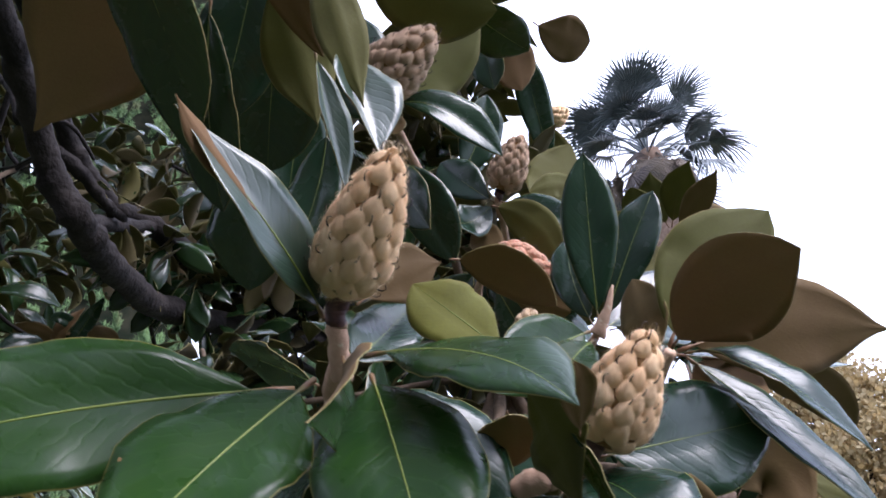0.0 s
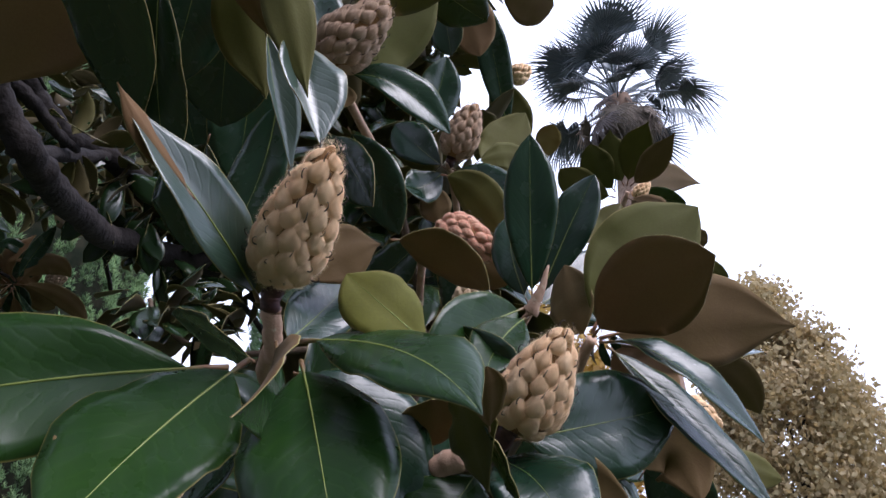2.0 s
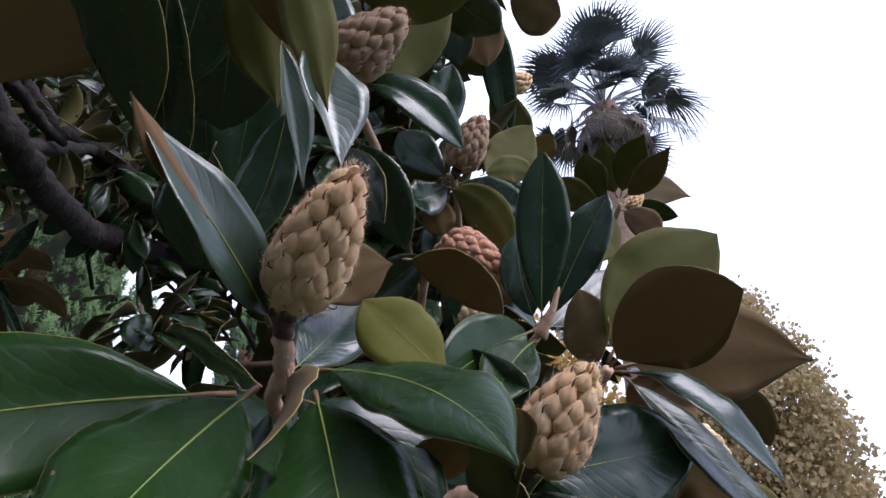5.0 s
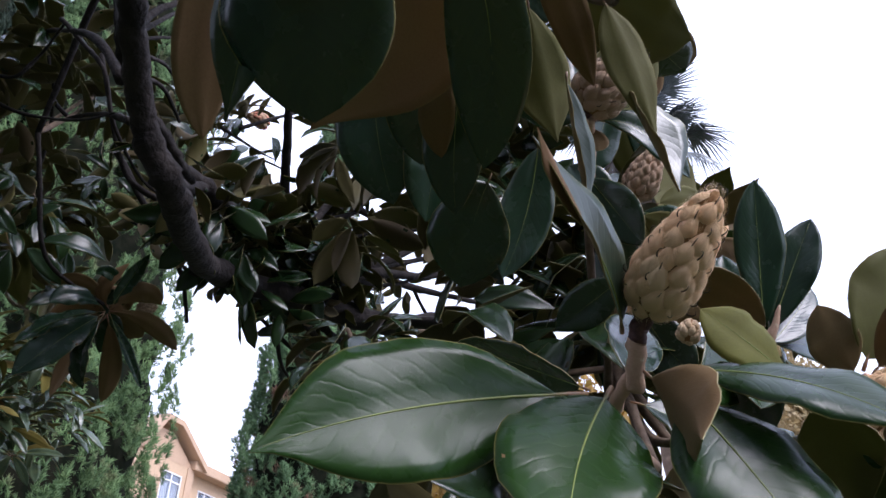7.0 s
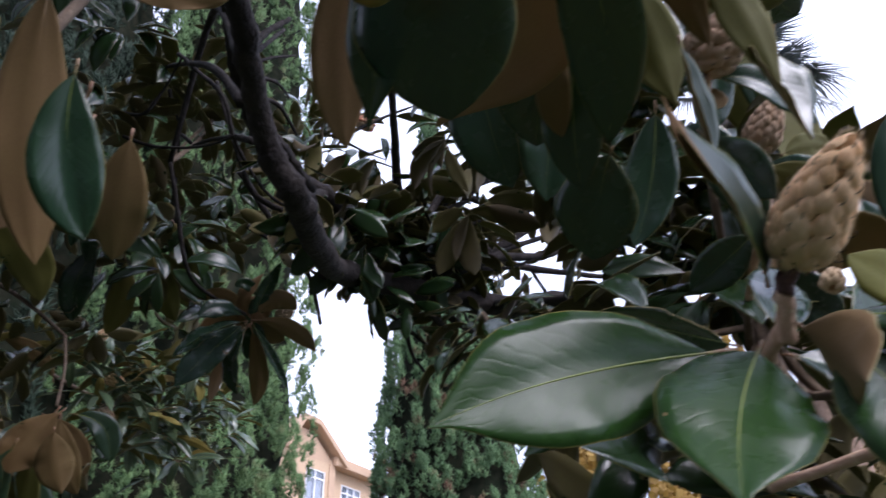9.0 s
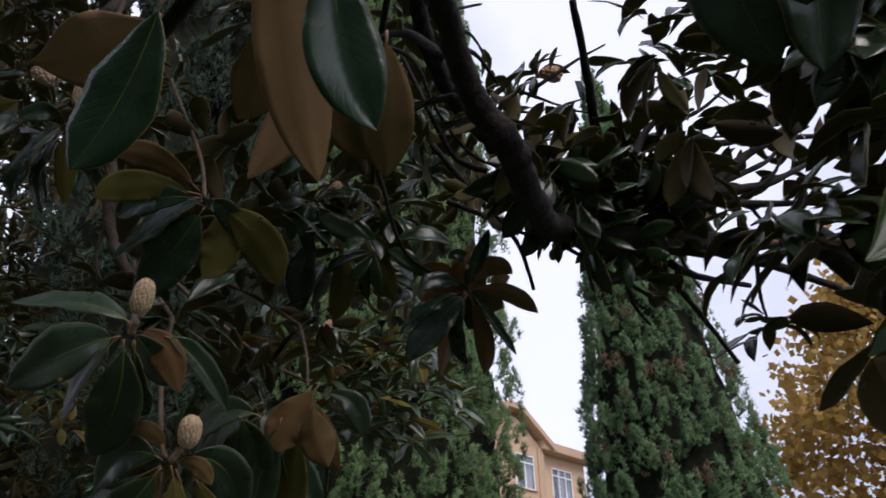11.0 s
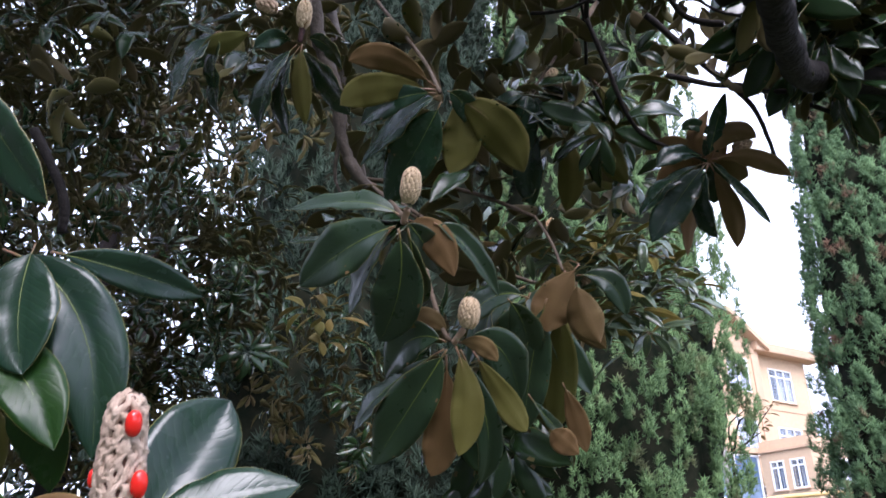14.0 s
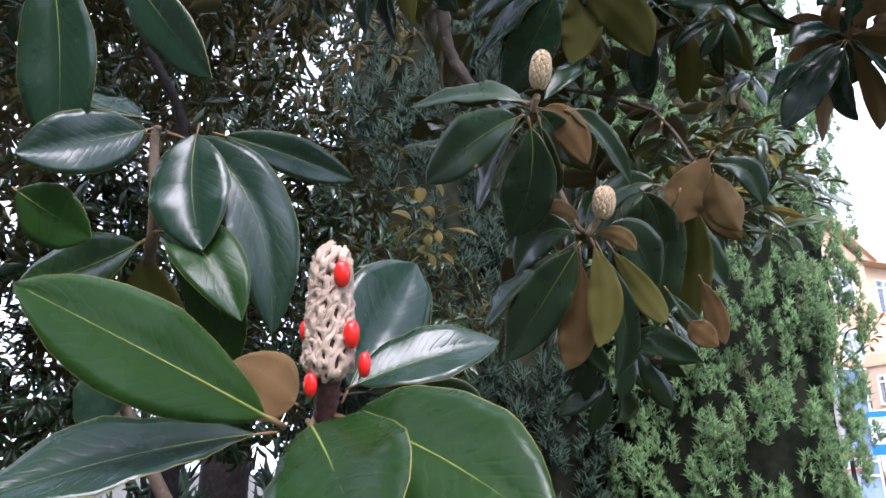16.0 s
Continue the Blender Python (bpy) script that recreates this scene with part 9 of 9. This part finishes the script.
# ---- shrubs and a young tree by the street ----
SHRUB_LEAF = needle_material("shrub_leaf", (0.06, 0.12, 0.04), (0.14, 0.22, 0.08))
small_tree("shrub", -5.96, 12.15, 2.75, 0.9, 0.4, 2600, 0.16, SHRUB_LEAF, "leafy green shrub below the cypress", "shrub", 6, 0.8, 0.05)
young = thing("young_tree", (-6.50, 15.80, 0), "thin young tree with a few brown leaves", "tree")
branch("trunk", young, [(-6.50, 15.80, -0.05), (-6.50, 15.80, 2.5), (-6.441, 15.749, 4.635)], 0.06, 0.025, BARK, 8, 0.1, 3)
branch("limb", young, [(-6.441, 15.749, 4.635), (-6.120, 15.957, 4.898), (-5.851, 16.046, 5.266), (-5.619, 16.137, 5.561)], 0.022, 0.006, BARK, 6, 0.1, 0)
branch("limb", young, [(-6.380, 15.769, 4.719), (-6.152, 15.712, 5.265), (-5.903, 15.941, 5.350), (-5.717, 16.105, 5.424)], 0.022, 0.006, BARK, 6, 0.1, 1)
branch("limb", young, [(-6.422, 15.746, 4.677), (-6.332, 15.572, 5.159), (-6.018, 15.742, 5.475)], 0.022, 0.006, BARK, 6, 0.1, 2)
branch("limb", young, [(-6.120, 15.957, 4.898), (-5.910, 16.100, 5.057)], 0.022, 0.006, BARK, 6, 0.1, 3)
rng = random.Random(17)
whorls = []
whorls.append(((-5.619, 16.137, 5.561), (0, 0, 1), 5, 0.2))
whorls.append(((-5.711, 16.100, 5.445), (0, 0, 1), 5, 0.2))
whorls.append(((-5.865, 15.983, 5.350), (0, 0, 1), 5, 0.2))
whorls.append(((-6.018, 15.742, 5.475), (0, 0, 1), 5, 0.2))
whorls.append(((-5.910, 16.100, 5.057), (0, 0, 1), 5, 0.2))
whorls.append(((-5.837, 16.109, 5.183), (0, 0, 1), 5, 0.2))
whorls.append(((-6.278, 15.751, 4.950), (0, 0, 1), 5, 0.2))
whorls.append(((-6.380, 15.769, 4.719), (0, 0, 1), 5, 0.2))
whorls.append(((-6.478, 15.828, 4.425), (0, 0, 1), 5, 0.2))
whorls.append(((-6.508, 15.734, 4.530), (0, 0, 1), 5, 0.2))
joined_leaves("foliage", young, whorls, [AUTUMN, AUTUMN, AUTUMN], FAR_KINDS, 6)
